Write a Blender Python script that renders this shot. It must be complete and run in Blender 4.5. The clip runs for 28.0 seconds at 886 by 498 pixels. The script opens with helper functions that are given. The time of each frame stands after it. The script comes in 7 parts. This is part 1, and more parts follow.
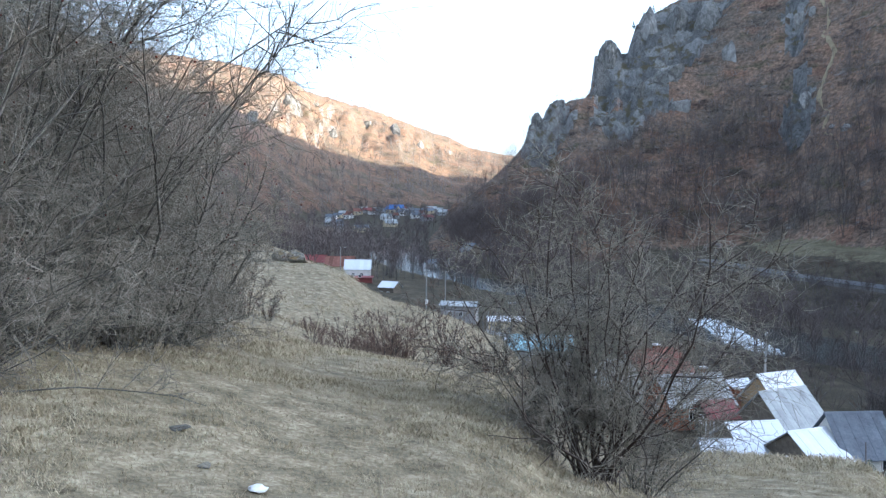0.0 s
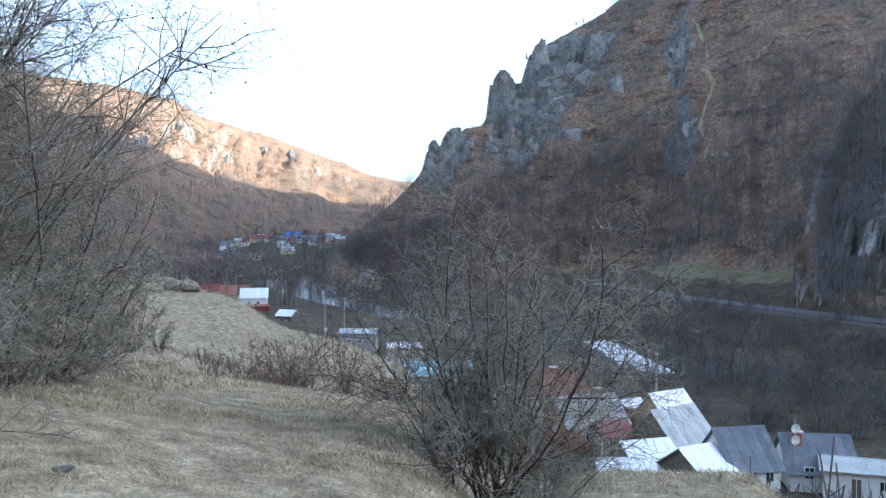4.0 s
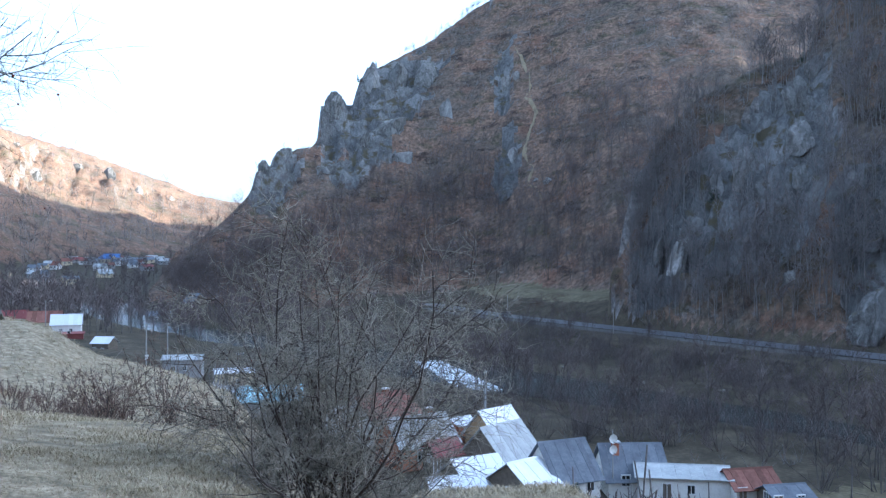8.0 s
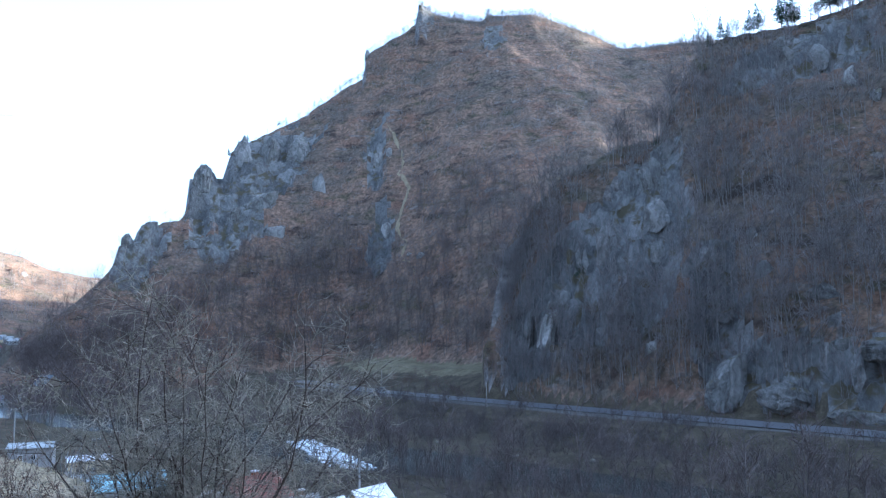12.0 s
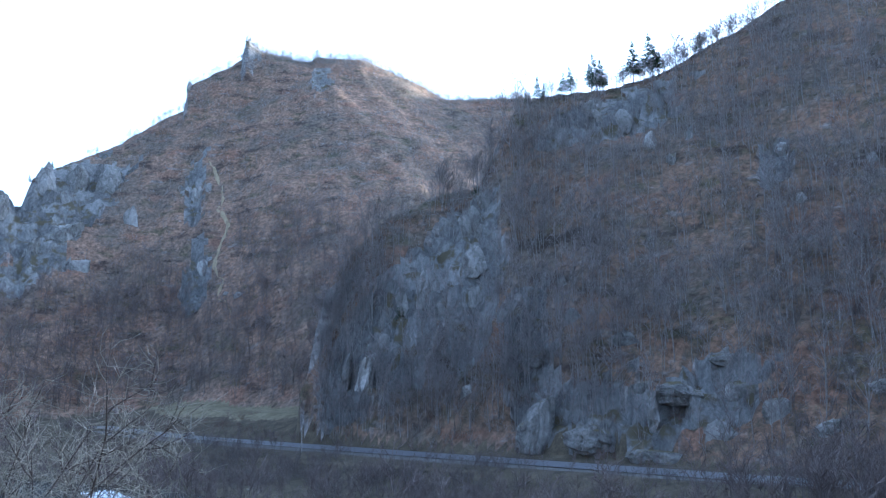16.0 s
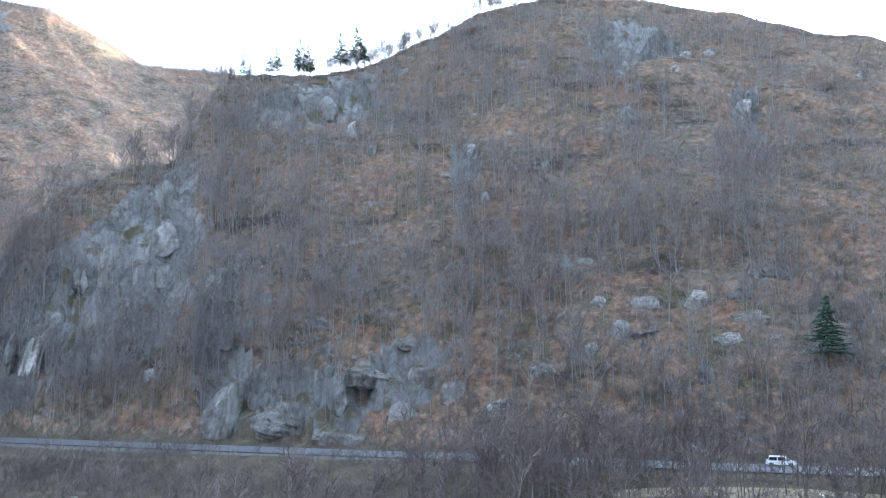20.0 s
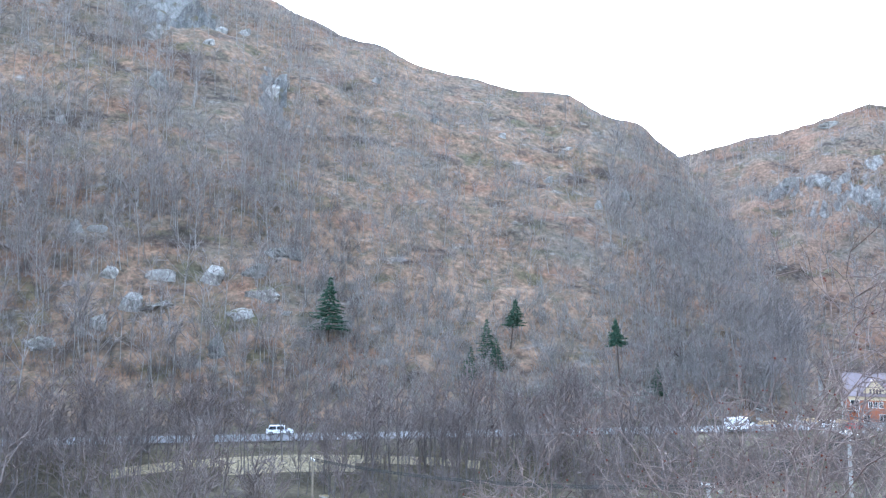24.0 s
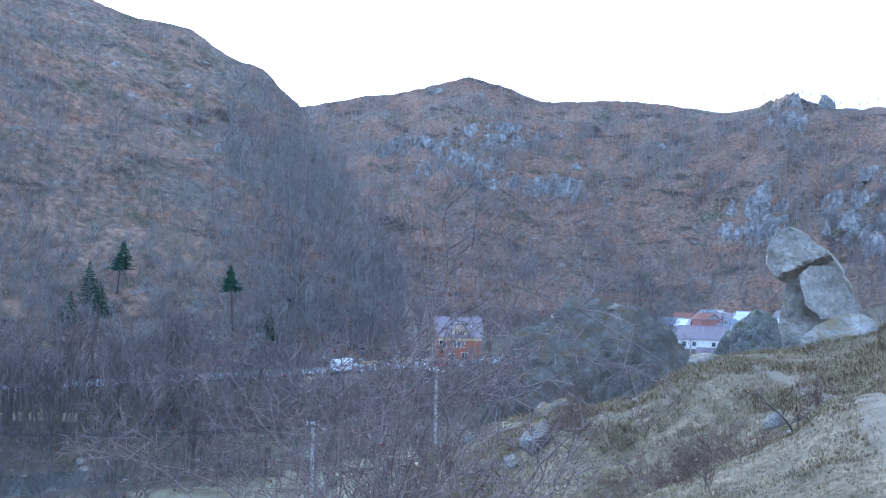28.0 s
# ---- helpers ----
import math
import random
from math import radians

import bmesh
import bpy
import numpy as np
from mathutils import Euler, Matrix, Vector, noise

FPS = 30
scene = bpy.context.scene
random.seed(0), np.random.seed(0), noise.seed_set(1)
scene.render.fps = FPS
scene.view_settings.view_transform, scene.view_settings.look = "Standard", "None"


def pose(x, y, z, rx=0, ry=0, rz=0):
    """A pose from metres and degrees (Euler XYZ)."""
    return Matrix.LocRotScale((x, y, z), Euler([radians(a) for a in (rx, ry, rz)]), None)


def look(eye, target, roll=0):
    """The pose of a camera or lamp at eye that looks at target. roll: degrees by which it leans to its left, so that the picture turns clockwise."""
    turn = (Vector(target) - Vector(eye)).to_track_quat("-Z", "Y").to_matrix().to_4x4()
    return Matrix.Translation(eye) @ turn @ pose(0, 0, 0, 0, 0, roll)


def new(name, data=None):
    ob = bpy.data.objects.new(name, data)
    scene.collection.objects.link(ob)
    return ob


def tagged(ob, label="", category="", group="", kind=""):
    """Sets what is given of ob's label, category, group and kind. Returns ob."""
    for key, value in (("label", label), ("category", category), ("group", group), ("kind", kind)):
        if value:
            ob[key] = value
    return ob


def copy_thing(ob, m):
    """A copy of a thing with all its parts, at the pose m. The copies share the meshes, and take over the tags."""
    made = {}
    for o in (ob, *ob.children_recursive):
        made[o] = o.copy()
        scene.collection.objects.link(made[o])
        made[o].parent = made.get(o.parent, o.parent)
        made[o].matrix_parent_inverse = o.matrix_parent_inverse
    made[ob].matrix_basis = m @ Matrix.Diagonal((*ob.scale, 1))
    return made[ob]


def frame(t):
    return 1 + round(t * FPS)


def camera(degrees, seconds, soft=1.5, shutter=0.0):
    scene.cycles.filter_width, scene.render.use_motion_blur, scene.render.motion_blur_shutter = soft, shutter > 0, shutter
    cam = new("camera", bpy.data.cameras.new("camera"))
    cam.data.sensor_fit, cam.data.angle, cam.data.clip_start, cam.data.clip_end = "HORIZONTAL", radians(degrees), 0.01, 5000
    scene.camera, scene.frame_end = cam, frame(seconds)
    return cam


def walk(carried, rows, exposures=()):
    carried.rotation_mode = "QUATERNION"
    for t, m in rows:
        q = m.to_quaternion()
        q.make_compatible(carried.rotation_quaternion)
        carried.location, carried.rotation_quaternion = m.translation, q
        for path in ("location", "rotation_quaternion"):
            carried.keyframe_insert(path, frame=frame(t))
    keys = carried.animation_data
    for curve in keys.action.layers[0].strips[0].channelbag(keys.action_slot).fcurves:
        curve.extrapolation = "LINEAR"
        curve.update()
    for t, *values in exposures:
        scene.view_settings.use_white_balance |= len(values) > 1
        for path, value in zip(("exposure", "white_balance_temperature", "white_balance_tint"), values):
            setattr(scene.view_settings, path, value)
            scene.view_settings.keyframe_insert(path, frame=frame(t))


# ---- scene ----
# The camera: one standing place on the hillside, eye 1.6 m over the grass; bearings run clockwise from +y.
EYE = (0.0, 0.0, 22.0)
cam = camera(56.0, 28.0, soft=1.35)
TURNS = [  # seconds, yaw, pitch, roll
    (0.0, -0.00, -2.20, -0.50),
    (0.5, -1.03, -2.03, -0.14),
    (1.0, -1.67, -1.96, -0.32),
    (1.5, -2.92, -2.01, -0.19),
    (2.0, -4.45, -1.84, -0.10),
    (2.5, -5.08, -1.37, -0.27),
    (3.0, -5.58, -0.69, -0.25),
    (3.5, -6.15, -0.35, -0.10),
    (5.5, -10.52, -0.51, 0.15),
    (6.0, -11.82, -0.12, 0.45),
    (6.5, -13.00, 0.29, 0.60),
    (7.0, -14.38, 0.34, 0.44),
    (7.5, -16.07, 0.94, 0.31),
    (8.0, -18.48, 1.12, 0.21),
    (8.5, -19.81, 1.75, 0.65),
    (9.0, -20.84, 2.64, 0.44),
    (9.5, -22.18, 3.66, 0.64),
    (10.0, -23.15, 4.62, 0.75),
    (10.5, -24.45, 5.38, 1.14),
    (11.0, -25.17, 5.49, 1.05),
    (11.5, -26.18, 5.68, 1.07),
    (13.5, -29.58, 8.07, 1.17),
    (14.0, -30.74, 8.38, 1.38),
    (14.5, -32.22, 8.22, 1.22),
    (15.0, -34.17, 8.33, 1.20),
    (15.5, -36.41, 8.71, 0.86),
    (16.0, -39.46, 8.85, 0.85),
    (16.5, -40.55, 9.10, 0.90),
    (17.0, -43.02, 9.03, 1.00),
    (17.5, -45.15, 9.25, 0.72),
    (18.0, -47.50, 10.07, 0.82),
    (18.5, -49.71, 9.85, 0.26),
    (19.0, -53.17, 9.17, 0.30),
    (19.5, -56.91, 8.59, 0.03),
    (20.0, -60.26, 7.49, 0.64),
    (20.5, -63.81, 7.05, 0.68),
    (22.5, -78.32, 5.30, 0.28),
    (23.0, -82.89, 5.01, 0.03),
    (23.5, -87.48, 4.82, 0.50),
    (24.0, -92.69, 5.60, -0.12),
    (24.5, -95.22, 5.39, 0.08),
    (25.0, -98.08, 4.63, -0.26),
    (25.5, -102.96, 3.73, -0.28),
    (26.0, -106.30, 3.35, -0.61),
    (26.5, -109.63, 3.14, -0.44),
    (27.0, -112.79, 3.13, -0.54),
    (27.5, -115.52, 2.61, -0.44),
    (28.0, -118.65, 2.12, -0.93)]
EXPOSURES = [(0, 2.8, 5000, 8), (3, 2.8, 4950, 8), (8, 2.82, 4600, 9), (14, 2.92, 4400, 9), (17, 3.2, 4380, 9), (18, 3.4, 4450, 9), (19, 3.68, 4680, 9), (20, 3.95, 5150, 8), (22.5, 4.55, 5150, 7), (25, 4.4, 5050, 9), (26, 4.15, 4750, 9), (27, 3.98, 4450, 9), (28, 3.8, 4330, 10)]
walk(cam, [(t, pose(*EYE, 90 + p, ro, ya)) for t, ya, p, ro in TURNS], exposures=EXPOSURES)

# World and sun: clear pale sky, low sun behind the opposite mountain.
SUN_BEARING, SUN_HEIGHT = 99.0, 11.5
world = bpy.data.worlds.new("sky")
scene.world = world
world.use_nodes = True
wn = world.node_tree.nodes
wl = world.node_tree.links
sky = wn.new("ShaderNodeTexSky")
sky.sky_type = "NISHITA"
sky.sun_disc = False
sky.sun_elevation = radians(SUN_HEIGHT)
sky.sun_rotation = radians(SUN_BEARING)
sky.dust_density = 4.0
sky.air_density = 1.0
wn["Background"].inputs["Strength"].default_value = 0.12
pale = wn.new("ShaderNodeHueSaturation")
pale.inputs["Saturation"].default_value = 0.4
wl.new(sky.outputs["Color"], pale.inputs["Color"])
wl.new(pale.outputs["Color"], wn["Background"].inputs["Color"])
sun_data = bpy.data.lights.new("sun", "SUN")
sun_data.energy = 4.4
sun_data.angle = radians(0.6)
sun_data.color = (1.0, 0.74, 0.43)
sun = new("sun", sun_data)
sb, sh = radians(SUN_BEARING), radians(SUN_HEIGHT)
sun.matrix_world = look((600 * math.sin(sb) * math.cos(sh), 600 * math.cos(sb) * math.cos(sh), 600 * math.sin(sh)), (0, 0, 0))


# ---- terrain: the shape of the valley, in metres; bearings in degrees from the standing place
def lattice(ix, iy, seed):
    h = (ix * 374761393 + iy * 668265263 + seed * 982451653) & 0x7FFFFFFF
    h = ((h ^ (h >> 13)) * 1274126177) & 0x7FFFFFFF
    h = ((h ^ (h >> 16)) * 2246822519) & 0x7FFFFFFF
    return ((h ^ (h >> 15)) & 0xFFFF) / 65535.0


def value_noise(x, y, seed=0):
    x, y = np.asarray(x, float), np.asarray(y, float)
    fx, fy = np.floor(x), np.floor(y)
    ix, iy = fx.astype(np.int64), fy.astype(np.int64)
    u, v = x - fx, y - fy
    u, v = u * u * (3 - 2 * u), v * v * (3 - 2 * v)
    a, b = lattice(ix, iy, seed), lattice(ix + 1, iy, seed)
    c, d = lattice(ix, iy + 1, seed), lattice(ix + 1, iy + 1, seed)
    return (a + (b - a) * u) * (1 - v) + (c + (d - c) * u) * v


def fbm(x, y, octaves=4, seed=0, ridged=False):
    out, amp, total = 0.0, 1.0, 0.0
    for o in range(octaves):
        n = value_noise(x * 2 ** o + 17.3 * o, y * 2 ** o - 9.1 * o, seed + o) * 2 - 1
        out = out + amp * ((1 - 2 * np.abs(n)) if ridged else n)
        total += amp
        amp *= 0.5
    return out / total


def curve(table):
    xs, ys = np.array([p[0] for p in table], float), np.array([p[1] for p in table], float)
    return lambda b: np.interp(b, xs, ys)


def smooth(a, b, x):
    t = np.clip((x - a) / (b - a), 0, 1)
    return t * t * (3 - 2 * t)


# The near hillside: distance and height along bearings.
HILL_R = [0, 9, 13, 17, 20, 25, 33, 42, 52, 62, 76, 90, 120]
HILL = {
    -70: (20.4, 20.6, 20.8, 21.0, 21.1, 21.3, 21.7, 22.1, 22.6, 23.0, 24, 25, 29),
    -28: (20.4, 20.6, 20.6, 20.5, 20.3, 20.1, 20.0, 19.9, 20.0, 20.4, 21.2, 21, 20),
    -16: (20.4, 20.3, 20.15, 19.95, 19.2, 18.0, 18.5, 17.8, 18.6, 19.5, 20.3, 19.5, 13),
    -12: (20.4, 20.15, 19.85, 19.6, 18.8, 17.4, 18.25, 17.1, 17.6, 18.6, 19.5, 17.5, 9),
    -8: (20.4, 20.05, 19.65, 19.25, 18.3, 16.7, 17.3, 16.3, 17.0, 18.2, 17.4, 13, 4.5),
    -3.4: (20.4, 19.95, 19.5, 19.05, 17.9, 16.2, 16.0, 15.5, 15.4, 15.7, 13, 9, 2.5),
    0.4: (20.4, 19.9, 19.45, 18.85, 17.7, 15.8, 15.2, 14.6, 14.4, 14.8, 11.5, 7, 1.5),
    4: (20.4, 19.75, 19.35, 18.7, 17.2, 15.3, 14.2, 13.6, 13.4, 13.1, 9, 4.5, 0.5),
    9: (20.4, 19.3, 17.95, 16.5, 15.2, 13.8, 12.6, 11.0, 8.8, 5.5, 2.8, 0.8, 0),
    18: (20.4, 18.9, 17.6, 16.6, 16.1, 15.35, 11.3, 7.0, 3.5, 1.2, 0.5, 0, 0),
    27: (20.4, 18.8, 17.65, 16.75, 16.3, 15.5, 10.8, 6.8, 3.5, 1.2, 0.5, 0, 0),
    33: (20.4, 18.2, 16.7, 15.7, 15.0, 13.9, 9.5, 5.5, 2.5, 1.0, 0.4, 0, 0),
    40: (20.4, 17.4, 15.8, 14.5, 13.4, 11.4, 7.7, 4.8, 2.2, 0.8, 0.4, 0, 0),
    100: (20.4, 17.6, 16.2, 14.8, 13.7, 11.6, 7.6, 4.7, 2.0, 0.6, 0.3, 0, 0),
    110: (20.4, 18.3, 17.0, 15.6, 14.6, 12.9, 9.9, 7.0, 4.3, 2.0, 1.0, 0.3, 0),
    119: (20.4, 18.9, 17.9, 16.9, 16.2, 15.4, 14.2, 13.4, 12.2, 9.5, 6, 3, 0.5),
    124: (20.4, 19.1, 18.3, 17.5, 17.0, 16.4, 15.6, 15.1, 13.5, 10.5, 7, 3.5, 0.7),
    127: (20.4, 19.2, 18.5, 17.6, 17.4, 17.75, 16.8, 15.6, 13.8, 11.3, 7.5, 4, 0.8),
    131: (20.4, 19.4, 18.76, 17.2, 17.5, 18.45, 17.2, 15.8, 14.2, 12, 8, 5, 1),
    135: (20.4, 19.6, 19.05, 17.7, 18.3, 19.45, 18.4, 17.0, 15.6, 13, 9.5, 6, 1.5),
    138: (20.4, 19.75, 19.43, 18.3, 18.8, 19.8, 19.2, 18.3, 17, 14.5, 11, 8, 3),
    141: (20.4, 19.95, 19.8, 18.9, 19.15, 19.6, 19.5, 18.8, 17.5, 16, 13, 11, 6),
    144: (20.4, 20.2, 20.3, 19.8, 19.6, 19.7, 19.9, 19.6, 18.6, 17.5, 15, 13, 9),
    147: (20.4, 20.35, 20.4, 20.2, 20.1, 20.1, 20.3, 20.3, 19.8, 19, 18, 17, 16),
    150: (20.4, 20.5, 20.6, 20.5, 20.4, 20.4, 20.7, 20.9, 20.6, 20, 19.5, 19, 20),
    165: (20.4, 20.6, 20.8, 21.2, 21.6, 22.3, 23.6, 25.5, 28.5, 31, 36.5, 42, 56),
    225: (20.4, 21.5, 22.4, 23.5, 24.4, 26, 29, 32.6, 37, 41, 47.5, 54, 68),
    285: (20.4, 20.8, 21.2, 21.8, 22.1, 22.8, 24, 26, 28.6, 31, 35.5, 40, 50),
}


def near_hill(b, r):
    keys = sorted(HILL)
    bb = np.where(b < -70, b + 360, b)
    out = np.zeros_like(r)
    ks = keys + [keys[0] + 360]
    tabs = [sum(np.interp(np.abs(r + d), HILL_R, HILL[k]) for d in (-1.2, -0.5, 0.5, 1.2)) / 4 for k in keys]
    tabs.append(tabs[0])
    for i in range(len(ks) - 1):
        m = (bb >= ks[i]) & (bb <= ks[i + 1])
        t = (bb - ks[i]) / (ks[i + 1] - ks[i])
        t = t * t * (3 - 2 * t) * 0.5 + t * 0.5
        out = np.where(m, tabs[i] * (1 - t) + tabs[i + 1] * t, out)
    behind = smooth(150, 175, bb) * (1 - smooth(275, 300, bb))
    out = out + behind * np.clip(r - 120, 0, 260) * 0.55
    return out


# The mountains: the skyline's height angle, the crest's distance and the foot's distance, by bearing.
LEFT_HILL = dict(
    sky=curve([(-120, 9), (-60, 13), (-26, 11.4), (-19.8, 10.4), (-14.6, 10.0), (-10.9, 9.4), (-9.4, 8.4), (-7.1, 7.8), (-5.6, 7.5), (-4.1, 7.0), (-2.9, 6.5),
               (-1, 5.9), (0.6, 5.4), (2.0, 4.6), (3.3, 4.3), (5.6, 4.2), (12, 4)]),
    crest=curve([(-120, 620), (-60, 640), (-26, 800), (-14, 1000), (-9, 1150), (-5, 1260), (-1, 1380), (3, 1500), (12, 1700)]),
    foot=curve([(-120, 330), (-60, 330), (-26, 420), (-16, 560), (-11, 700), (-5, 850), (0, 930), (4, 1000), (12, 1150)]), power=1.0, back=0.25)
# Back slope and crest past bearing 50 are unseen, set to steer the sun.
PEAK = dict(
    sky=curve([(-1.5, -3), (0.7, 1.0), (1.8, 1.5), (3.3, 2.6), (5.4, 4.8), (5.8, 6.2), (6.3, 6.5), (7, 7.6), (7.5, 8.2), (8.4, 7.9), (9.6, 8.1), (9.95, 8.6),
               (10.1, 10.8), (11.0, 11.8), (11.5, 11.6), (12.2, 10.7), (12.5, 11.4), (12.7, 12.5), (15.0, 13.9), (18, 15.3), (19.9, 16.7), (21.8, 17.7), (22.1, 19.3),
               (23.8, 20.2), (25.6, 21.3), (25.75, 22.6), (26.05, 22.9), (26.15, 22.3), (26.7, 22.2), (26.85, 21.9), (27.9, 21.7), (30.3, 21.3), (30.7, 21.7), (34, 21.6), (36, 20.8), (38.3, 19.9), (39.9, 19.0),
               (43, 19.0), (46, 18.9), (50, 18.6), (54, 16.5), (60, 13), (68, 9), (80, 5)]),
    crest=curve([(-2, 430), (5, 450), (8, 485), (11, 520), (18, 575), (26, 610), (36, 610), (46, 625), (80, 660)]),
    foot=curve([(-2, 400), (3, 375), (8, 360), (13, 372), (17, 384), (22, 368), (26, 338), (31, 296), (38, 270), (46, 300), (80, 400)]), power=1.2, back=0.19, crown=0.6)
CLIFF = dict(
    sky=curve([(29.5, -6), (30.6, 2.2), (31.5, 6.0), (33.2, 8.6), (35.6, 10.9), (39.2, 12.6), (42.2, 13.1), (43.6, 16.1), (44.9, 18.2), (46.7, 19.0), (51.3, 19.2),
               (54.9, 19.8), (58.4, 21.3), (60.4, 22.0), (62.8, 23.2), (65.3, 23.7), (68, 24.0), (71.7, 23.9), (75.5, 23.2), (78.8, 22.2), (81.3, 21.6), (83.4, 20.8), (85.6, 19.9),
               (88.2, 19.3), (91.5, 17.9), (95.4, 17.1), (97, 16.5), (101.4, 16.1), (103.7, 14.6), (106.3, 13.8), (107.3, 12.7), (108.6, 11.7), (112, 6.1), (115.6, 0.1),
               (117, -4), (119, -7)]),
    crest=curve([(29, 256), (33, 262), (39, 274), (44, 286), (47, 300), (56, 315), (66, 335), (80, 340), (90, 335), (100, 330), (108, 325), (116, 250), (120, 230)]),
    foot=curve([(29, 249), (34, 223), (40, 201), (46, 185), (54, 170), (64, 158), (74, 152), (82, 150), (92, 152), (100, 158), (108, 168), (114, 180), (120, 200)]), power=1.05, back=0.35)
FAR_RIDGE = dict(
    sky=curve([(88, 4), (100, 9), (106, 11.4), (109, 11.6), (112.8, 12.4), (115.2, 12.7), (118, 13.4), (120.2, 13.9), (122.6, 13.3), (125.3, 12.2), (130.6, 12.2),
               (134.3, 11.7), (137.5, 11.1), (139.3, 11.4), (140.9, 12.3), (141.3, 12.3), (142.3, 11.6), (143.6, 11.0), (147, 10.8), (155, 12), (170, 10), (185, 6)]),
    crest=curve([(88, 560), (106, 600), (120, 560), (130, 590), (141, 540), (160, 520), (185, 500)]),
    foot=curve([(88, 400), (106, 380), (116, 330), (124, 350), (132, 380), (142, 360), (160, 300), (185, 300)]), power=1.05, back=0.15)


def floor_height(x, y):
    return 0.4 + np.clip(y - 300, 0, 900) * 0.053 + np.clip(-y - 200, 0, 600) * 0.02


ROAD_BEARING, ROAD_OFF = 83.0, 140.0


def along_across(x, y):
    c, s = math.cos(radians(ROAD_BEARING)), math.sin(radians(ROAD_BEARING))
    return -x * c + y * s, x * s + y * c


def road_middle(u):
    # distance of the road's centre line across the valley, u metres along it (up the clip's first view)
    return ROAD_OFF + 0.00009 * np.clip(u - 120, 0, None) ** 2 + 0.0006 * np.clip(-u - 60, 0, 200) ** 2


RIVER = curve([(-400, 92), (-200, 96), (0, 104), (80, 100), (130, 86), (165, 78), (200, 72), (250, 60), (300, 42), (400, 25), (600, 0)])


def river_middle(u):
    return (RIVER(u - 12) + RIVER(u) + RIVER(u + 12)) / 3


def river_half(u):
    return 5.5 + 6.0 * smooth(60, 150, u)


def mass(m, b, r, floor, rough_seed=0.5):
    sky, rc, rf = m["sky"](b) + 0.13 * fbm(b * 1.3, b * 0 + rough_seed, 3, 91), m["crest"](b), m["foot"](b)
    zc = EYE[2] + rc * np.tan(np.radians(sky))
    s = np.clip((r - rf) / (rc - rf), 0, 1)
    # the body follows a broad skyline; teeth and notches belong to the top of the slope alone
    broad = sum(m["sky"](b + d) * w for d, w in ((-4, 0.1), (-2.6, 0.15), (-1.2, 0.2), (0, 0.1), (1.2, 0.2), (2.6, 0.15), (4, 0.1)))
    zb = EYE[2] + rc * np.tan(np.radians(broad))
    top = smooth(0.8, 0.985, s)
    crown = m.get("crown", 0.0)
    s = (s - crown * np.clip(s - 0.88, 0, None) ** 2 / 0.24) / (1 - crown * 0.06)
    z = floor + (zb + (zc - zb) * top - floor) * s ** m["power"]
    z = z - np.clip(r - rc, 0, None) * m["back"]
    return np.where(zc > floor, z, -50), s


# Where bare rock breaks the slopes: bearing, share of the way up, and the reach of each.
ROCKY = {
    1: [(-8, .65, 5, .25), (-2, .65, 4, .2)],
    2: [(14.5, .82, 4.2, .2), (11, .9, 1.5, .25), (22.6, .6, 1.0, .1), (22.8, .35, 1.0, .1), (7, .9, 2, .25), (13, .58, 2.5, .1), (31, .85, .8, .06), (26.2, .96, .8, .06)],
    3: [(40.8, .58, 4.0, .36), (36.5, .46, 3.6, .36), (33, .33, 2.2, .3), (50, .05, 7, .08), (57, .1, 4, .08), (52, .84, 5, .12), (74, .82, 4, .08), (62, .5, 1.2, .06), (81, .64, 1.0, .08), (45, .2, 2, .2)],
    4: [(117.5, .64, 5, .07), (123, .73, 4, .06), (121, .54, 4, .06), (139.5, .35, 3, .12), (146, .38, 4, .16), (141, .9, 1.5, .15), (126, .5, 3, .06)],
}


def rockiness(k, b, s, wander):
    c = np.zeros_like(b)
    for b0, s0, db, ds in ROCKY[k]:
        c = np.maximum(c, np.exp(-((b - b0) / db) ** 2 - ((s - s0) / ds) ** 2))
    return smooth(0.35, 0.6, c + 0.3 * wander)


def ledges(z, k, wander):
    """Level ledges and upright faces, k metres apart."""
    q = z / k + 0.9 * wander
    f = np.floor(q)
    return (f + smooth(0.66, 0.97, q - f) - 0.9 * wander) * k


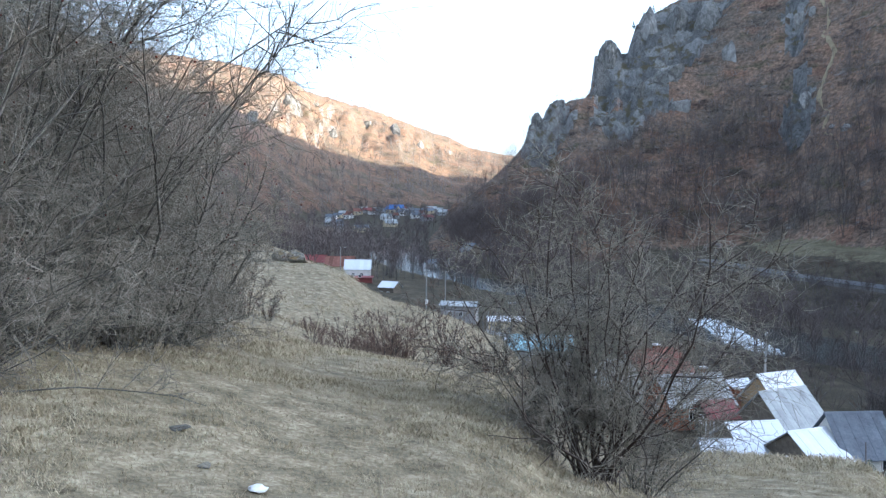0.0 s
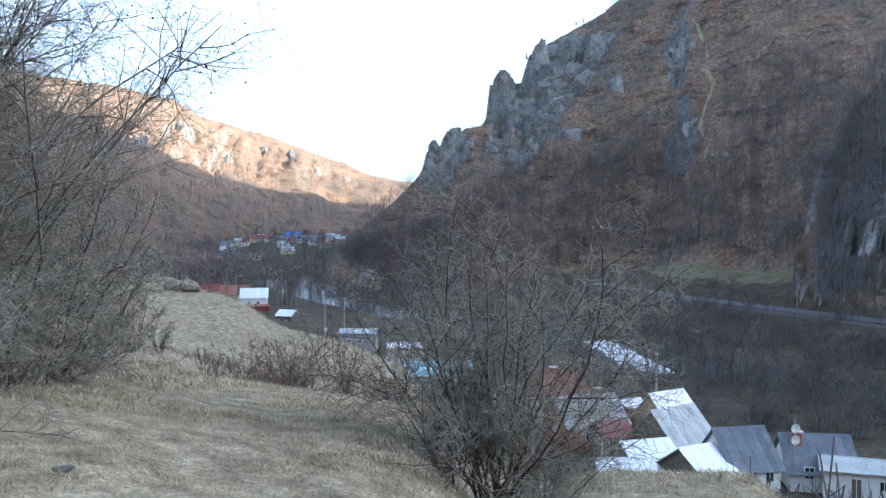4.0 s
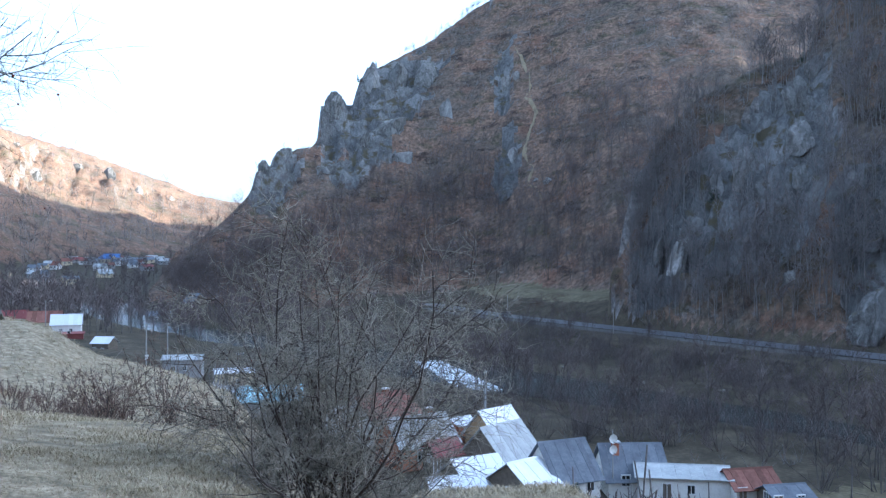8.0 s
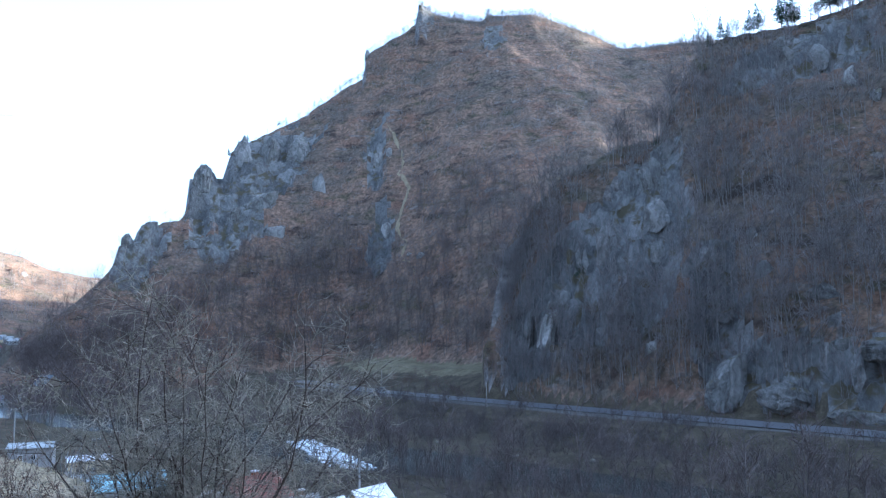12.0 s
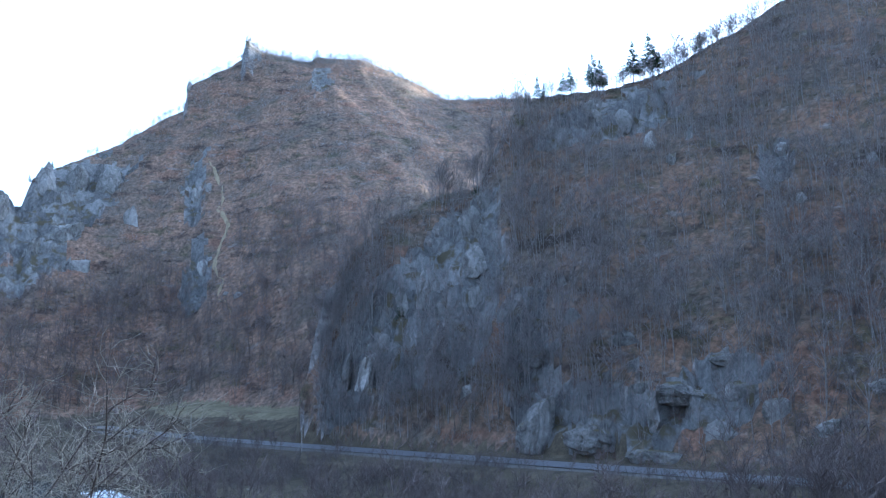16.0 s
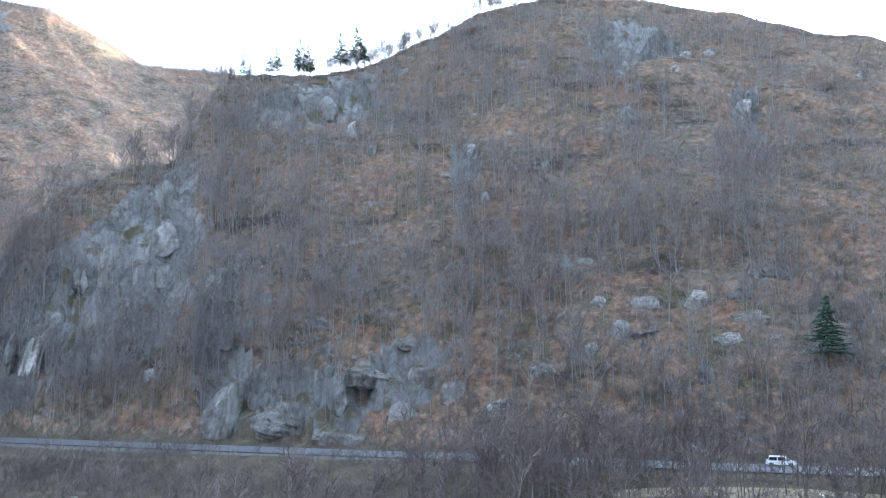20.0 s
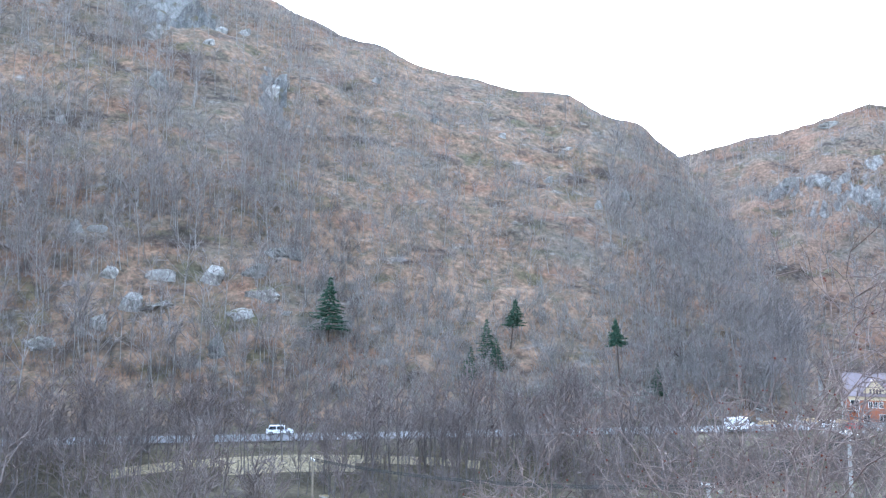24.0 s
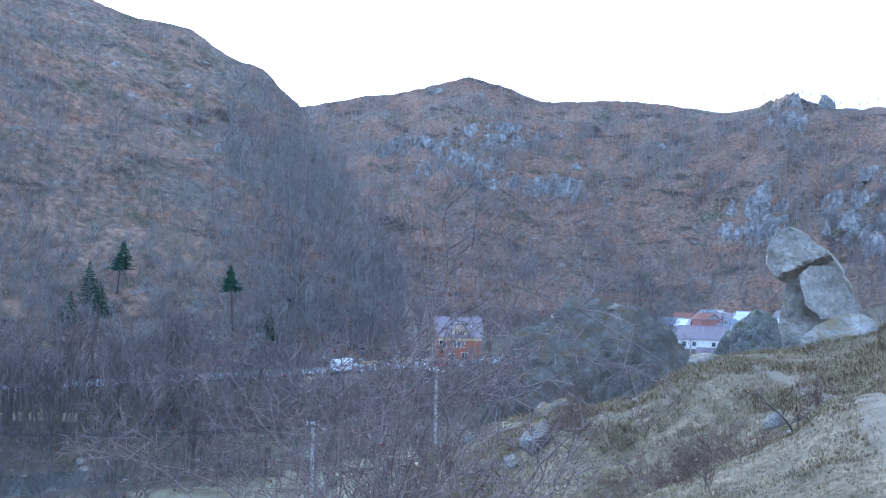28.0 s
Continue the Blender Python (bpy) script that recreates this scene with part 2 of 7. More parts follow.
def ground(x, y):
    """Height of the ground."""
    x, y = np.asarray(x, float), np.asarray(y, float)
    r = np.hypot(x, y)
    b = np.degrees(np.arctan2(x, y))
    floor = floor_height(x, y)
    z = near_hill(b, r)
    n1 = fbm(x / 9.0, y / 9.0, 3, 3)
    z = z + n1 * np.clip(r / 60, 0.05, 0.5) * (z > floor)
    z = z + (fbm(x / 1.1, y / 1.1, 3, 14) * 0.07 + fbm(x / 3.4, y / 3.4, 2, 15) * 0.10) * smooth(2, 8, r) * (1 - smooth(60, 90, r))
    u, v = along_across(x, y)
    # road shelf and river bed
    low = floor + 4.2 * smooth(-24, -11, v - road_middle(u)) + fbm(x / 20, y / 20, 3, 5) * 0.5 * smooth(5, 12, np.abs(v - road_middle(u)))
    w = np.abs(v - river_middle(u))
    carve = 3.4 * (0.3 + 0.7 * smooth(-60, 10, u)) * (1 - smooth(-2, np.where(v < river_middle(u), 8, 5), w - river_half(u))) * (1 - smooth(1.5, 5, z - floor))
    shelf = smooth(50, 150, u) * (1 - smooth(300, 380, u))
    low = low + shelf * (np.clip(v - road_middle(u) - 5, 0, 22) * 0.30 + np.clip(v - road_middle(u) - 27, 0, 60) * 0.05)
    near = np.maximum(z, low)
    z = np.where(r < 125, near, np.maximum(low, np.where(z > low + 1, z, low)))
    z = z - carve
    best, where = z, np.zeros_like(r)
    rough = np.clip((r - 100) / 250, 0, 1)
    big = fbm(x / 42, y / 42, 4, 21, True) * 5.0 + fbm(x / 13, y / 13, 3, 33) * 2.2
    for k, (m, lo, hi) in enumerate(((LEFT_HILL, -150, 11), (PEAK, -1.4, 79), (CLIFF, 29.6, 118.5), (FAR_RIDGE, 88, 184))):
        scale = 3.0 if k in (0, 3) else 1.0
        near_gullies = fbm(x / 31.0, y / 31.0, 4, 61 + k, True)
        wander = fbm(x / 9.0, y / 9.0, 4, 71 + k)
        zm, s = mass(m, b, r - near_gullies * 4.5 * scale * smooth(0, 60, r - m["foot"](b)) * smooth(0, 40, m["crest"](b) - r), low)
        amp = np.sin(np.pi * np.clip(s, 0, 1)) ** 0.7
        noise_k = big if scale == 1 else fbm(x / 120, y / 120, 5, 51 + k, True) * 16
        zm = zm + noise_k * amp * (0.9 if k else 0.7)
        rock = rockiness(k + 1, b, s, wander)
        zm = zm + rock * (ledges(zm, 9.0 * (1 + 0.5 * (scale > 1)), wander) - zm + 1.6 * np.abs(fbm(x / 5.0, y / 5.0, 3, 81, True)))
        if k == 2:
            zm = np.where((np.abs(b - 54.7) < 0.8) & (r < 184.5), np.minimum(zm, 13.2), zm)  # the cave's floor
        inside = (b > lo) & (b < hi) & (s > 0)
        up = inside & (zm > best)
        best = np.where(up, zm, best)
        where = np.where(up, k + 1, where)
    return best, where


def bare_rock(x, y, where):
    """Where the slopes are bare rock: the same belts that carry the ledges."""
    r, b = np.hypot(x, y), np.degrees(np.arctan2(x, y))
    out = np.zeros_like(r)
    for k, m in enumerate((LEFT_HILL, PEAK, CLIFF, FAR_RIDGE)):
        s = np.clip((r - m["foot"](b)) / (m["crest"](b) - m["foot"](b)), 0, 1)
        wander = fbm(x / 9.0, y / 9.0, 4, 71 + k)
        out = np.where(where == k + 1, rockiness(k + 1, b, s, 1.3 * wander + 0.5 * fbm(x / 4.0, y / 4.0, 2, 5)), out)
    return out


def ground_z(x, y):
    return float(ground(np.array([float(x)]), np.array([float(y)]))[0][0])


def at_bearing(b, d):
    """Plan coordinates at a bearing and distance from the standing place."""
    return d * math.sin(radians(b)), d * math.cos(radians(b))


# ---- materials
def material(name, colors, scale=4.0, rough=0.9, bump=0.3, bump_scale=None, metal=0.0, detail=6.0, random_part=0.0, spec=0.06, fine=1.0):
    """Two-scale noise between colours, with fine bump; object coordinates, so sizes are metres."""
    m = bpy.data.materials.new(name)
    m.use_nodes = True
    n, l = m.node_tree.nodes, m.node_tree.links
    p = n["Principled BSDF"]
    geo = n.new("ShaderNodeNewGeometry")
    a = n.new("ShaderNodeTexNoise")
    a.inputs["Scale"].default_value = scale
    a.inputs["Detail"].default_value = detail
    a.inputs["Roughness"].default_value = 0.65
    l.new(geo.outputs["Position"], a.inputs["Vector"])
    b = n.new("ShaderNodeTexNoise")
    b.inputs["Scale"].default_value = scale * 9
    b.inputs["Detail"].default_value = 4
    l.new(geo.outputs["Position"], b.inputs["Vector"])
    mix = n.new("ShaderNodeMix")
    mix.data_type = "FLOAT"
    mix.inputs[0].default_value = 0.35 * fine
    l.new(a.outputs["Fac"], mix.inputs[2])
    l.new(b.outputs["Fac"], mix.inputs[3])
    ramp = n.new("ShaderNodeValToRGB")
    e = ramp.color_ramp.elements
    k = len(colors)
    while len(e) < k:
        e.new(0.5)
    for i, c in enumerate(colors):
        e[i].position = 0.3 + 0.4 * i / max(1, k - 1)
        e[i].color = (*c, 1)
    l.new(mix.outputs[0], ramp.inputs["Fac"])
    col = ramp.outputs["Color"]
    if random_part:
        info = n.new("ShaderNodeObjectInfo")
        hsv = n.new("ShaderNodeHueSaturation")
        mr = n.new("ShaderNodeMapRange")
        mr.inputs["To Min"].default_value = 1 - random_part
        mr.inputs["To Max"].default_value = 1 + random_part
        l.new(info.outputs["Random"], mr.inputs["Value"])
        l.new(mr.outputs["Result"], hsv.inputs["Value"])
        l.new(col, hsv.inputs["Color"])
        col = hsv.outputs["Color"]
    l.new(col, p.inputs["Base Color"])
    p.inputs["Roughness"].default_value = rough
    p.inputs["Metallic"].default_value = metal
    p.inputs["Specular IOR Level"].default_value = spec
    if bump:
        bp = n.new("ShaderNodeBump")
        bp.inputs["Strength"].default_value = bump
        bp.inputs["Distance"].default_value = 0.3 / (bump_scale or scale)
        c = n.new("ShaderNodeTexNoise")
        c.inputs["Scale"].default_value = bump_scale or scale * 3
        c.inputs["Detail"].default_value = 8
        l.new(geo.outputs["Position"], c.inputs["Vector"])
        l.new(c.outputs["Fac"], bp.inputs["Height"])
        l.new(bp.outputs["Normal"], p.inputs["Normal"])
    return m


def slope_material(name, flat_colors, rock_colors, scale, rock_from=0.62, rock_to=0.48, patch_color=(0.10, 0.092, 0.075)):
    """Litter or grass on gentle ground, bare rock where the ground is steep."""
    m = material(name, flat_colors, scale=scale, bump=0.6, bump_scale=scale * 4)
    n, l = m.node_tree.nodes, m.node_tree.links
    p = n["Principled BSDF"]
    soil = p.inputs["Base Color"].links[0].from_socket
    geo = n.new("ShaderNodeNewGeometry")
    sep = n.new("ShaderNodeSeparateXYZ")
    l.new(geo.outputs["True Normal"], sep.inputs[0])
    no = n.new("ShaderNodeTexNoise")
    no.inputs["Scale"].default_value = 0.09
    no.inputs["Detail"].default_value = 8
    l.new(geo.outputs["Position"], no.inputs["Vector"])
    ad = n.new("ShaderNodeMath")
    ad.operation = "MULTIPLY_ADD"
    l.new(no.outputs["Fac"], ad.inputs[0])
    ad.inputs[1].default_value = 0.5
    l.new(sep.outputs["Z"], ad.inputs[2])
    mr = n.new("ShaderNodeMapRange")
    mr.inputs["From Min"].default_value = rock_from + 0.25
    mr.inputs["From Max"].default_value = rock_to + 0.25
    l.new(ad.outputs[0], mr.inputs["Value"])
    stretch = n.new("ShaderNodeMapping")
    stretch.inputs["Scale"].default_value = (1, 1, 0.35)
    l.new(geo.outputs["Position"], stretch.inputs["Vector"])
    vo = n.new("ShaderNodeTexNoise")
    vo.inputs["Scale"].default_value = 0.35
    vo.inputs["Detail"].default_value = 10
    vo.inputs["Roughness"].default_value = 0.7
    l.new(stretch.outputs["Vector"], vo.inputs["Vector"])
    ramp = n.new("ShaderNodeValToRGB")
    e = ramp.color_ramp.elements
    while len(e) < len(rock_colors):
        e.new(0.5)
    for i, c in enumerate(rock_colors):
        e[i].position = 0.35 + 0.32 * i / (len(rock_colors) - 1)
        e[i].color = (*c, 1)
    l.new(vo.outputs["Fac"], ramp.inputs["Fac"])
    mx = n.new("ShaderNodeMix")
    mx.data_type = "RGBA"
    l.new(mr.outputs["Result"], mx.inputs[0])
    l.new(ramp.outputs["Color"], mx.inputs[7])
    # broad patches: grey withered turf against russet leaf litter
    br_ = n.new("ShaderNodeTexNoise")
    br_.inputs["Scale"].default_value = 0.028
    br_.inputs["Detail"].default_value = 6
    br_.inputs["Roughness"].default_value = 0.65
    l.new(geo.outputs["Position"], br_.inputs["Vector"])
    bm_ = n.new("ShaderNodeMapRange")
    bm_.inputs["From Min"].default_value = 0.46
    bm_.inputs["From Max"].default_value = 0.6
    bm_.inputs["To Max"].default_value = 0.75
    l.new(br_.outputs["Fac"], bm_.inputs["Value"])
    pm = n.new("ShaderNodeMix")
    pm.data_type = "RGBA"
    l.new(bm_.outputs["Result"], pm.inputs[0])
    l.new(soil, pm.inputs[6])
    pm.inputs[7].default_value = (*patch_color, 1)
    cover = pm.outputs[2]
    flat = n.new("ShaderNodeMapping")
    flat.inputs["Rotation"].default_value = (0.12, -0.1, 0)
    flat.inputs["Scale"].default_value = (1, 1, 2.6)
    l.new(geo.outputs["Position"], flat.inputs["Vector"])
    for size, lo, hi, most, tint in ((0.045, 0.52, 0.64, 0.6, (0.155, 0.088, 0.058)), (0.06, 0.54, 0.64, 0.75, (0.06, 0.06, 0.034)), (0.05, 0.54, 0.64, 0.8, (0.04, 0.034, 0.03)), (0.11, 0.585, 0.65, 0.7, None)):
        pa = n.new("ShaderNodeTexNoise")
        pa.inputs["Scale"].default_value = size
        pa.inputs["Detail"].default_value = 9
        pa.inputs["Roughness"].default_value = 0.68
        shift = n.new("ShaderNodeVectorMath")
        shift.operation = "ADD"
        shift.inputs[1].default_value = (size * 4000, 91, 37)
        l.new(flat.outputs["Vector"], shift.inputs[0])
        l.new(shift.outputs["Vector"], pa.inputs["Vector"])
        pr = n.new("ShaderNodeMapRange")
        pr.inputs["From Min"].default_value = lo
        pr.inputs["From Max"].default_value = hi
        pr.inputs["To Max"].default_value = most
        l.new(pa.outputs["Fac"], pr.inputs["Value"])
        px = n.new("ShaderNodeMix")
        px.data_type = "RGBA"
        l.new(pr.outputs["Result"], px.inputs[0])
        l.new(cover, px.inputs[6])
        if tint:
            px.inputs[7].default_value = (*tint, 1)
        else:
            l.new(ramp.outputs["Color"], px.inputs[7])
        cover = px.outputs[2]
    l.new(cover, mx.inputs[6])
    # dead bracken, stones and brush: specks of one to three metres
    sp = n.new("ShaderNodeTexNoise")
    sp.inputs["Scale"].default_value = 0.55
    sp.inputs["Detail"].default_value = 9
    sp.inputs["Roughness"].default_value = 0.75
    l.new(geo.outputs["Position"], sp.inputs["Vector"])
    sr = n.new("ShaderNodeValToRGB")
    se = sr.color_ramp.elements
    se.new(0.5)
    for i, (pos, val) in enumerate(((0.36, 0.45), (0.5, 1.0), (0.64, 1.55))):
        se[i].position, se[i].color = pos, (val / 1.6, val / 1.6, val / 1.6, 1)
    l.new(sp.outputs["Fac"], sr.inputs["Fac"])
    mu = n.new("ShaderNodeMix")
    mu.data_type, mu.blend_type = "RGBA", "MULTIPLY"
    mu.inputs[0].default_value = 1.0
    l.new(mx.outputs[2], mu.inputs[6])
    l.new(sr.outputs["Color"], mu.inputs[7])
    gain = n.new("ShaderNodeMix")
    gain.data_type, gain.blend_type = "RGBA", "MULTIPLY"
    gain.inputs[0].default_value = 1.0
    gain.inputs[7].default_value = (1.42, 1.38, 1.38, 1)
    l.new(mu.outputs[2], gain.inputs[6])
    l.new(gain.outputs[2], p.inputs["Base Color"])
    return m


ROCKS = [(0.08, 0.076, 0.07), (0.155, 0.15, 0.14), (0.25, 0.242, 0.222)]
MAT_GRASS = material("dry_grass", [(0.055, 0.046, 0.028), (0.205, 0.171, 0.112), (0.46, 0.40, 0.28)], scale=2.6, bump=1.0, bump_scale=11)
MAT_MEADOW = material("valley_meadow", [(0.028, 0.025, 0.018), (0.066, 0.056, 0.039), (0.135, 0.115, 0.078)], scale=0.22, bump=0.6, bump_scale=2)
# Olive turf; darker than dry_grass in its colour to offset the higher exposure there.
MAT_TURF = material("olive_turf_darkened", [(0.024, 0.02, 0.012), (0.08, 0.066, 0.039), (0.20, 0.167, 0.105)], scale=2.2, bump=1.0, bump_scale=7)
MAT_FIELD = material("pale_field", [(0.06, 0.051, 0.03), (0.13, 0.113, 0.07), (0.22, 0.195, 0.13)], scale=0.3, bump=0.5, bump_scale=2)
MAT_LITTER = slope_material("leaf_litter_slope", [(0.045, 0.041, 0.033), (0.10, 0.084, 0.06), (0.175, 0.118, 0.08), (0.125, 0.118, 0.078)], ROCKS, 0.22, 0.44, 0.33)
MAT_PEAK = slope_material("grassy_mountainside", [(0.065, 0.053, 0.043), (0.135, 0.104, 0.078), (0.21, 0.145, 0.10), (0.18, 0.152, 0.10)], ROCKS, 0.17, 0.40, 0.30)
MAT_FAR = slope_material("far_mountainside", [(0.09, 0.068, 0.052), (0.15, 0.105, 0.075), (0.20, 0.135, 0.09)], ROCKS, 0.07, 0.42, 0.32)
MAT_BARK = material("grey_bark", [(0.10, 0.094, 0.087), (0.185, 0.176, 0.165), (0.30, 0.286, 0.268)], scale=1.5, bump=0)
MAT_BARK_DARK = material("dark_bark", [(0.035, 0.028, 0.024), (0.07, 0.056, 0.048), (0.11, 0.09, 0.075)], scale=8, bump=0.3)
MAT_TWIG = material("grey_brown_twigs", [(0.105, 0.093, 0.088), (0.165, 0.148, 0.14), (0.225, 0.206, 0.196)], scale=0.3, bump=0)
MAT_ASPHALT = material("asphalt", [(0.07, 0.07, 0.074), (0.115, 0.115, 0.12)], scale=0.8, bump=0.1, rough=0.6, spec=0.25)
MAT_VERGE = material("gravel_verge", [(0.06, 0.056, 0.05), (0.105, 0.099, 0.09), (0.17, 0.163, 0.15)], scale=0.6, bump=0.3, bump_scale=4)
MAT_WATER = material("river_water", [(0.02, 0.025, 0.022), (0.04, 0.05, 0.045)], scale=0.3, rough=0.22, bump=0.8, bump_scale=1.1, spec=0.5)

MAT_NEEDLES = material("spruce_needles", [(0.018, 0.036, 0.026), (0.034, 0.062, 0.042), (0.055, 0.088, 0.055)], scale=1.2, bump=0)
MAT_PINE = material("pine_needles", [(0.02, 0.035, 0.022), (0.04, 0.06, 0.035), (0.06, 0.08, 0.05)], scale=0.6, bump=0)
MAT_BRAMBLE = material("bramble_stems", [(0.07, 0.045, 0.035), (0.13, 0.09, 0.07), (0.20, 0.15, 0.12)], scale=5, bump=0)
MAT_BUSH = material("thorn_bush_bark", [(0.06, 0.055, 0.045), (0.13, 0.12, 0.10), (0.22, 0.208, 0.18)], scale=6, bump=0.2)
MAT_BLADE = material("straw_blades", [(0.15, 0.122, 0.074), (0.33, 0.277, 0.18), (0.56, 0.49, 0.35)], scale=2.0, bump=0)
# Mound blades, their colour darkened against the same higher exposure.
MAT_TUFT = material("olive_tufts_darkened", [(0.06, 0.046, 0.024), (0.135, 0.106, 0.058), (0.27, 0.22, 0.13)], scale=1.2, bump=0)
MAT_ROSE = material("rose_stems", [(0.08, 0.06, 0.054), (0.16, 0.125, 0.114), (0.28, 0.23, 0.21)], scale=4, bump=0)
MAT_HIP = material("dried_berries", [(0.07, 0.02, 0.015), (0.14, 0.045, 0.03)], scale=30, bump=0)
MAT_PATH = material("trodden_path", [(0.06, 0.05, 0.034), (0.10, 0.084, 0.058), (0.145, 0.124, 0.088)], scale=2.5, bump=0.5, bump_scale=18)
MAT_TIN = material("new_tin_sheet", [(0.62, 0.63, 0.64), (0.74, 0.75, 0.76)], scale=1.0, rough=0.42, bump=0.1, metal=0.35, random_part=0.06, spec=0.4)
MAT_TIN_OLD = material("weathered_tin_sheet", [(0.24, 0.25, 0.245), (0.36, 0.37, 0.36), (0.46, 0.47, 0.455)], scale=0.8, rough=0.55, bump=0.15, metal=0.25, random_part=0.15, spec=0.4)
MAT_ETERNIT = material("grey_fibre_cement", [(0.10, 0.11, 0.125), (0.15, 0.162, 0.182), (0.21, 0.225, 0.245)], scale=0.9, rough=0.85, bump=0.2, random_part=0.12)
MAT_TURQ = material("turquoise_sheet", [(0.22, 0.38, 0.42), (0.33, 0.50, 0.54)], scale=0.7, rough=0.5, bump=0.1, random_part=0.12, spec=0.4)
MAT_BLUE = material("blue_roof_sheet", [(0.04, 0.11, 0.30), (0.07, 0.16, 0.40)], scale=0.7, rough=0.5, bump=0.1, random_part=0.1, spec=0.4)
MAT_RED = material("red_roof_sheet", [(0.15, 0.04, 0.038), (0.22, 0.058, 0.052)], scale=0.7, rough=0.6, bump=0.1, random_part=0.15, spec=0.4)
MAT_TILE = material("clay_roof_tile", [(0.11, 0.055, 0.045), (0.17, 0.085, 0.065), (0.23, 0.12, 0.09)], scale=2.0, rough=0.85, bump=0.3, random_part=0.25)
MAT_BROWN = material("brown_metal_roof", [(0.11, 0.085, 0.09), (0.17, 0.135, 0.14)], scale=0.7, rough=0.5, bump=0.1, random_part=0.08, spec=0.4)
MAT_PLASTER = material("white_plaster", [(0.52, 0.51, 0.48), (0.66, 0.65, 0.61), (0.74, 0.73, 0.69)], scale=1.1, bump=0.15)
MAT_CREAM = material("cream_plaster", [(0.50, 0.42, 0.28), (0.62, 0.53, 0.37)], scale=1.1, bump=0.15)
MAT_CONCRETE = material("bare_concrete", [(0.22, 0.215, 0.205), (0.32, 0.31, 0.30), (0.40, 0.39, 0.37)], scale=1.3, bump=0.2)
MAT_BRICK = material("orange_hollow_brick", [(0.24, 0.095, 0.055), (0.33, 0.14, 0.085)], scale=3, bump=0.2, random_part=0.2)
MAT_PLANK = material("weathered_planks", [(0.10, 0.08, 0.06), (0.17, 0.145, 0.115), (0.25, 0.22, 0.18)], scale=2.5, bump=0.3, random_part=0.25)
MAT_PALE_WOOD = material("fresh_timber", [(0.34, 0.24, 0.13), (0.46, 0.34, 0.20)], scale=2.5, bump=0.2, random_part=0.15)
MAT_GLASS = material("dark_window_glass", [(0.015, 0.018, 0.022), (0.03, 0.035, 0.04)], scale=2, rough=0.08, bump=0, spec=0.6)
MAT_FRAME = material("window_frame_paint", [(0.60, 0.60, 0.58), (0.72, 0.72, 0.70)], scale=4, bump=0)
MAT_POLE = material("concrete_pole", [(0.26, 0.25, 0.24), (0.36, 0.35, 0.33)], scale=2, bump=0.15)
MAT_METAL = material("dull_metal", [(0.18, 0.18, 0.18), (0.28, 0.28, 0.28)], scale=5, rough=0.5, bump=0, metal=0.6)
MAT_WIRE = material("black_cable", [(0.03, 0.03, 0.03), (0.05, 0.05, 0.05)], scale=5, rough=0.6, bump=0)
MAT_WHITE_CAR = material("white_car_paint", [(0.70, 0.71, 0.72), (0.76, 0.77, 0.78)], scale=2, rough=0.25, bump=0, spec=0.6)
MAT_SILVER_CAR = material("silver_car_paint", [(0.36, 0.37, 0.38), (0.44, 0.45, 0.46)], scale=2, rough=0.25, bump=0, spec=0.6, metal=0.4)
MAT_RED_CAR = material("red_car_paint", [(0.35, 0.02, 0.02), (0.42, 0.03, 0.03)], scale=2, rough=0.25, bump=0, spec=0.6)
MAT_TYRE = material("tyre_rubber", [(0.02, 0.02, 0.02), (0.035, 0.035, 0.035)], scale=8, bump=0)
MAT_FOAM = material("white_water", [(0.30, 0.36, 0.38), (0.62, 0.66, 0.68), (0.80, 0.82, 0.83)], scale=0.9, rough=0.35, bump=0.6, bump_scale=2.5)
MAT_PAPER = material("pale_litter", [(0.55, 0.55, 0.54), (0.72, 0.72, 0.72)], scale=9, bump=0.1)
MAT_THORN = material("grey_thorn_twigs", [(0.13, 0.115, 0.09), (0.235, 0.212, 0.17), (0.36, 0.332, 0.275)], scale=3, bump=0)


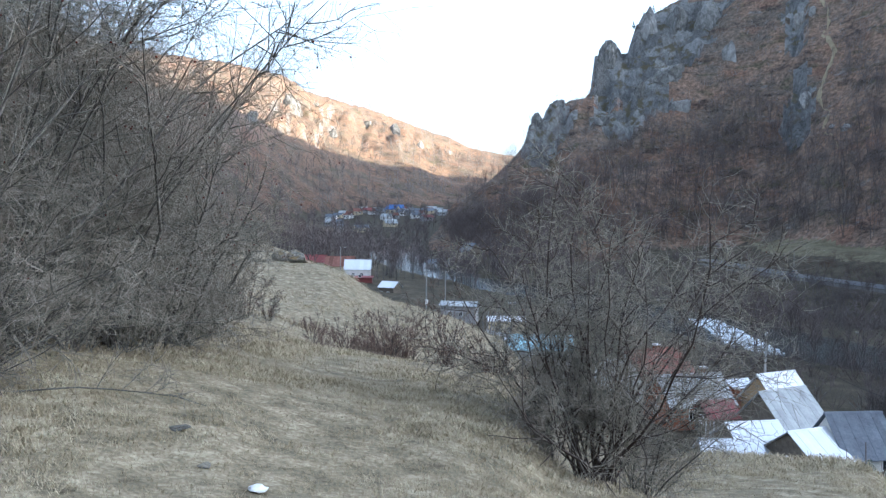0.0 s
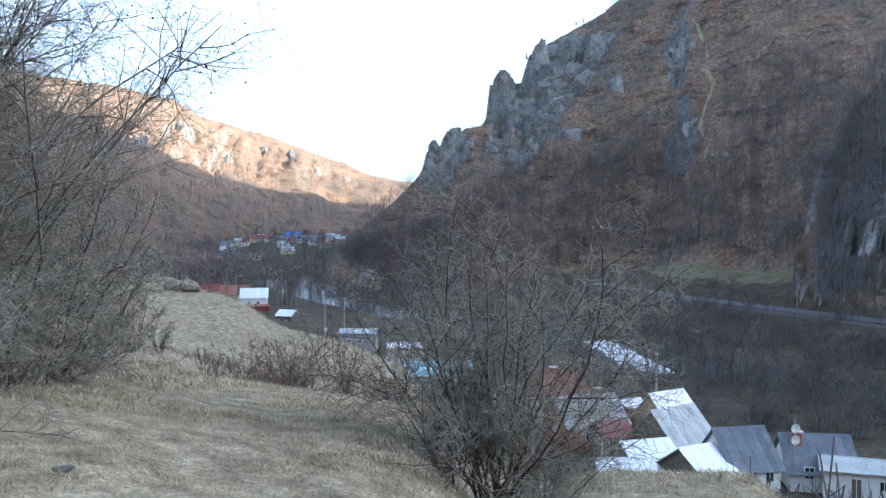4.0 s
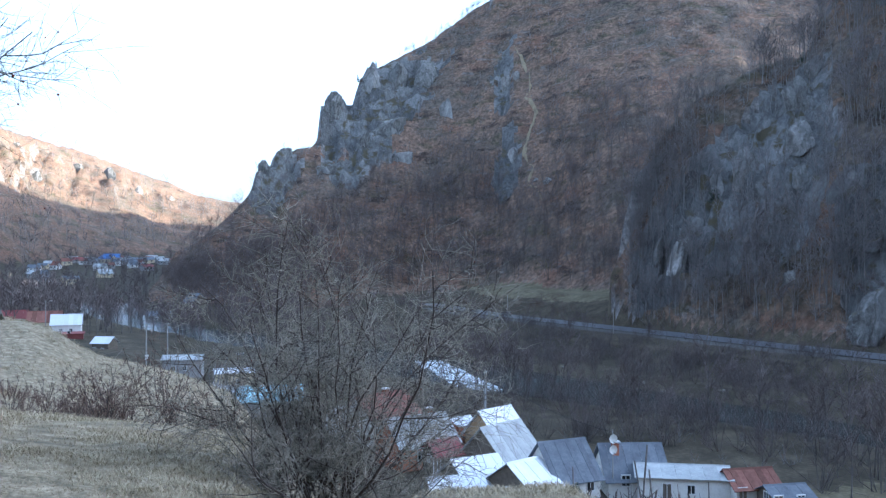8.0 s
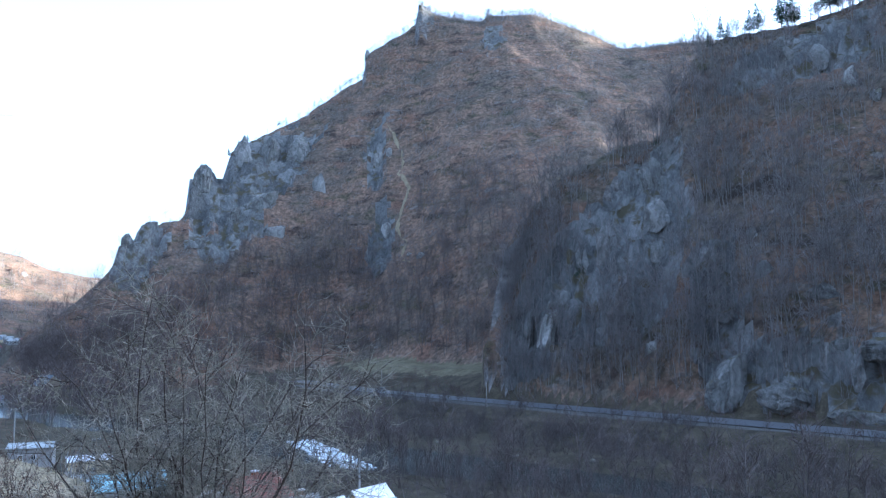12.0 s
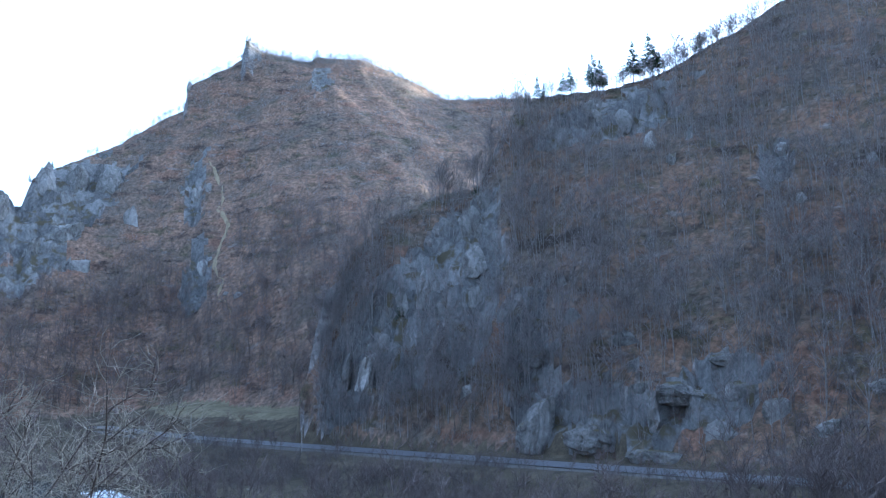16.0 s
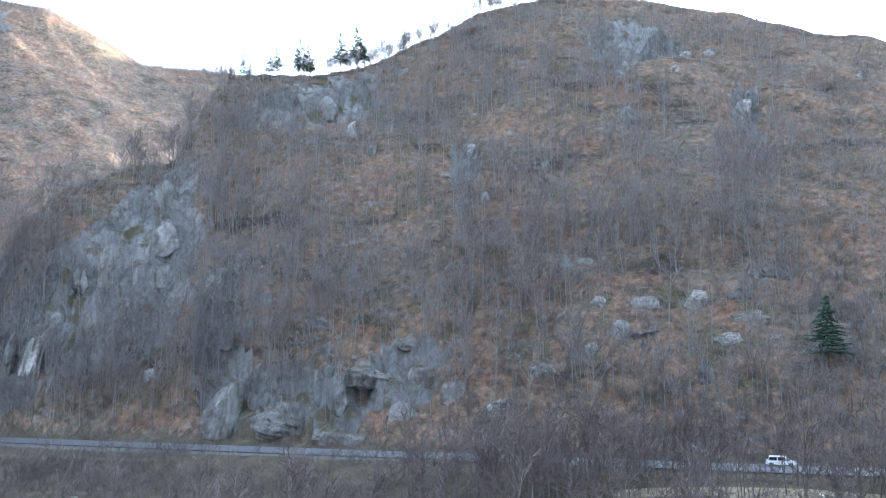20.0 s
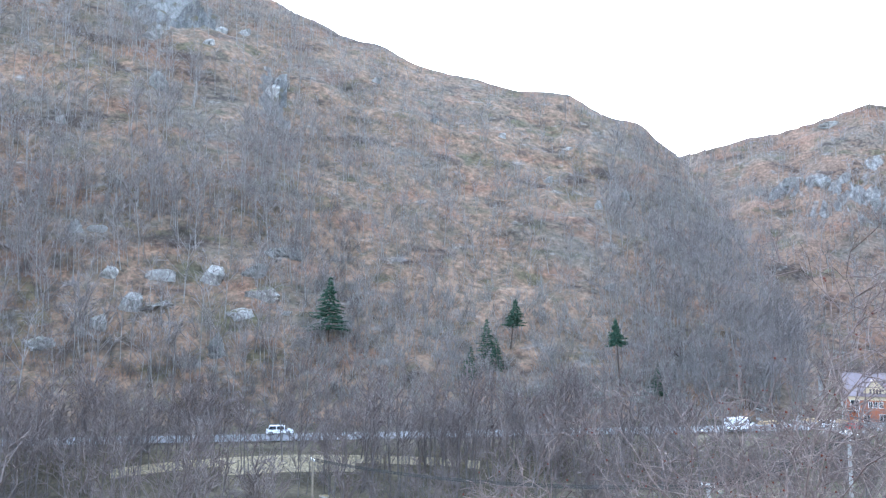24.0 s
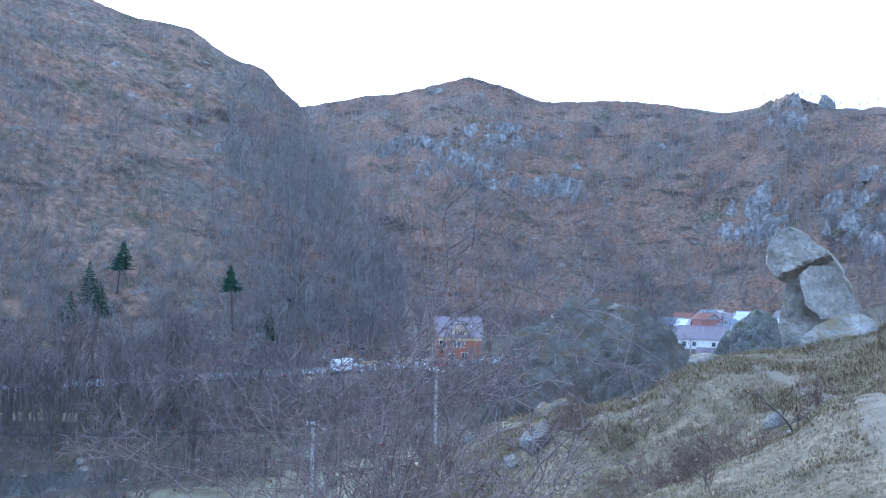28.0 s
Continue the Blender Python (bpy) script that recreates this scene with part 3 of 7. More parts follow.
def boulder_material(name, dark, mid, pale, moss):
    """Weathered rock: broad stains, lichen flecks, moss on the upper sides, deep pitted relief."""
    m = material(name, [dark, mid, pale], scale=0.8, bump=0.0, rough=0.95)
    n, l = m.node_tree.nodes, m.node_tree.links
    p = n["Principled BSDF"]
    base = p.inputs["Base Color"].links[0].from_socket
    geo = n.new("ShaderNodeNewGeometry")
    sep = n.new("ShaderNodeSeparateXYZ")
    l.new(geo.outputs["Normal"], sep.inputs[0])
    patch = n.new("ShaderNodeTexNoise")
    patch.inputs["Scale"].default_value = 1.1
    patch.inputs["Detail"].default_value = 9
    patch.inputs["Roughness"].default_value = 0.7
    l.new(geo.outputs["Position"], patch.inputs["Vector"])
    ad = n.new("ShaderNodeMath")
    ad.operation = "MULTIPLY_ADD"
    l.new(sep.outputs["Z"], ad.inputs[0])
    ad.inputs[1].default_value = 0.22
    l.new(patch.outputs["Fac"], ad.inputs[2])
    mr = n.new("ShaderNodeMapRange")
    mr.inputs["From Min"].default_value = 0.60
    mr.inputs["From Max"].default_value = 0.74
    l.new(ad.outputs[0], mr.inputs["Value"])
    mx = n.new("ShaderNodeMix")
    mx.data_type = "RGBA"
    l.new(mr.outputs["Result"], mx.inputs[0])
    l.new(base, mx.inputs[6])
    mx.inputs[7].default_value = (*moss, 1)
    l.new(mx.outputs[2], p.inputs["Base Color"])
    height = None
    for sc, dist in ((2.2, 0.12), (7.0, 0.045), (22.0, 0.015)):
        no = n.new("ShaderNodeTexNoise")
        no.inputs["Scale"].default_value = sc
        no.inputs["Detail"].default_value = 7
        no.inputs["Roughness"].default_value = 0.65
        l.new(geo.outputs["Position"], no.inputs["Vector"])
        bp = n.new("ShaderNodeBump")
        bp.inputs["Strength"].default_value = 1.0
        bp.inputs["Distance"].default_value = dist
        l.new(no.outputs["Fac"], bp.inputs["Height"])
        if height:
            l.new(height, bp.inputs["Normal"])
        height = bp.outputs["Normal"]
    l.new(height, p.inputs["Normal"])
    return m


MAT_MOSSY = boulder_material("mossy_boulder", (0.085, 0.08, 0.07), (0.19, 0.182, 0.16), (0.36, 0.35, 0.315), (0.15, 0.115, 0.06))
MAT_DARK_ROCK = boulder_material("dark_boulder", (0.055, 0.054, 0.05), (0.11, 0.108, 0.098), (0.19, 0.185, 0.165), (0.06, 0.062, 0.032))
MAT_GREAT = boulder_material("great_boulder_rock", (0.05, 0.046, 0.04), (0.095, 0.089, 0.077), (0.17, 0.163, 0.145), (0.085, 0.068, 0.042))
MAT_STONE = boulder_material("lichened_stone", (0.10, 0.093, 0.08), (0.235, 0.222, 0.192), (0.42, 0.40, 0.35), (0.17, 0.14, 0.08))
def crag_material(name, dark, mid, pale, moss, size=0.28, relief=1.0):
    """Limestone crag: upright plates of differing lightness, dark cracks, moss and dead grass on the ledges."""
    m = bpy.data.materials.new(name)
    m.use_nodes = True
    n, l = m.node_tree.nodes, m.node_tree.links
    p = n["Principled BSDF"]
    p.inputs["Roughness"].default_value = 0.95
    p.inputs["Specular IOR Level"].default_value = 0.2
    geo = n.new("ShaderNodeNewGeometry")
    warp = n.new("ShaderNodeTexNoise")
    warp.inputs["Scale"].default_value = 0.25
    warp.inputs["Detail"].default_value = 5
    l.new(geo.outputs["Position"], warp.inputs["Vector"])
    push = n.new("ShaderNodeVectorMath")
    push.operation = "MULTIPLY_ADD"
    l.new(warp.outputs["Color"], push.inputs[0])
    push.inputs[1].default_value = (5, 5, 5)
    l.new(geo.outputs["Position"], push.inputs[2])
    mp = n.new("ShaderNodeMapping")
    mp.inputs["Rotation"].default_value = (0.2, 0.25, 0)
    mp.inputs["Scale"].default_value = (1, 1, 0.28)
    l.new(push.outputs["Vector"], mp.inputs["Vector"])
    cell = n.new("ShaderNodeTexVoronoi")
    cell.inputs["Scale"].default_value = size
    l.new(mp.outputs["Vector"], cell.inputs["Vector"])
    edge = n.new("ShaderNodeTexVoronoi")
    edge.feature = "DISTANCE_TO_EDGE"
    edge.inputs["Scale"].default_value = size
    l.new(mp.outputs["Vector"], edge.inputs["Vector"])
    fine = n.new("ShaderNodeTexNoise")
    fine.inputs["Scale"].default_value = 0.9
    fine.inputs["Detail"].default_value = 10
    fine.inputs["Roughness"].default_value = 0.75
    l.new(mp.outputs["Vector"], fine.inputs["Vector"])
    sep = n.new("ShaderNodeSeparateColor")
    l.new(cell.outputs["Color"], sep.inputs[0])
    lit = n.new("ShaderNodeMath")
    lit.operation = "MULTIPLY_ADD"
    l.new(sep.outputs[0], lit.inputs[0])
    lit.inputs[1].default_value = 0.2
    l.new(fine.outputs["Fac"], lit.inputs[2])
    ramp = n.new("ShaderNodeValToRGB")
    e = ramp.color_ramp.elements
    e.new(0.5)
    for i, (pos, c) in enumerate(((0.40, dark), (0.58, mid), (0.80, pale))):
        e[i].position, e[i].color = pos, (*c, 1)
    l.new(lit.outputs[0], ramp.inputs["Fac"])
    crack = n.new("ShaderNodeMapRange")
    crack.inputs["From Max"].default_value = 0.09
    crack.inputs["To Min"].default_value = 0.6
    l.new(edge.outputs["Distance"], crack.inputs["Value"])
    dk = n.new("ShaderNodeMix")
    dk.data_type = "RGBA"
    l.new(crack.outputs["Result"], dk.inputs[0])
    dk.inputs[6].default_value = (0.03, 0.028, 0.025, 1)
    l.new(ramp.outputs["Color"], dk.inputs[7])
    up = n.new("ShaderNodeSeparateXYZ")
    l.new(geo.outputs["Normal"], up.inputs[0])
    ml = n.new("ShaderNodeMath")
    ml.operation = "MULTIPLY_ADD"
    l.new(up.outputs["Z"], ml.inputs[0])
    ml.inputs[1].default_value = 0.45
    l.new(warp.outputs["Fac"], ml.inputs[2])
    mr = n.new("ShaderNodeMapRange")
    mr.inputs["From Min"].default_value = 0.85
    mr.inputs["From Max"].default_value = 0.97
    l.new(ml.outputs[0], mr.inputs["Value"])
    mx = n.new("ShaderNodeMix")
    mx.data_type = "RGBA"
    l.new(mr.outputs["Result"], mx.inputs[0])
    l.new(dk.outputs[2], mx.inputs[6])
    mx.inputs[7].default_value = (*moss, 1)
    l.new(mx.outputs[2], p.inputs["Base Color"])
    b1 = n.new("ShaderNodeBump")
    b1.inputs["Strength"].default_value = 0.9
    b1.inputs["Distance"].default_value = 1.2 * relief
    l.new(edge.outputs["Distance"], b1.inputs["Height"])
    b2 = n.new("ShaderNodeBump")
    b2.inputs["Strength"].default_value = 0.9
    b2.inputs["Distance"].default_value = 0.55 * relief
    l.new(fine.outputs["Fac"], b2.inputs["Height"])
    l.new(b1.outputs["Normal"], b2.inputs["Normal"])
    l.new(b2.outputs["Normal"], p.inputs["Normal"])
    return m


MAT_CRAG = crag_material("bare_crag", (0.05, 0.049, 0.046), (0.12, 0.118, 0.112), (0.225, 0.22, 0.208), (0.075, 0.064, 0.038), 0.09)
MAT_GREY_ROCK = crag_material("grey_limestone", (0.07, 0.068, 0.062), (0.165, 0.162, 0.152), (0.29, 0.285, 0.268), (0.095, 0.082, 0.045), 0.16)
MAT_PALE_ROCK = crag_material("pale_limestone", (0.09, 0.087, 0.08), (0.22, 0.214, 0.198), (0.40, 0.39, 0.365), (0.10, 0.088, 0.05), 0.2)
MAT_SCREE = material("pale_scree", [(0.15, 0.12, 0.075), (0.23, 0.19, 0.12), (0.31, 0.265, 0.18)], scale=0.5, bump=0.6, bump_scale=2)
MAT_ALDER = material("dark_alder_twigs", [(0.08, 0.066, 0.062), (0.132, 0.11, 0.102), (0.19, 0.163, 0.152)], scale=0.2, bump=0)
MAT_ALDER_TRUNK = material("dark_alder_bark", [(0.06, 0.054, 0.05), (0.11, 0.10, 0.093), (0.19, 0.175, 0.165)], scale=1.0, bump=0)


# ---- building tools
def link_mesh(name, verts, faces, mats, parent=None, face_mats=None, smooth_faces=True):
    me = mesh_data(name, verts, faces, mats, face_mats, smooth_faces)
    ob = new(name, me)
    if parent:
        ob.parent = parent
    return ob


def mesh_data(name, verts, faces, mats, face_mats=None, smooth_faces=True):
    me = bpy.data.meshes.new(name)
    verts = np.asarray(verts, np.float32)
    faces = np.asarray(faces, np.int32)
    nf, k = faces.shape
    me.vertices.add(len(verts))
    me.vertices.foreach_set("co", verts.ravel())
    me.loops.add(nf * k)
    me.loops.foreach_set("vertex_index", faces.ravel())
    me.polygons.add(nf)
    me.polygons.foreach_set("loop_start", np.arange(0, nf * k, k, dtype=np.int32))
    if face_mats is not None:
        me.polygons.foreach_set("material_index", np.asarray(face_mats, np.int32))
    me.polygons.foreach_set("use_smooth", np.full(nf, smooth_faces))
    for m in mats:
        me.materials.append(m)
    me.update(calc_edges=True)
    return me


def thing(name, x, y, z, turn=0.0, label="", category="", group="", kind=""):
    ob = new(name)
    ob.empty_display_size = 0.2
    ob.matrix_basis = pose(x, y, z, 0, 0, turn)
    return tagged(ob, label, category, group, kind)


def part(name, bm, mat, parent, label="", smooth_faces=False):
    """One bmesh as one mesh object under a thing or a part."""
    me = bpy.data.meshes.new(name)
    bmesh.ops.recalc_face_normals(bm, faces=bm.faces)
    bm.to_mesh(me)
    bm.free()
    me.materials.append(mat)
    if smooth_faces:
        me.polygons.foreach_set("use_smooth", np.full(len(me.polygons), True))
    ob = new(name, me)
    ob.parent = parent
    if label:
        ob["label"] = label
    return ob


def solid(*boxes):
    """A bmesh of boxes, each (x0, x1, y0, y1, z0, z1), or of prisms, each a list of two equal rings of points."""
    bm = bmesh.new()
    for b in boxes:
        if not isinstance(b, list):
            x0, x1, y0, y1, z0, z1 = b
            b = [[(x0, y0, z0), (x1, y0, z0), (x1, y1, z0), (x0, y1, z0)], [(x0, y0, z1), (x1, y0, z1), (x1, y1, z1), (x0, y1, z1)]]
        r0, r1 = [bm.verts.new(p) for p in b[0]], [bm.verts.new(p) for p in b[1]]
        n = len(r0)
        bm.faces.new(r0[::-1])
        bm.faces.new(r1)
        for i in range(n):
            bm.faces.new((r0[i], r0[(i + 1) % n], r1[(i + 1) % n], r1[i]))
    return bm


def post(x, y, z0, z1, r0, r1=None, n=8):
    """A round post as a prism."""
    r1 = r0 if r1 is None else r1
    ring = [(math.cos(2 * math.pi * i / n), math.sin(2 * math.pi * i / n)) for i in range(n)]
    return [[(x + r0 * c, y + r0 * s, z0) for c, s in ring], [(x + r1 * c, y + r1 * s, z1) for c, s in ring]]


def tubes(branches, sides=3):
    """Tapered tubes along polylines: (points, radii, material index). Quads only."""
    V, F, M, base = [], [], [], 0
    ang = np.arange(sides) * 2 * np.pi / sides
    ca, sa = np.cos(ang)[:, None], np.sin(ang)[:, None]
    for pts, rad, mi in branches:
        pts = np.asarray(pts, float)
        n = len(pts)
        d = np.gradient(pts, axis=0)
        d /= np.linalg.norm(d, axis=1)[:, None] + 1e-9
        ref = np.array((0.0, 0, 1)) if abs(d[0, 2]) < 0.9 else np.array((1.0, 0, 0))
        e1 = np.cross(d, ref)
        e1 /= np.linalg.norm(e1, axis=1)[:, None] + 1e-9
        e2 = np.cross(d, e1)
        rad = np.asarray(rad, float)
        ring = pts[:, None] + rad[:, None, None] * (e1[:, None] * ca[None] + e2[:, None] * sa[None])
        V.append(ring.reshape(-1, 3))
        i = np.arange(n - 1)[:, None] * sides + base
        j = np.arange(sides)[None]
        k = (j + 1) % sides
        F.append(np.stack([i + j, i + k, i + sides + k, i + sides + j], -1).reshape(-1, 4))
        M.append(np.full((n - 1) * sides, mi))
        base += n * sides
    return np.concatenate(V), np.concatenate(F), np.concatenate(M)


def wobbly(rng, start, way, length, n, bend=0.15, lift=0.0):
    """A branch's polyline: from start, along way, wandering."""
    way = np.asarray(way, float)
    way = way / np.linalg.norm(way)
    pts = [np.asarray(start, float)]
    for _ in range(n):
        way = way + rng.normal(0, bend, 3) + np.array((0, 0, lift))
        way /= np.linalg.norm(way)
        pts.append(pts[-1] + way * length / n)
    return np.array(pts)


def side_way(rng, along, spread):
    """A direction leaving the line along at an angle of about spread degrees."""
    along = np.asarray(along, float)
    along = along / np.linalg.norm(along)
    v = rng.normal(0, 1, 3)
    v -= along * v.dot(along)
    v /= np.linalg.norm(v) + 1e-9
    a = math.radians(spread * rng.uniform(0.7, 1.3))
    return along * math.cos(a) + v * math.sin(a)


def bare_tree(seed, limbs=14, twigs=3, trunk_r=0.011, spread=42, low=0.3, twig_r=0.0026, width=0.34, sub=0, segs=3):
    """A leafless tree one metre high: tapered trunk, limbs, twigs."""
    rng = np.random.RandomState(seed)
    ns = 6 if segs > 2 else 3
    trunk = wobbly(rng, (0, 0, -0.03), (rng.normal(0, 0.05), rng.normal(0, 0.05), 1), 1.0, ns, 0.05, 0.04)
    out = [(trunk, np.linspace(trunk_r, trunk_r * 0.15, ns + 1), 0)]
    for i in range(limbs):
        t = low + (0.97 - low) * (i + rng.uniform(0, 1)) / limbs
        k = min(ns - 1, int(t * ns))
        p = trunk[k] + (trunk[k + 1] - trunk[k]) * (t * ns - k)
        ln = width * (1.15 - t) * rng.uniform(0.7, 1.3) + 0.06
        az = rng.uniform(0, 2 * math.pi)
        a = math.radians(spread * rng.uniform(0.7, 1.35))
        limb = wobbly(rng, p, (math.cos(az) * math.sin(a), math.sin(az) * math.sin(a), math.cos(a)), ln, segs, 0.16, 0.05)
        out.append((limb, np.linspace(trunk_r * 0.42, twig_r, segs + 1), 1))
        for j in range(twigs):
            q = limb[1 + j % segs]
            tw = wobbly(rng, q, side_way(rng, limb[-1] - limb[0], 38), ln * rng.uniform(0.35, 0.7), 1, 0.1, 0.05)
            out.append((tw, (twig_r * 1.2, twig_r * 0.5), 1))
            for _ in range(sub):
                q2 = tw[0] + (tw[1] - tw[0]) * rng.uniform(0.3, 0.9)
                out.append((wobbly(rng, q2, side_way(rng, tw[1] - tw[0], 40), ln * rng.uniform(0.2, 0.4), 1), (twig_r * 0.9, twig_r * 0.4), 1))
    return out


def bare_shrub(seed, stems=14, twigs=5, r=0.012, twig_r=0.004):
    """A leafless many-stemmed shrub one metre high."""
    rng = np.random.RandomState(seed)
    out = []
    for _ in range(stems):
        az, a = rng.uniform(0, 2 * math.pi), math.radians(rng.uniform(5, 55))
        stem = wobbly(rng, (rng.normal(0, 0.06), rng.normal(0, 0.06), -0.05), (math.cos(az) * math.sin(a), math.sin(az) * math.sin(a), math.cos(a)), rng.uniform(0.6, 1.1), 2, 0.14, 0.03)
        out.append((stem, np.linspace(r, twig_r, 3), 0))
        for j in range(twigs):
            q = stem[1 + j % 2]
            out.append((wobbly(rng, q, side_way(rng, stem[-1] - stem[0], 42), rng.uniform(0.18, 0.42), 1), (twig_r, twig_r * 0.4), 1))
    return out


def conifer(seed, bare=0.12, width=0.2, rows=16, ragged=0.3):
    """A conifer one metre high: trunk and drooping tiers of needled boughs; ragged ones miss boughs."""
    rng = np.random.RandomState(seed)
    trunk = wobbly(rng, (0, 0, -0.03), (rng.normal(0, 0.04), rng.normal(0, 0.04), 1), 1.03, 4, 0.03, 0.05)
    out = [(trunk, (0.016, 0.012, 0.009, 0.005, 0.002), 0)]
    for i in range(rows):
        t = bare + (1 - bare) * i / rows
        n = int(12 - 5 * i / rows)
        for j in range(n):
            if rng.uniform() < ragged:
                continue
            az = 2 * math.pi * (j + rng.uniform(0, 0.8)) / n
            ln = width * (1.06 - ((t - bare) / (1 - bare)) ** (1.0 if ragged < 0.4 else 2.2)) * rng.uniform(0.5, 1.3)
            w = np.array((math.cos(az), math.sin(az), 0.0))
            k = min(3, int(t * 4))
            p0 = trunk[k] + (trunk[k + 1] - trunk[k]) * (t * 4 - k)
            rise = rng.uniform(-0.05, 0.02) if ragged < 0.4 else rng.uniform(-0.02, 0.06)
            p1, p2 = p0 + w * ln * 0.55 + (0, 0, rise * 0.4), p0 + w * ln + (0, 0, rise)
            out.append(((p0, p1, p2), (0.003, 0.009, 0.001), 1))
            for q in range(5):
                s = -1 if q % 2 else 1
                side = np.array((-w[1], w[0], 0)) * s
                f = rng.uniform(0.3, 0.95)
                base = p0 + (p2 - p0) * f
                out.append(((base, base + w * ln * 0.18 + side * ln * rng.uniform(0.15, 0.36) + (0, 0, rng.uniform(-0.03, 0.012))), (0.009, 0.001), 1))
    return out


def scatter(name, templates, places, mats, label, category, seed=1, sides=3):
    """Many plants as one mesh: places are rows of x, y, z, size."""
    rng = np.random.RandomState(seed)
    V, F, M, base = [], [], [], 0
    pick = rng.randint(0, len(templates), len(places))
    for k, tpl in enumerate(templates):
        v, f, m = tpl
        sel = places[pick == k]
        if not len(sel):
            continue
        a = rng.uniform(0, 2 * np.pi, len(sel))
        c, s = np.cos(a)[:, None], np.sin(a)[:, None]
        size, wide = sel[:, 3:4], sel[:, 3:4] * rng.uniform(0.8, 1.25, (len(sel), 1))
        x = (v[None, :, 0] * c - v[None, :, 1] * s) * wide + sel[:, 0:1]
        y = (v[None, :, 0] * s + v[None, :, 1] * c) * wide + sel[:, 1:2]
        z = v[None, :, 2] * size + sel[:, 2:3]
        V.append(np.stack([x, y, z], -1).reshape(-1, 3))
        off = base + np.arange(len(sel)) * len(v)
        F.append((f[None] + off[:, None, None]).reshape(-1, 4))
        M.append(np.tile(m, len(sel)))
        base += len(sel) * len(v)
    ob = link_mesh(name, np.concatenate(V), np.concatenate(F), mats, face_mats=np.concatenate(M))
    return tagged(ob, label, category, kind="stuff")


def on_slope(m, b, s):
    """Plan places on a mountain's slope: bearing and the share of the way from foot to crest."""
    rf, rc = m["foot"](b), m["crest"](b)
    r = rf + (rc - rf) * s
    return r * np.sin(np.radians(b)), r * np.cos(np.radians(b))


def planted(x, y, size, sink=0.15):
    z, w = ground(x, y)
    return np.stack([x, y, z - sink, size], -1)


def rock_data(seed, cuts=9, detail=3, rough=0.12, stretch=(1, 1, 1), mat=None, strata=0.0, depth=(0.5, 0.85)):
    """A boulder of about one metre radius, cut by random planes and roughened."""
    rng = np.random.RandomState(seed)
    bm = bmesh.new()
    bmesh.ops.create_icosphere(bm, subdivisions=detail, radius=1.0)
    P = np.array([v.co[:] for v in bm.verts])
    for _ in range(cuts):
        nrm = rng.normal(0, 1, 3)
        nrm /= np.linalg.norm(nrm)
        d = rng.uniform(*depth)
        over = P @ nrm - d
        P = P - np.clip(over, 0, None)[:, None] * nrm * 0.92
    for i, v in enumerate(bm.verts):
        p = Vector(P[i])
        n1 = noise.fractal(p * 2.2 + Vector((seed * 3.1, 0, 0)), 1.0, 2.0, 4)
        n2 = noise.fractal(p * 7.0 + Vector((0, seed * 1.7, 0)), 1.0, 2.0, 3)
        crack = abs(noise.noise(p * 2.6 + Vector((0, 0, seed * 2.3))))
        p = p * (1 + rough * n1 + rough * 0.4 * n2 - max(0.0, 0.09 - crack) * rough * 6)
        if strata:
            q = (p.z * 0.8 - p.x * 0.6) * 4.5 + 0.8 * noise.noise(p * 1.7)
            f = q - math.floor(q)
            p = p * (1 + strata * (min(1.0, f * 1.3) - 0.5))
        v.co = (p.x * stretch[0], p.y * stretch[1], p.z * stretch[2])
    me = bpy.data.meshes.new("rock")
    bmesh.ops.recalc_face_normals(bm, faces=bm.faces)
    bm.to_mesh(me)
    bm.free()
    me.materials.append(mat or MAT_STONE)
    return me


# ---- the ground: one sheet from underfoot to the horizon
bearings = np.concatenate([np.arange(-36, 152, 0.27), np.arange(152, 324, 2.0)])
radii = np.concatenate([np.array([0.004, 0.3, 0.8, 1.5, 2.2]), 3 * 1.032 ** np.arange(0, 113)])
radii = np.concatenate([radii[radii < 104], np.arange(104, 360, 2.0), np.arange(360, 640, 3.0), 640 * 1.014 ** np.arange(0, 72), [1900, 2400, 3400]])
BB, RR = np.meshgrid(np.radians(bearings), radii)
GX, GY = RR * np.sin(BB) - 0.3, RR * np.cos(BB) - 0.5
GZ, GW = ground(GX, GY)
nb, nr = len(bearings), len(radii)
idx = np.arange(nr * nb).reshape(nr, nb)
a, b_ = idx[:-1], idx[1:]
quads = np.stack([a, b_, np.roll(b_, -1, 1), np.roll(a, -1, 1)], -1).reshape(-1, 4)
fw = GW[:-1].ravel()
fz, fr = GZ[:-1].ravel(), RR[:-1].ravel()
fl = floor_height(GX, GY)[:-1].ravel()
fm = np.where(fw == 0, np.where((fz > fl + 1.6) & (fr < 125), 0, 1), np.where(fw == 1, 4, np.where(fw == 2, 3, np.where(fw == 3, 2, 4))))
gu, gv = along_across(GX[:-1].ravel(), GY[:-1].ravel())
beyond = gv - road_middle(gu)
fm = np.where((fw == 0) & (np.abs(gu + 20) < 75) & (gv > 62) & (gv < 84), 5, fm)
fb = np.degrees(BB[:-1].ravel())
bank_edge = 21 + 5 * fbm(GX[:-1].ravel() / 14, GY[:-1].ravel() / 14, 3, 23)
fm = np.where((fw == 0) & (gu > 128) & (fb < 31) & (gu < 330) & (beyond > bank_edge) & (beyond < 90), 5, fm)
# Right-hand ground takes the darkened turf colour, with a ragged edge.
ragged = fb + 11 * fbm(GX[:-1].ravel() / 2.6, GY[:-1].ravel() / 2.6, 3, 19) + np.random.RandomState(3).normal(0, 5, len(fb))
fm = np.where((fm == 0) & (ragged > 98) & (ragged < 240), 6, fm)
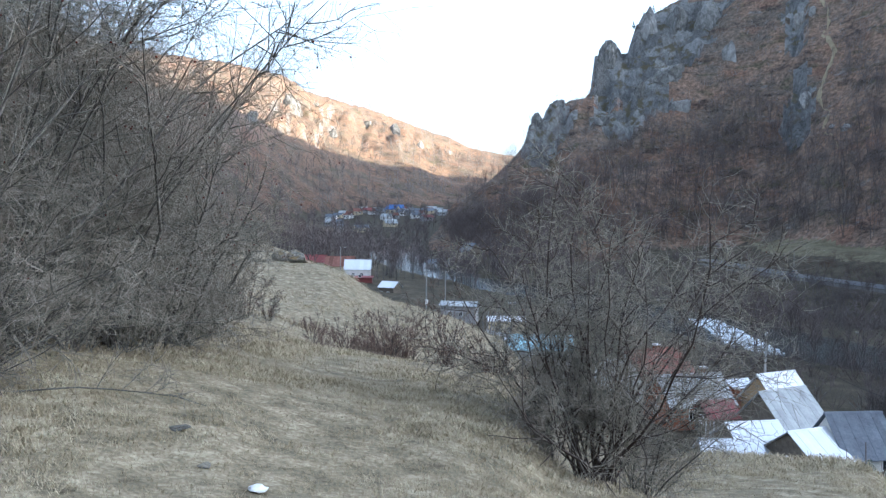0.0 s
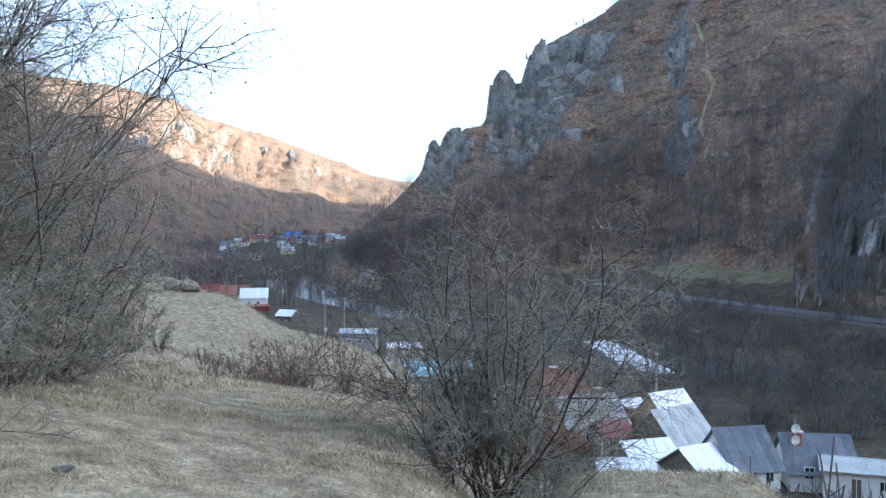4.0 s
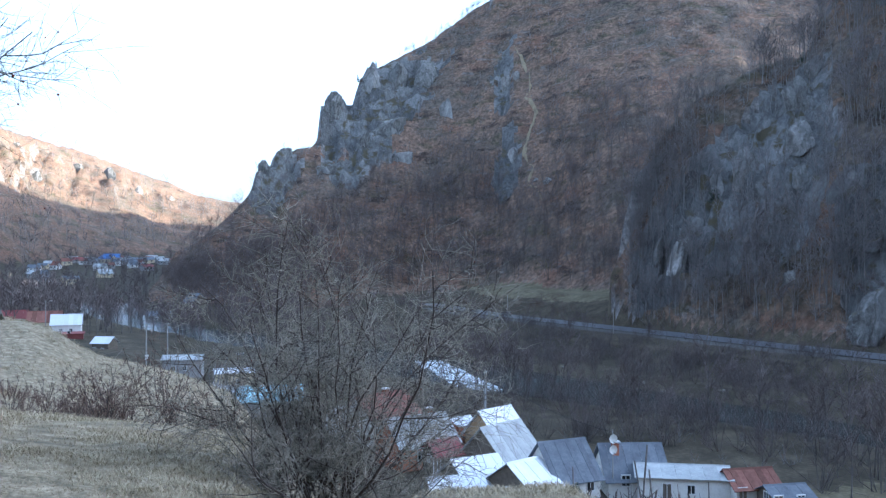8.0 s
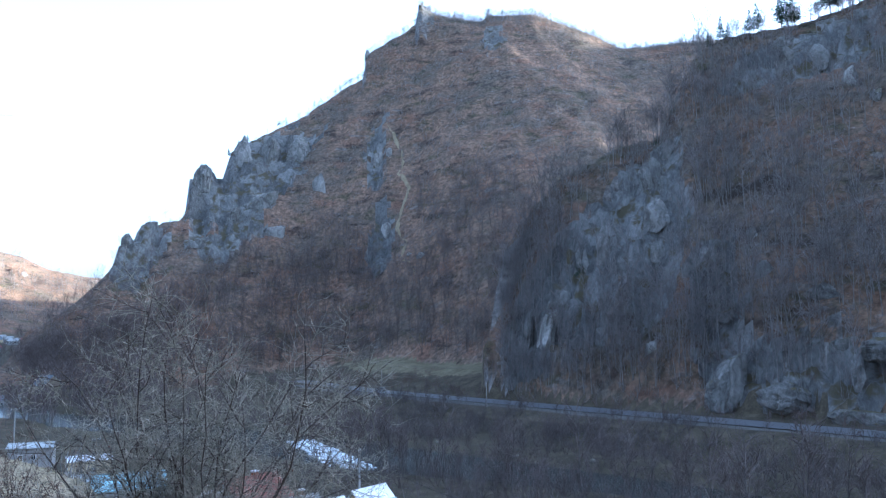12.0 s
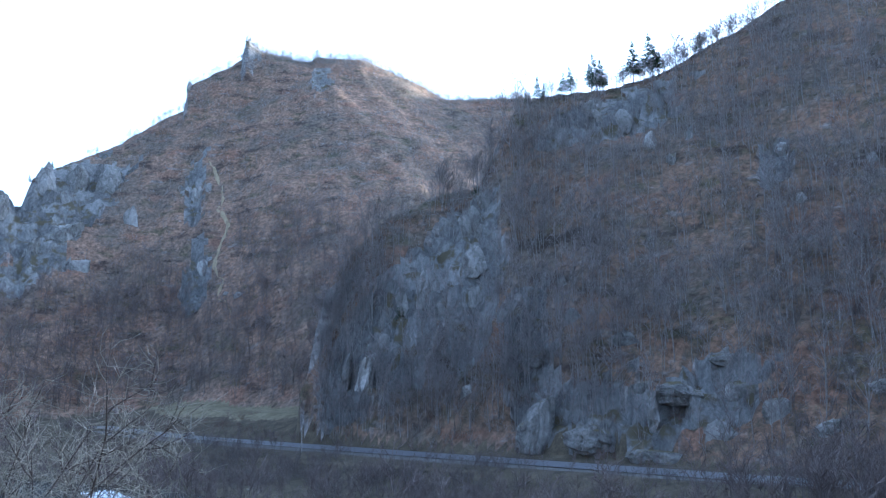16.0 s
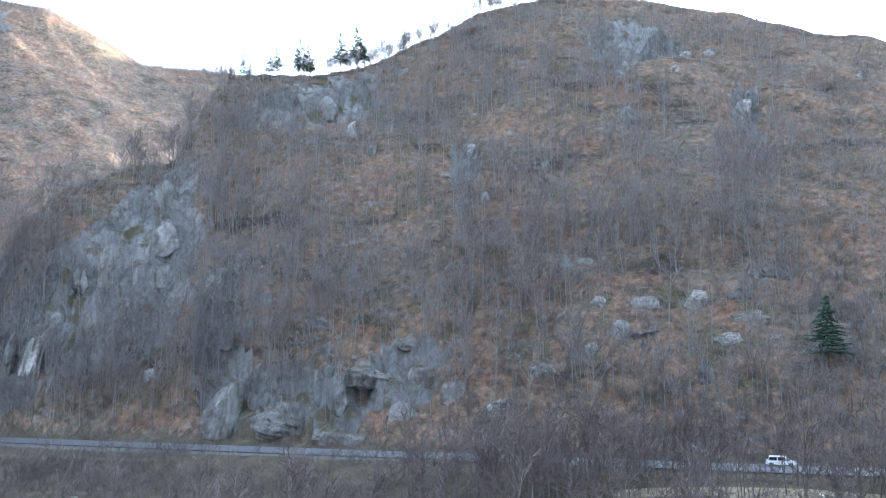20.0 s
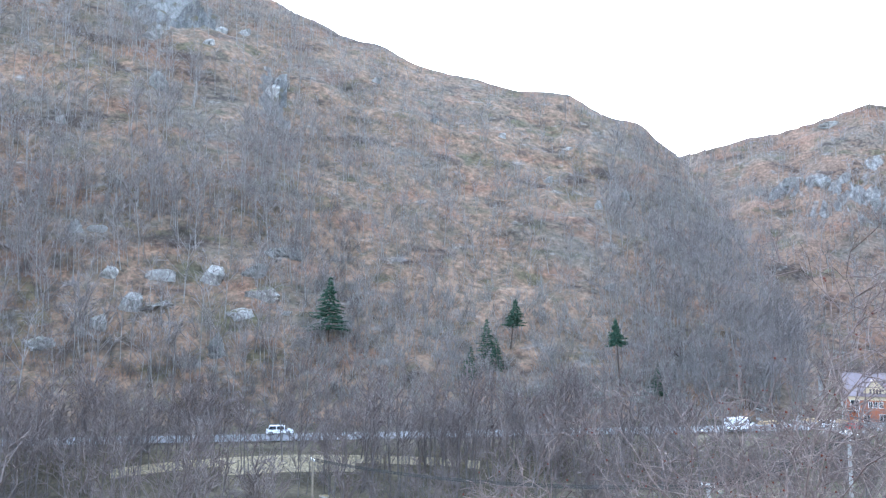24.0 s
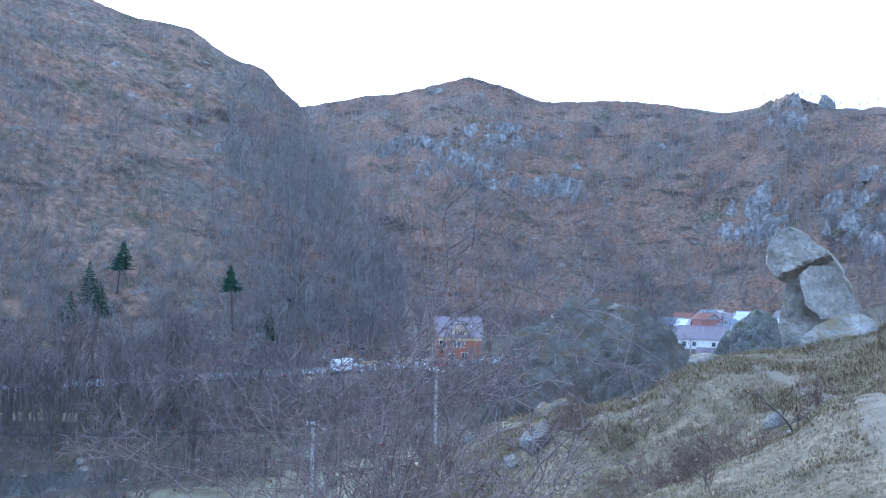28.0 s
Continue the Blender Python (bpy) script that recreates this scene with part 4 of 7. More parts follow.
fm = np.where(bare_rock(GX[:-1].ravel(), GY[:-1].ravel(), fw) > 0.62, np.where((fw == 2) | (fw == 3), 7, fm), fm)
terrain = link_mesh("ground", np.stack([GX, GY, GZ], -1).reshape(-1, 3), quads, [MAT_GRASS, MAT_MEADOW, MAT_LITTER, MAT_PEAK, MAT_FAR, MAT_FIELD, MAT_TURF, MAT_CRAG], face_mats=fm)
tagged(terrain, "dry winter grass hillside, river valley and rocky mountain slopes", "ground", kind="structure")


def strip(name, us, left, right, height, mat, label, category, lift=0.03, cross=4, follow=True):
    """A band along the valley: left and right give its edges across, by distance along."""
    us = np.asarray(us, float)
    rows_ = []
    c, s_ = math.cos(radians(ROAD_BEARING)), math.sin(radians(ROAD_BEARING))
    for k in range(cross + 1):
        v = left(us) + (right(us) - left(us)) * k / cross
        x, y = -us * c + v * s_, us * s_ + v * c
        z = ground(x, y)[0] + lift if follow else height(us, k / cross) + 0 * us
        rows_.append(np.stack([x, y, z], -1))
    V = np.stack(rows_, 1)
    n = len(us)
    ids = np.arange(n * (cross + 1)).reshape(n, cross + 1)
    q = np.stack([ids[:-1, :-1], ids[1:, :-1], ids[1:, 1:], ids[:-1, 1:]], -1).reshape(-1, 4)
    return tagged(link_mesh(name, V.reshape(-1, 3), q, [mat]), label, category, kind="structure")


def road_z(us, k):
    return 4.85 + np.clip(us - 250, 0, 500) * 0.02 + 0.06 * np.sin(k * np.pi)


US = np.arange(-150, 380, 2.5)
strip("road", US, lambda u: road_middle(u) - 5.2, lambda u: road_middle(u) + 4.0, road_z, MAT_ASPHALT, "grey asphalt valley road along the foot of the cliffs", "road", follow=False)
strip("road_verge", np.arange(40, 300, 3.0), lambda u: road_middle(u) - 5.2 - 5.0 * smooth(45, 90, u), lambda u: road_middle(u) - 5.0, None, MAT_VERGE, "pale gravel verge beside the asphalt road", "verge", lift=0.05)
strip("dirt_track", np.arange(110, 300, 3.0), lambda u: road_middle(u) - 15.4 - 3 * smooth(100, 200, u), lambda u: road_middle(u) - 14.2 - 3 * smooth(100, 200, u), None, MAT_PATH, "pale dirt track below the road", "track", lift=0.12)
strip("river", np.arange(-200, 420, 3.0), lambda u: river_middle(u) - river_half(u) - 6.5, lambda u: river_middle(u) + river_half(u) + 2, lambda us, k: -1.6 + 0.008 * np.clip(us - 60, 0, 100) + 0.053 * np.clip(us - 312, 0, 400), MAT_WATER,
      "dark green mountain river with a stony bed", "water", follow=False, cross=8)

# broken white water below the weir
rng = np.random.RandomState(5)
foam = []
for k in range(170):
    u0 = rng.uniform(134, 180)
    off = 71 + (u0 - 130) * 0.2 + rng.uniform(-3, 4)
    ln, wd = rng.uniform(3, 8), rng.uniform(0.2, 0.6)
    foam.append((u0, off, ln, wd))
FV, FF = [], []
cR, sR = math.cos(radians(ROAD_BEARING)), math.sin(radians(ROAD_BEARING))
for u0, off, ln, wd in foam:
    base = len(FV)
    n = 6
    for i in range(n + 1):
        for j, h in ((-1, -0.1), (-0.4, 0.16), (0.4, 0.16), (1, -0.1)):
            uu = u0 + ln * (i / n - 0.5)
            vv = off + (uu - u0) * 0.2 + wd * j * math.sin(math.pi * (i + 0.4) / (n + 0.8)) + 0.2 * math.sin(uu * 1.7)
            FV.append((-uu * cR + vv * sR, uu * sR + vv * cR, -1.55 + 0.008 * min(100, max(0, uu - 60)) + h + rng.uniform(-0.04, 0.08)))
    for i in range(n):
        for j in range(3):
            q0 = base + i * 4 + j
            FF.append((q0, q0 + 4, q0 + 5, q0 + 1))
tagged(link_mesh("rapids", FV, FF, [MAT_FOAM]), "white broken water below a low weir", "rapids", kind="stuff")


# ---- woods on the slopes
WOOD = [tubes(bare_tree(s, limbs=10, twigs=2, twig_r=0.0048, segs=1)) for s in range(8)]
WOOD_TALL = [tubes(bare_tree(20 + s, limbs=12, twigs=3, low=0.36, width=0.3, spread=36, twig_r=0.0038, trunk_r=0.010, segs=1)) for s in range(8)]
WOOD_FAR = [tubes(bare_tree(60 + s, limbs=7, twigs=1, twig_r=0.010, trunk_r=0.014, segs=2)) for s in range(7)]
WOOD_CREST = [tubes(bare_tree(90 + s, limbs=9, twigs=2, twig_r=0.0085, trunk_r=0.012, segs=1)) for s in range(6)]
BRUSH = [tubes(bare_shrub(40 + s, stems=6, twigs=1, r=0.012, twig_r=0.008)) for s in range(7)]


# Bare places among the woods: the mass, bearing, share of the way up, and reach of each.
CLEAR = [(CLIFF, 76, .17, 7, .09), (CLIFF, 55, .09, 5, .06), (CLIFF, 41, .56, 3.4, .27), (CLIFF, 36.5, .42, 1.6, .2), (CLIFF, 33.3, .3, 2, .16), (CLIFF, 77, .72, 5, .12), (CLIFF, 52.5, .74, 3.5, .12), (PEAK, 14, .8, 5, .2), (PEAK, 23, .48, 2, .2)]


def slope_places(m, count, b0, b1, s0, s1, size0, size1, seed, clump=0.35, owner=None):
    rng = np.random.RandomState(seed)
    b = rng.uniform(b0, b1, count * 3)
    s = rng.uniform(s0, s1, count * 3)
    x, y = on_slope(m, b, s)
    keep = fbm(x / 26.0, y / 26.0, 3, seed) * 0.5 + 0.5 > clump * rng.uniform(0.6, 1.4, len(x))
    for cm, b0, k0, db, dk in CLEAR:
        if cm is m:
            keep &= rng.uniform(0, 1, len(x)) > 0.85 * np.exp(-((b - b0) / db) ** 4 - ((s - k0) / dk) ** 4)
    z, w = ground(x, y)
    if owner is not None:
        keep &= w == owner
    x, y, z = x[keep][:count], y[keep][:count], z[keep][:count]
    return np.stack([x, y, z - 0.2, rng.uniform(size0, size1, len(x))], -1)


WOODS = [
    ("wood_below_peak", WOOD, [(PEAK, 2000, 0.5, 34, 0.02, 0.46, 7, 12, 1, 0.28, 2), (PEAK, 260, 0, 10, 0.3, 1.0, 6, 10, 2, 0.3, 2)], "leafless grey wood below the rocky peak"),
    ("scrub_on_peak", BRUSH, [(PEAK, 2100, 8, 46, 0.3, 1.0, 1.6, 3.8, 3, 0.4, 2)], "thin leafless scrub on the peak's brown slope"),
    ("trees_on_peak", WOOD, [(PEAK, 700, 14, 47, 0.35, 1.0, 4, 7.5, 4, 0.5, 2), (PEAK, 330, 16, 46, 0.965, 1.02, 3, 6, 14, 0.2, None), (CLIFF, 110, 84, 108, 0.97, 1.01, 3, 6, 15, 0.3, None)], "scattered leafless trees on the peak's slope"),
    ("wood_on_cliff", WOOD_TALL, [(CLIFF, 1900, 31, 84, 0.03, 0.99, 7, 16, 5, 0.36, 3), (CLIFF, 160, 44, 72, 0.95, 1.04, 5, 10, 6, 0.2, 3)],
     "tall leafless trees on the steep opposite slope"),
    ("wood_on_brown_slope", WOOD, [(CLIFF, 950, 80, 116, 0.03, 0.95, 5, 10, 7, 0.45, 3), (CLIFF, 380, 104, 116, 0.0, 0.95, 9, 14, 8, 0.2, 3)], "leafless trees on the brown slope"),
    ("scrub_on_brown_slope", BRUSH, [(CLIFF, 2200, 32, 114, 0.0, 1.0, 1.8, 4.2, 9, 0.4, 3), (CLIFF, 700, 84, 114, 0.0, 0.22, 3, 5.5, 10, 0.2, 3)], "grey leafless scrub on the brown slope"),
    ("brush_on_lower_slope", BRUSH, [(CLIFF, 1000, 60, 87, 0.0, 0.36, 2.2, 4.6, 17, 0.3, 3)], "dark leafless brush on the lower slope"),
    ("skyline_trees", WOOD_CREST, [(FAR_RIDGE, 300, 108, 150, 0.975, 0.999, 4, 8, 21, 0.35, None), (PEAK, 300, 15, 46, 0.98, 0.999, 3, 6.5, 22, 0.35, None), (CLIFF, 330, 52, 72, 0.975, 0.999, 4, 9, 23, 0.25, None), (CLIFF, 40, 92, 110, 0.98, 0.999, 3, 6, 24, 0.4, None)], "small leafless trees along the mountain skyline"),
    ("crest_scrub", BRUSH, [(PEAK, 900, 25.5, 46, 0.93, 1.03, 2.5, 5, 25, 0.1, None)], "pale leafless scrub along the peak's sunlit crest"),
    ("wood_on_far_ridge", WOOD_FAR, [(FAR_RIDGE, 2000, 107, 150, 0.0, 1.0, 8, 13, 11, 0.36, 4), (FAR_RIDGE, 300, 108.5, 150, 0.955, 0.998, 5, 10, 16, 0.25, None)], "leafless woods on the ridge behind the village"),
    ("wood_on_left_hill", WOOD_FAR, [(LEFT_HILL, 650, -30, 6, 0.0, 0.6, 11, 17, 12, 0.3, 1), (LEFT_HILL, 260, -30, 6, 0.6, 1.02, 9, 14, 13, 0.5, 1)], "leafless woods on the far sunlit hill"),
]
for wname, tpl, beds, wlabel in WOODS:
    rows = np.concatenate([slope_places(*bed) for bed in beds])
    scatter(wname, tpl, rows, [MAT_ALDER_TRUNK, MAT_ALDER] if wname in ("brush_on_lower_slope", "wood_below_peak") else [MAT_BARK, MAT_TWIG], wlabel, "trees", seed=len(wname))


# ---- the village: houses, sheds, poles
def house(name, b, d, ridge, length, width, wall, roof, walls, roof_mat, label, openings=(), chimney=None, sheets=6, over=0.35, z=None, group="", sink=0.4, thick=0.07, category="house"):
    """A gabled building: ridge is the bearing of its roof ridge. openings: (side, place along, width, height, sill), sides front, back, left, right."""
    x, y = at_bearing(b, d)
    zz = ground_z(x, y) if z is None else z
    h = thing(name, x, y, zz, 90 - ridge, label, category, group)
    L, W = length / 2, width / 2
    ring = [(-W, -sink), (W, -sink), (W, wall), (0, wall + roof), (-W, wall)]
    part("wall", solid([[(-L, yy, zz_) for yy, zz_ in ring], [(L, yy, zz_) for yy, zz_ in ring]]), walls, h)
    slope = roof / W
    for side in (-1, 1):
        for i in range(sheets):
            x0, x1 = -L - over + (length + 2 * over) * i / sheets, -L - over + (length + 2 * over) * (i + 1) / sheets - 0.015
            up = 0.05 + 0.025 * (i % 2)
            y0, y1 = 0.0, side * (W + over)
            z0, z1 = wall + roof + up, wall - over * slope + up
            ring0 = [(x0, y0, z0), (x0, y1, z1), (x0, y1, z1 + thick), (x0, y0, z0 + thick)]
            part("roof_sheet", solid([ring0, [(x1, q[1], q[2]) for q in ring0]]), roof_mat, h)
    part("ridge_cap", solid([[(-L - over, -0.16, wall + roof + 0.05), (-L - over, 0.16, wall + roof + 0.05), (-L - over, 0, wall + roof + 0.21)],
                             [(L + over, -0.16, wall + roof + 0.05), (L + over, 0.16, wall + roof + 0.05), (L + over, 0, wall + roof + 0.21)]]), roof_mat, h)
    for side, at, w, hh, sill in openings:
        def box(a0, a1, out0, out1, z0, z1):
            if side in ("front", "back"):
                sg = -1 if side == "front" else 1
                o = sorted((sg * (W + out0), sg * (W + out1)))
                return (a0, a1, o[0], o[1], z0, z1)
            sg = -1 if side == "left" else 1
            o = sorted((sg * (L + out0), sg * (L + out1)))
            return (o[0], o[1], a0, a1, z0, z1)
        kind = "door" if sill < 0.2 else "window"
        f = 0.09
        win = part(kind, solid(box(at - w / 2, at - w / 2 + f, -0.05, 0.06, sill, sill + hh), box(at + w / 2 - f, at + w / 2, -0.05, 0.06, sill, sill + hh),
                               box(at - w / 2 + f, at + w / 2 - f, -0.05, 0.06, sill + hh - f, sill + hh), box(at - w / 2 + f, at + w / 2 - f, -0.05, 0.06, sill, sill + f),
                               box(at - 0.03, at + 0.03, -0.05, 0.05, sill + f, sill + hh - f)), MAT_FRAME, h)
        part("pane", solid(box(at - w / 2 + f, at + w / 2 - f, -0.04, 0.025, sill + f, sill + hh - f)), MAT_PLANK if kind == "door" else MAT_GLASS, win)
    if chimney:
        cx, cy, ch, cm = chimney
        top = wall + roof * (1 - abs(cy) / W)
        stack = part("chimney", solid((cx - 0.3, cx + 0.3, cy - 0.3, cy + 0.3, top - 0.6, top + ch)), cm, h)
        part("chimney_cap", solid((cx - 0.42, cx + 0.42, cy - 0.42, cy + 0.42, top + ch + 0.12, top + ch + 0.2), (cx - 0.3, cx - 0.22, cy - 0.3, cy + 0.3, top + ch, top + ch + 0.12),
                                  (cx + 0.22, cx + 0.3, cy - 0.3, cy + 0.3, top + ch, top + ch + 0.12)), MAT_TIN, stack)
    return h


W1 = (("front", -1.2, 0.9, 1.1, 1.0), ("front", 1.2, 0.9, 1.1, 1.0), ("right", 0, 0.9, 1.1, 1.0), ("left", 0.3, 0.9, 1.1, 1.0))
W2 = (("left", 0.0, 0.8, 0.9, 1.0), ("front", -1.5, 0.9, 1.9, 0.05), ("front", 0.6, 0.8, 0.9, 1.0))
NEARBY = "houses below the hillside"
barn = house("barn", 22.4, 87, 62, 6.0, 5.6, 2.2, 2.8, MAT_PLANK, MAT_TIN_OLD, "hay barn with weathered tin roof and plank gables", W2, sheets=9, group=NEARBY)
house("barn_annex", 22.0, 92.6, 62, 5.0, 4.5, 3.2, 2.4, MAT_PALE_WOOD, MAT_TIN, "small tin-roofed annex with a pale timber gable", W2, sheets=6, group=NEARBY)
house("shed", 23.9, 75.7, 68, 3.6, 9.0, 0.9, 3.0, MAT_PLANK, MAT_TIN, "low shed with a bright new tin roof", W2, sheets=6, group=NEARBY)
house("shed", 20.6, 78.5, 78, 4.6, 7.0, 1.2, 2.2, MAT_PLANK, MAT_TIN, "low shed with a bright tin roof and red edge", W2, sheets=6, group=NEARBY)
house("shed", 19.3, 74.8, 96, 4.6, 5.2, 0.9, 1.4, MAT_PLANK, MAT_TIN, "lean-to with patched pale tin sheets", W2, sheets=5, group=NEARBY)
house("cottage", 26.5, 79.0, 84, 4.6, 5.8, 2.2, 2.9, MAT_PLASTER, MAT_ETERNIT, "pale blue cottage with a grey corrugated roof", W1 + (("left", -1.3, 0.8, 1.0, 0.9),), sheets=9, group=NEARBY)
house("cottage", 31.0, 82.5, 106, 5.6, 6.2, 1.6, 2.6, MAT_PLASTER, MAT_ETERNIT, "cottage with grey corrugated roof partly patched in tin", W1, sheets=8, group=NEARBY, chimney=(-1.6, -0.8, 1.0, MAT_BRICK))
house("outbuilding", 34.3, 80.5, 118, 8.0, 4.8, 2.4, 0.6, MAT_PLASTER, MAT_TIN_OLD, "white plastered outbuilding with a low pale roof", W2, sheets=7, group=NEARBY)
house("tiled_hut", 38.4, 80.5, 98, 4.2, 3.6, 1.8, 1.2, MAT_PLASTER, MAT_TILE, "small hut with a red clay tile roof", W2, sheets=8, group=NEARBY)
house("hut", 40.6, 78.5, 98, 3.4, 3.0, 1.6, 0.7, MAT_PLANK, MAT_ETERNIT, "low plank hut with a dark sheet roof", W2, sheets=4, group=NEARBY)
house("cottage", 16.6, 90.7, 76, 7.0, 6.0, 2.6, 2.5, MAT_BRICK, MAT_TIN_OLD, "cottage with a red gable and bluish tin roof", W1, sheets=8, group=NEARBY, chimney=(2.0, 0.6, 1.0, MAT_BRICK))
house("red_shed", 18.4, 87, 80, 3.0, 3.2, 2.0, 1.2, MAT_PLANK, MAT_RED, "small shed with a red sheet roof", W2, sheets=4, group=NEARBY)
house("brick_shed", 19.6, 94.4, 70, 2.4, 2.4, 3.8, 0.5, MAT_BRICK, MAT_TIN, "narrow orange brick smokehouse with a tin cap", (("left", 0, 0.7, 0.9, 1.2),), sheets=3, group=NEARBY)
house("house", 14.2, 103.8, 60, 8.0, 6.6, 2.9, 2.7, MAT_PLASTER, MAT_TILE, "house with a brown-red tile roof", W1, sheets=9, group=NEARBY, chimney=(1.5, 0.7, 0.9, MAT_BRICK))
house("shed", 12.4, 110.3, 80, 6.0, 5.0, 2.2, 1.1, MAT_PLASTER, MAT_TIN, "white shed with a pale tin roof", W2, sheets=6, group=NEARBY)
house("workshop", 6.8, 124, 96, 9.0, 6.2, 2.7, 1.6, MAT_CONCRETE, MAT_TURQ, "workshop with turquoise sheet roof", W1, sheets=9, group=NEARBY)
house("shed", 4.0, 130, 150, 6.0, 4.6, 2.4, 1.0, MAT_PLANK, MAT_TIN_OLD, "grey shed with a dull blue tin roof", W2, sheets=6, group=NEARBY)
house("shed", 4.4, 152, 92, 6.4, 4.5, 3.0, 0.5, MAT_CREAM, MAT_TIN, "tan block shed with a flat pale roof", W2, sheets=5, group=NEARBY)
house("shed", 1.2, 166, 100, 7.0, 4.8, 3.0, 0.6, MAT_CONCRETE, MAT_TIN_OLD, "bare concrete shed with a flat roof", W2 + (("right", 0, 0.9, 0.9, 1.2),), sheets=5, group=NEARBY)
house("house", -5.8, 243, 88, 7.2, 6.0, 3.2, 2.4, MAT_PLASTER, MAT_TIN, "white house with a bright metal roof", W1, sheets=7, group=NEARBY)
house("red_wall_shed", -5.8, 236, 88, 8.0, 3.0, 1.0, 0.3, MAT_RED, MAT_RED, "low red-walled shed before the white house", W2, sheets=5, group=NEARBY)
house("house", -7.0, 252, 92, 8.2, 6.5, 4.2, 2.6, MAT_CREAM, MAT_TILE, "house with a brown tile roof", W1, sheets=7, group=NEARBY, z=3)
house("house", -9.0, 262, 88, 9.5, 6.5, 5.6, 2.0, MAT_PLASTER, MAT_RED, "house with a dark red sheet roof", W1, sheets=7, group=NEARBY, z=2.2)
house("shed", -3.6, 214, 120, 4.4, 3.6, 3.0, 1.2, MAT_PLANK, MAT_TIN, "small shed with a tilted pale tin roof", W2, sheets=4, group=NEARBY, z=1)
house("cottage", 1.9, 352, 150, 8.0, 7.0, 4.0, 3.6, MAT_PLANK, MAT_ETERNIT, "dark gabled cottage among the riverside trees", W1, sheets=6, group=NEARBY)
house("shed", -0.3, 348, 92, 9.0, 5.0, 3.0, 1.5, MAT_CONCRETE, MAT_ETERNIT, "grey shed among the riverside trees", W1, sheets=5, group=NEARBY)

# the unfinished brick house by the bend of the road
BH = house("brick_house", 119.7, 186, 24, 9.4, 8.6, 6.2, 3.6, MAT_BRICK, MAT_BROWN, "unfinished three-storey house of bare orange brick with a brown roof",
           (("back", 0.0, 0.75, 1.2, 3.5), ("back", -0.9, 0.75, 1.2, 3.5), ("back", 0.9, 0.75, 1.2, 3.5), ("back", -1.2, 1.3, 2.1, 0.3), ("back", 1.6, 1.2, 1.6, 0.6), ("back", 3.6, 1.6, 2.0, 3.0),
            ("left", 0, 1.2, 1.5, 3.4), ("right", 0, 1.2, 1.5, 3.4), ("left", -2, 1.2, 1.5, 0.8)), sheets=10, over=0.7, z=3.9)
part("plaster_band", solid((-4.74, 4.74, 4.31, 4.36, 4.95, 6.2)), MAT_CREAM, BH, "cream insulation band under the eaves")
gable = part("dormer_gable", solid([[(-2.0, 4.37, 5.2), (2.0, 4.37, 5.2), (2.0, 4.37, 6.6), (0, 4.37, 9.0), (-2.0, 4.37, 6.6)], [(-2.0, 0.5, 5.2), (2.0, 0.5, 5.2), (2.0, 0.5, 6.6), (0, 0.5, 9.0), (-2.0, 0.5, 6.6)]]), MAT_CREAM, BH)
for sx in (-1, 1):
    part("dormer_roof", solid([[(0, 5.0, 9.15), (sx * 2.6, 5.0, 6.0), (sx * 2.6, 5.0, 6.18), (0, 5.0, 9.33)], [(0, 0.2, 9.15), (sx * 2.6, 0.2, 6.0), (sx * 2.6, 0.2, 6.18), (0, 0.2, 9.33)]]), MAT_BROWN, BH)
for i in range(4):
    part("slit_window", solid((-1.02 + i * 0.55, -0.68 + i * 0.55, 4.3, 4.41, 5.9, 7.1)), MAT_GLASS, gable)
part("balcony_slab", solid((3.0, 6.0, 2.6, 5.4, 2.75, 2.95), (5.8, 6.0, 5.2, 5.4, -0.4, 5.9), (3.0, 3.2, 5.2, 5.4, -0.4, 2.75)), MAT_CONCRETE, BH)

yx, yy = at_bearing(116.6, 172)
rng = np.random.RandomState(41)
YV, YF = [], []
for k in range(150):
    rx_, ry_ = yx + rng.normal(0, 6.5), yy + rng.normal(0, 5)
    sz = rng.uniform(0.15, 0.6)
    zz = ground_z(rx_, ry_)
    bm = solid((-sz, sz, -sz * rng.uniform(0.5, 1.6), sz, 0, sz * rng.uniform(0.3, 1.0)))
    mt = Matrix.Translation((rx_, ry_, zz)) @ Matrix.Rotation(rng.uniform(0, 6), 4, "Z") @ Matrix.Rotation(rng.normal(0, 0.3), 4, "X")
    base = len(YV)
    bm.verts.index_update()
    YV += [tuple(mt @ v.co) for v in bm.verts]
    YF += [[base + v.index for v in f.verts] for f in bm.faces]
    bm.free()
tagged(link_mesh("building_rubble", YV, YF, [MAT_CONCRETE], smooth_faces=False), "pale building rubble and blocks beside the unfinished house", "rubble", kind="stuff")
for k in range(7):
    b_, d_ = rng.uniform(112, 118.5), rng.uniform(163, 178)
    x, y = at_bearing(b_, d_)
    pile = thing("plank_stack", x, y, ground_z(x, y), rng.uniform(0, 180), "stack of building timber by the unfinished house", "timber", "stacks of building timber")
    for q in range(4):
        part("plank", solid((-2, 2, -0.6 + 0.02 * q, 0.6 + 0.02 * q, 0.22 * q, 0.22 * q + 0.16)), MAT_PALE_WOOD, pile)

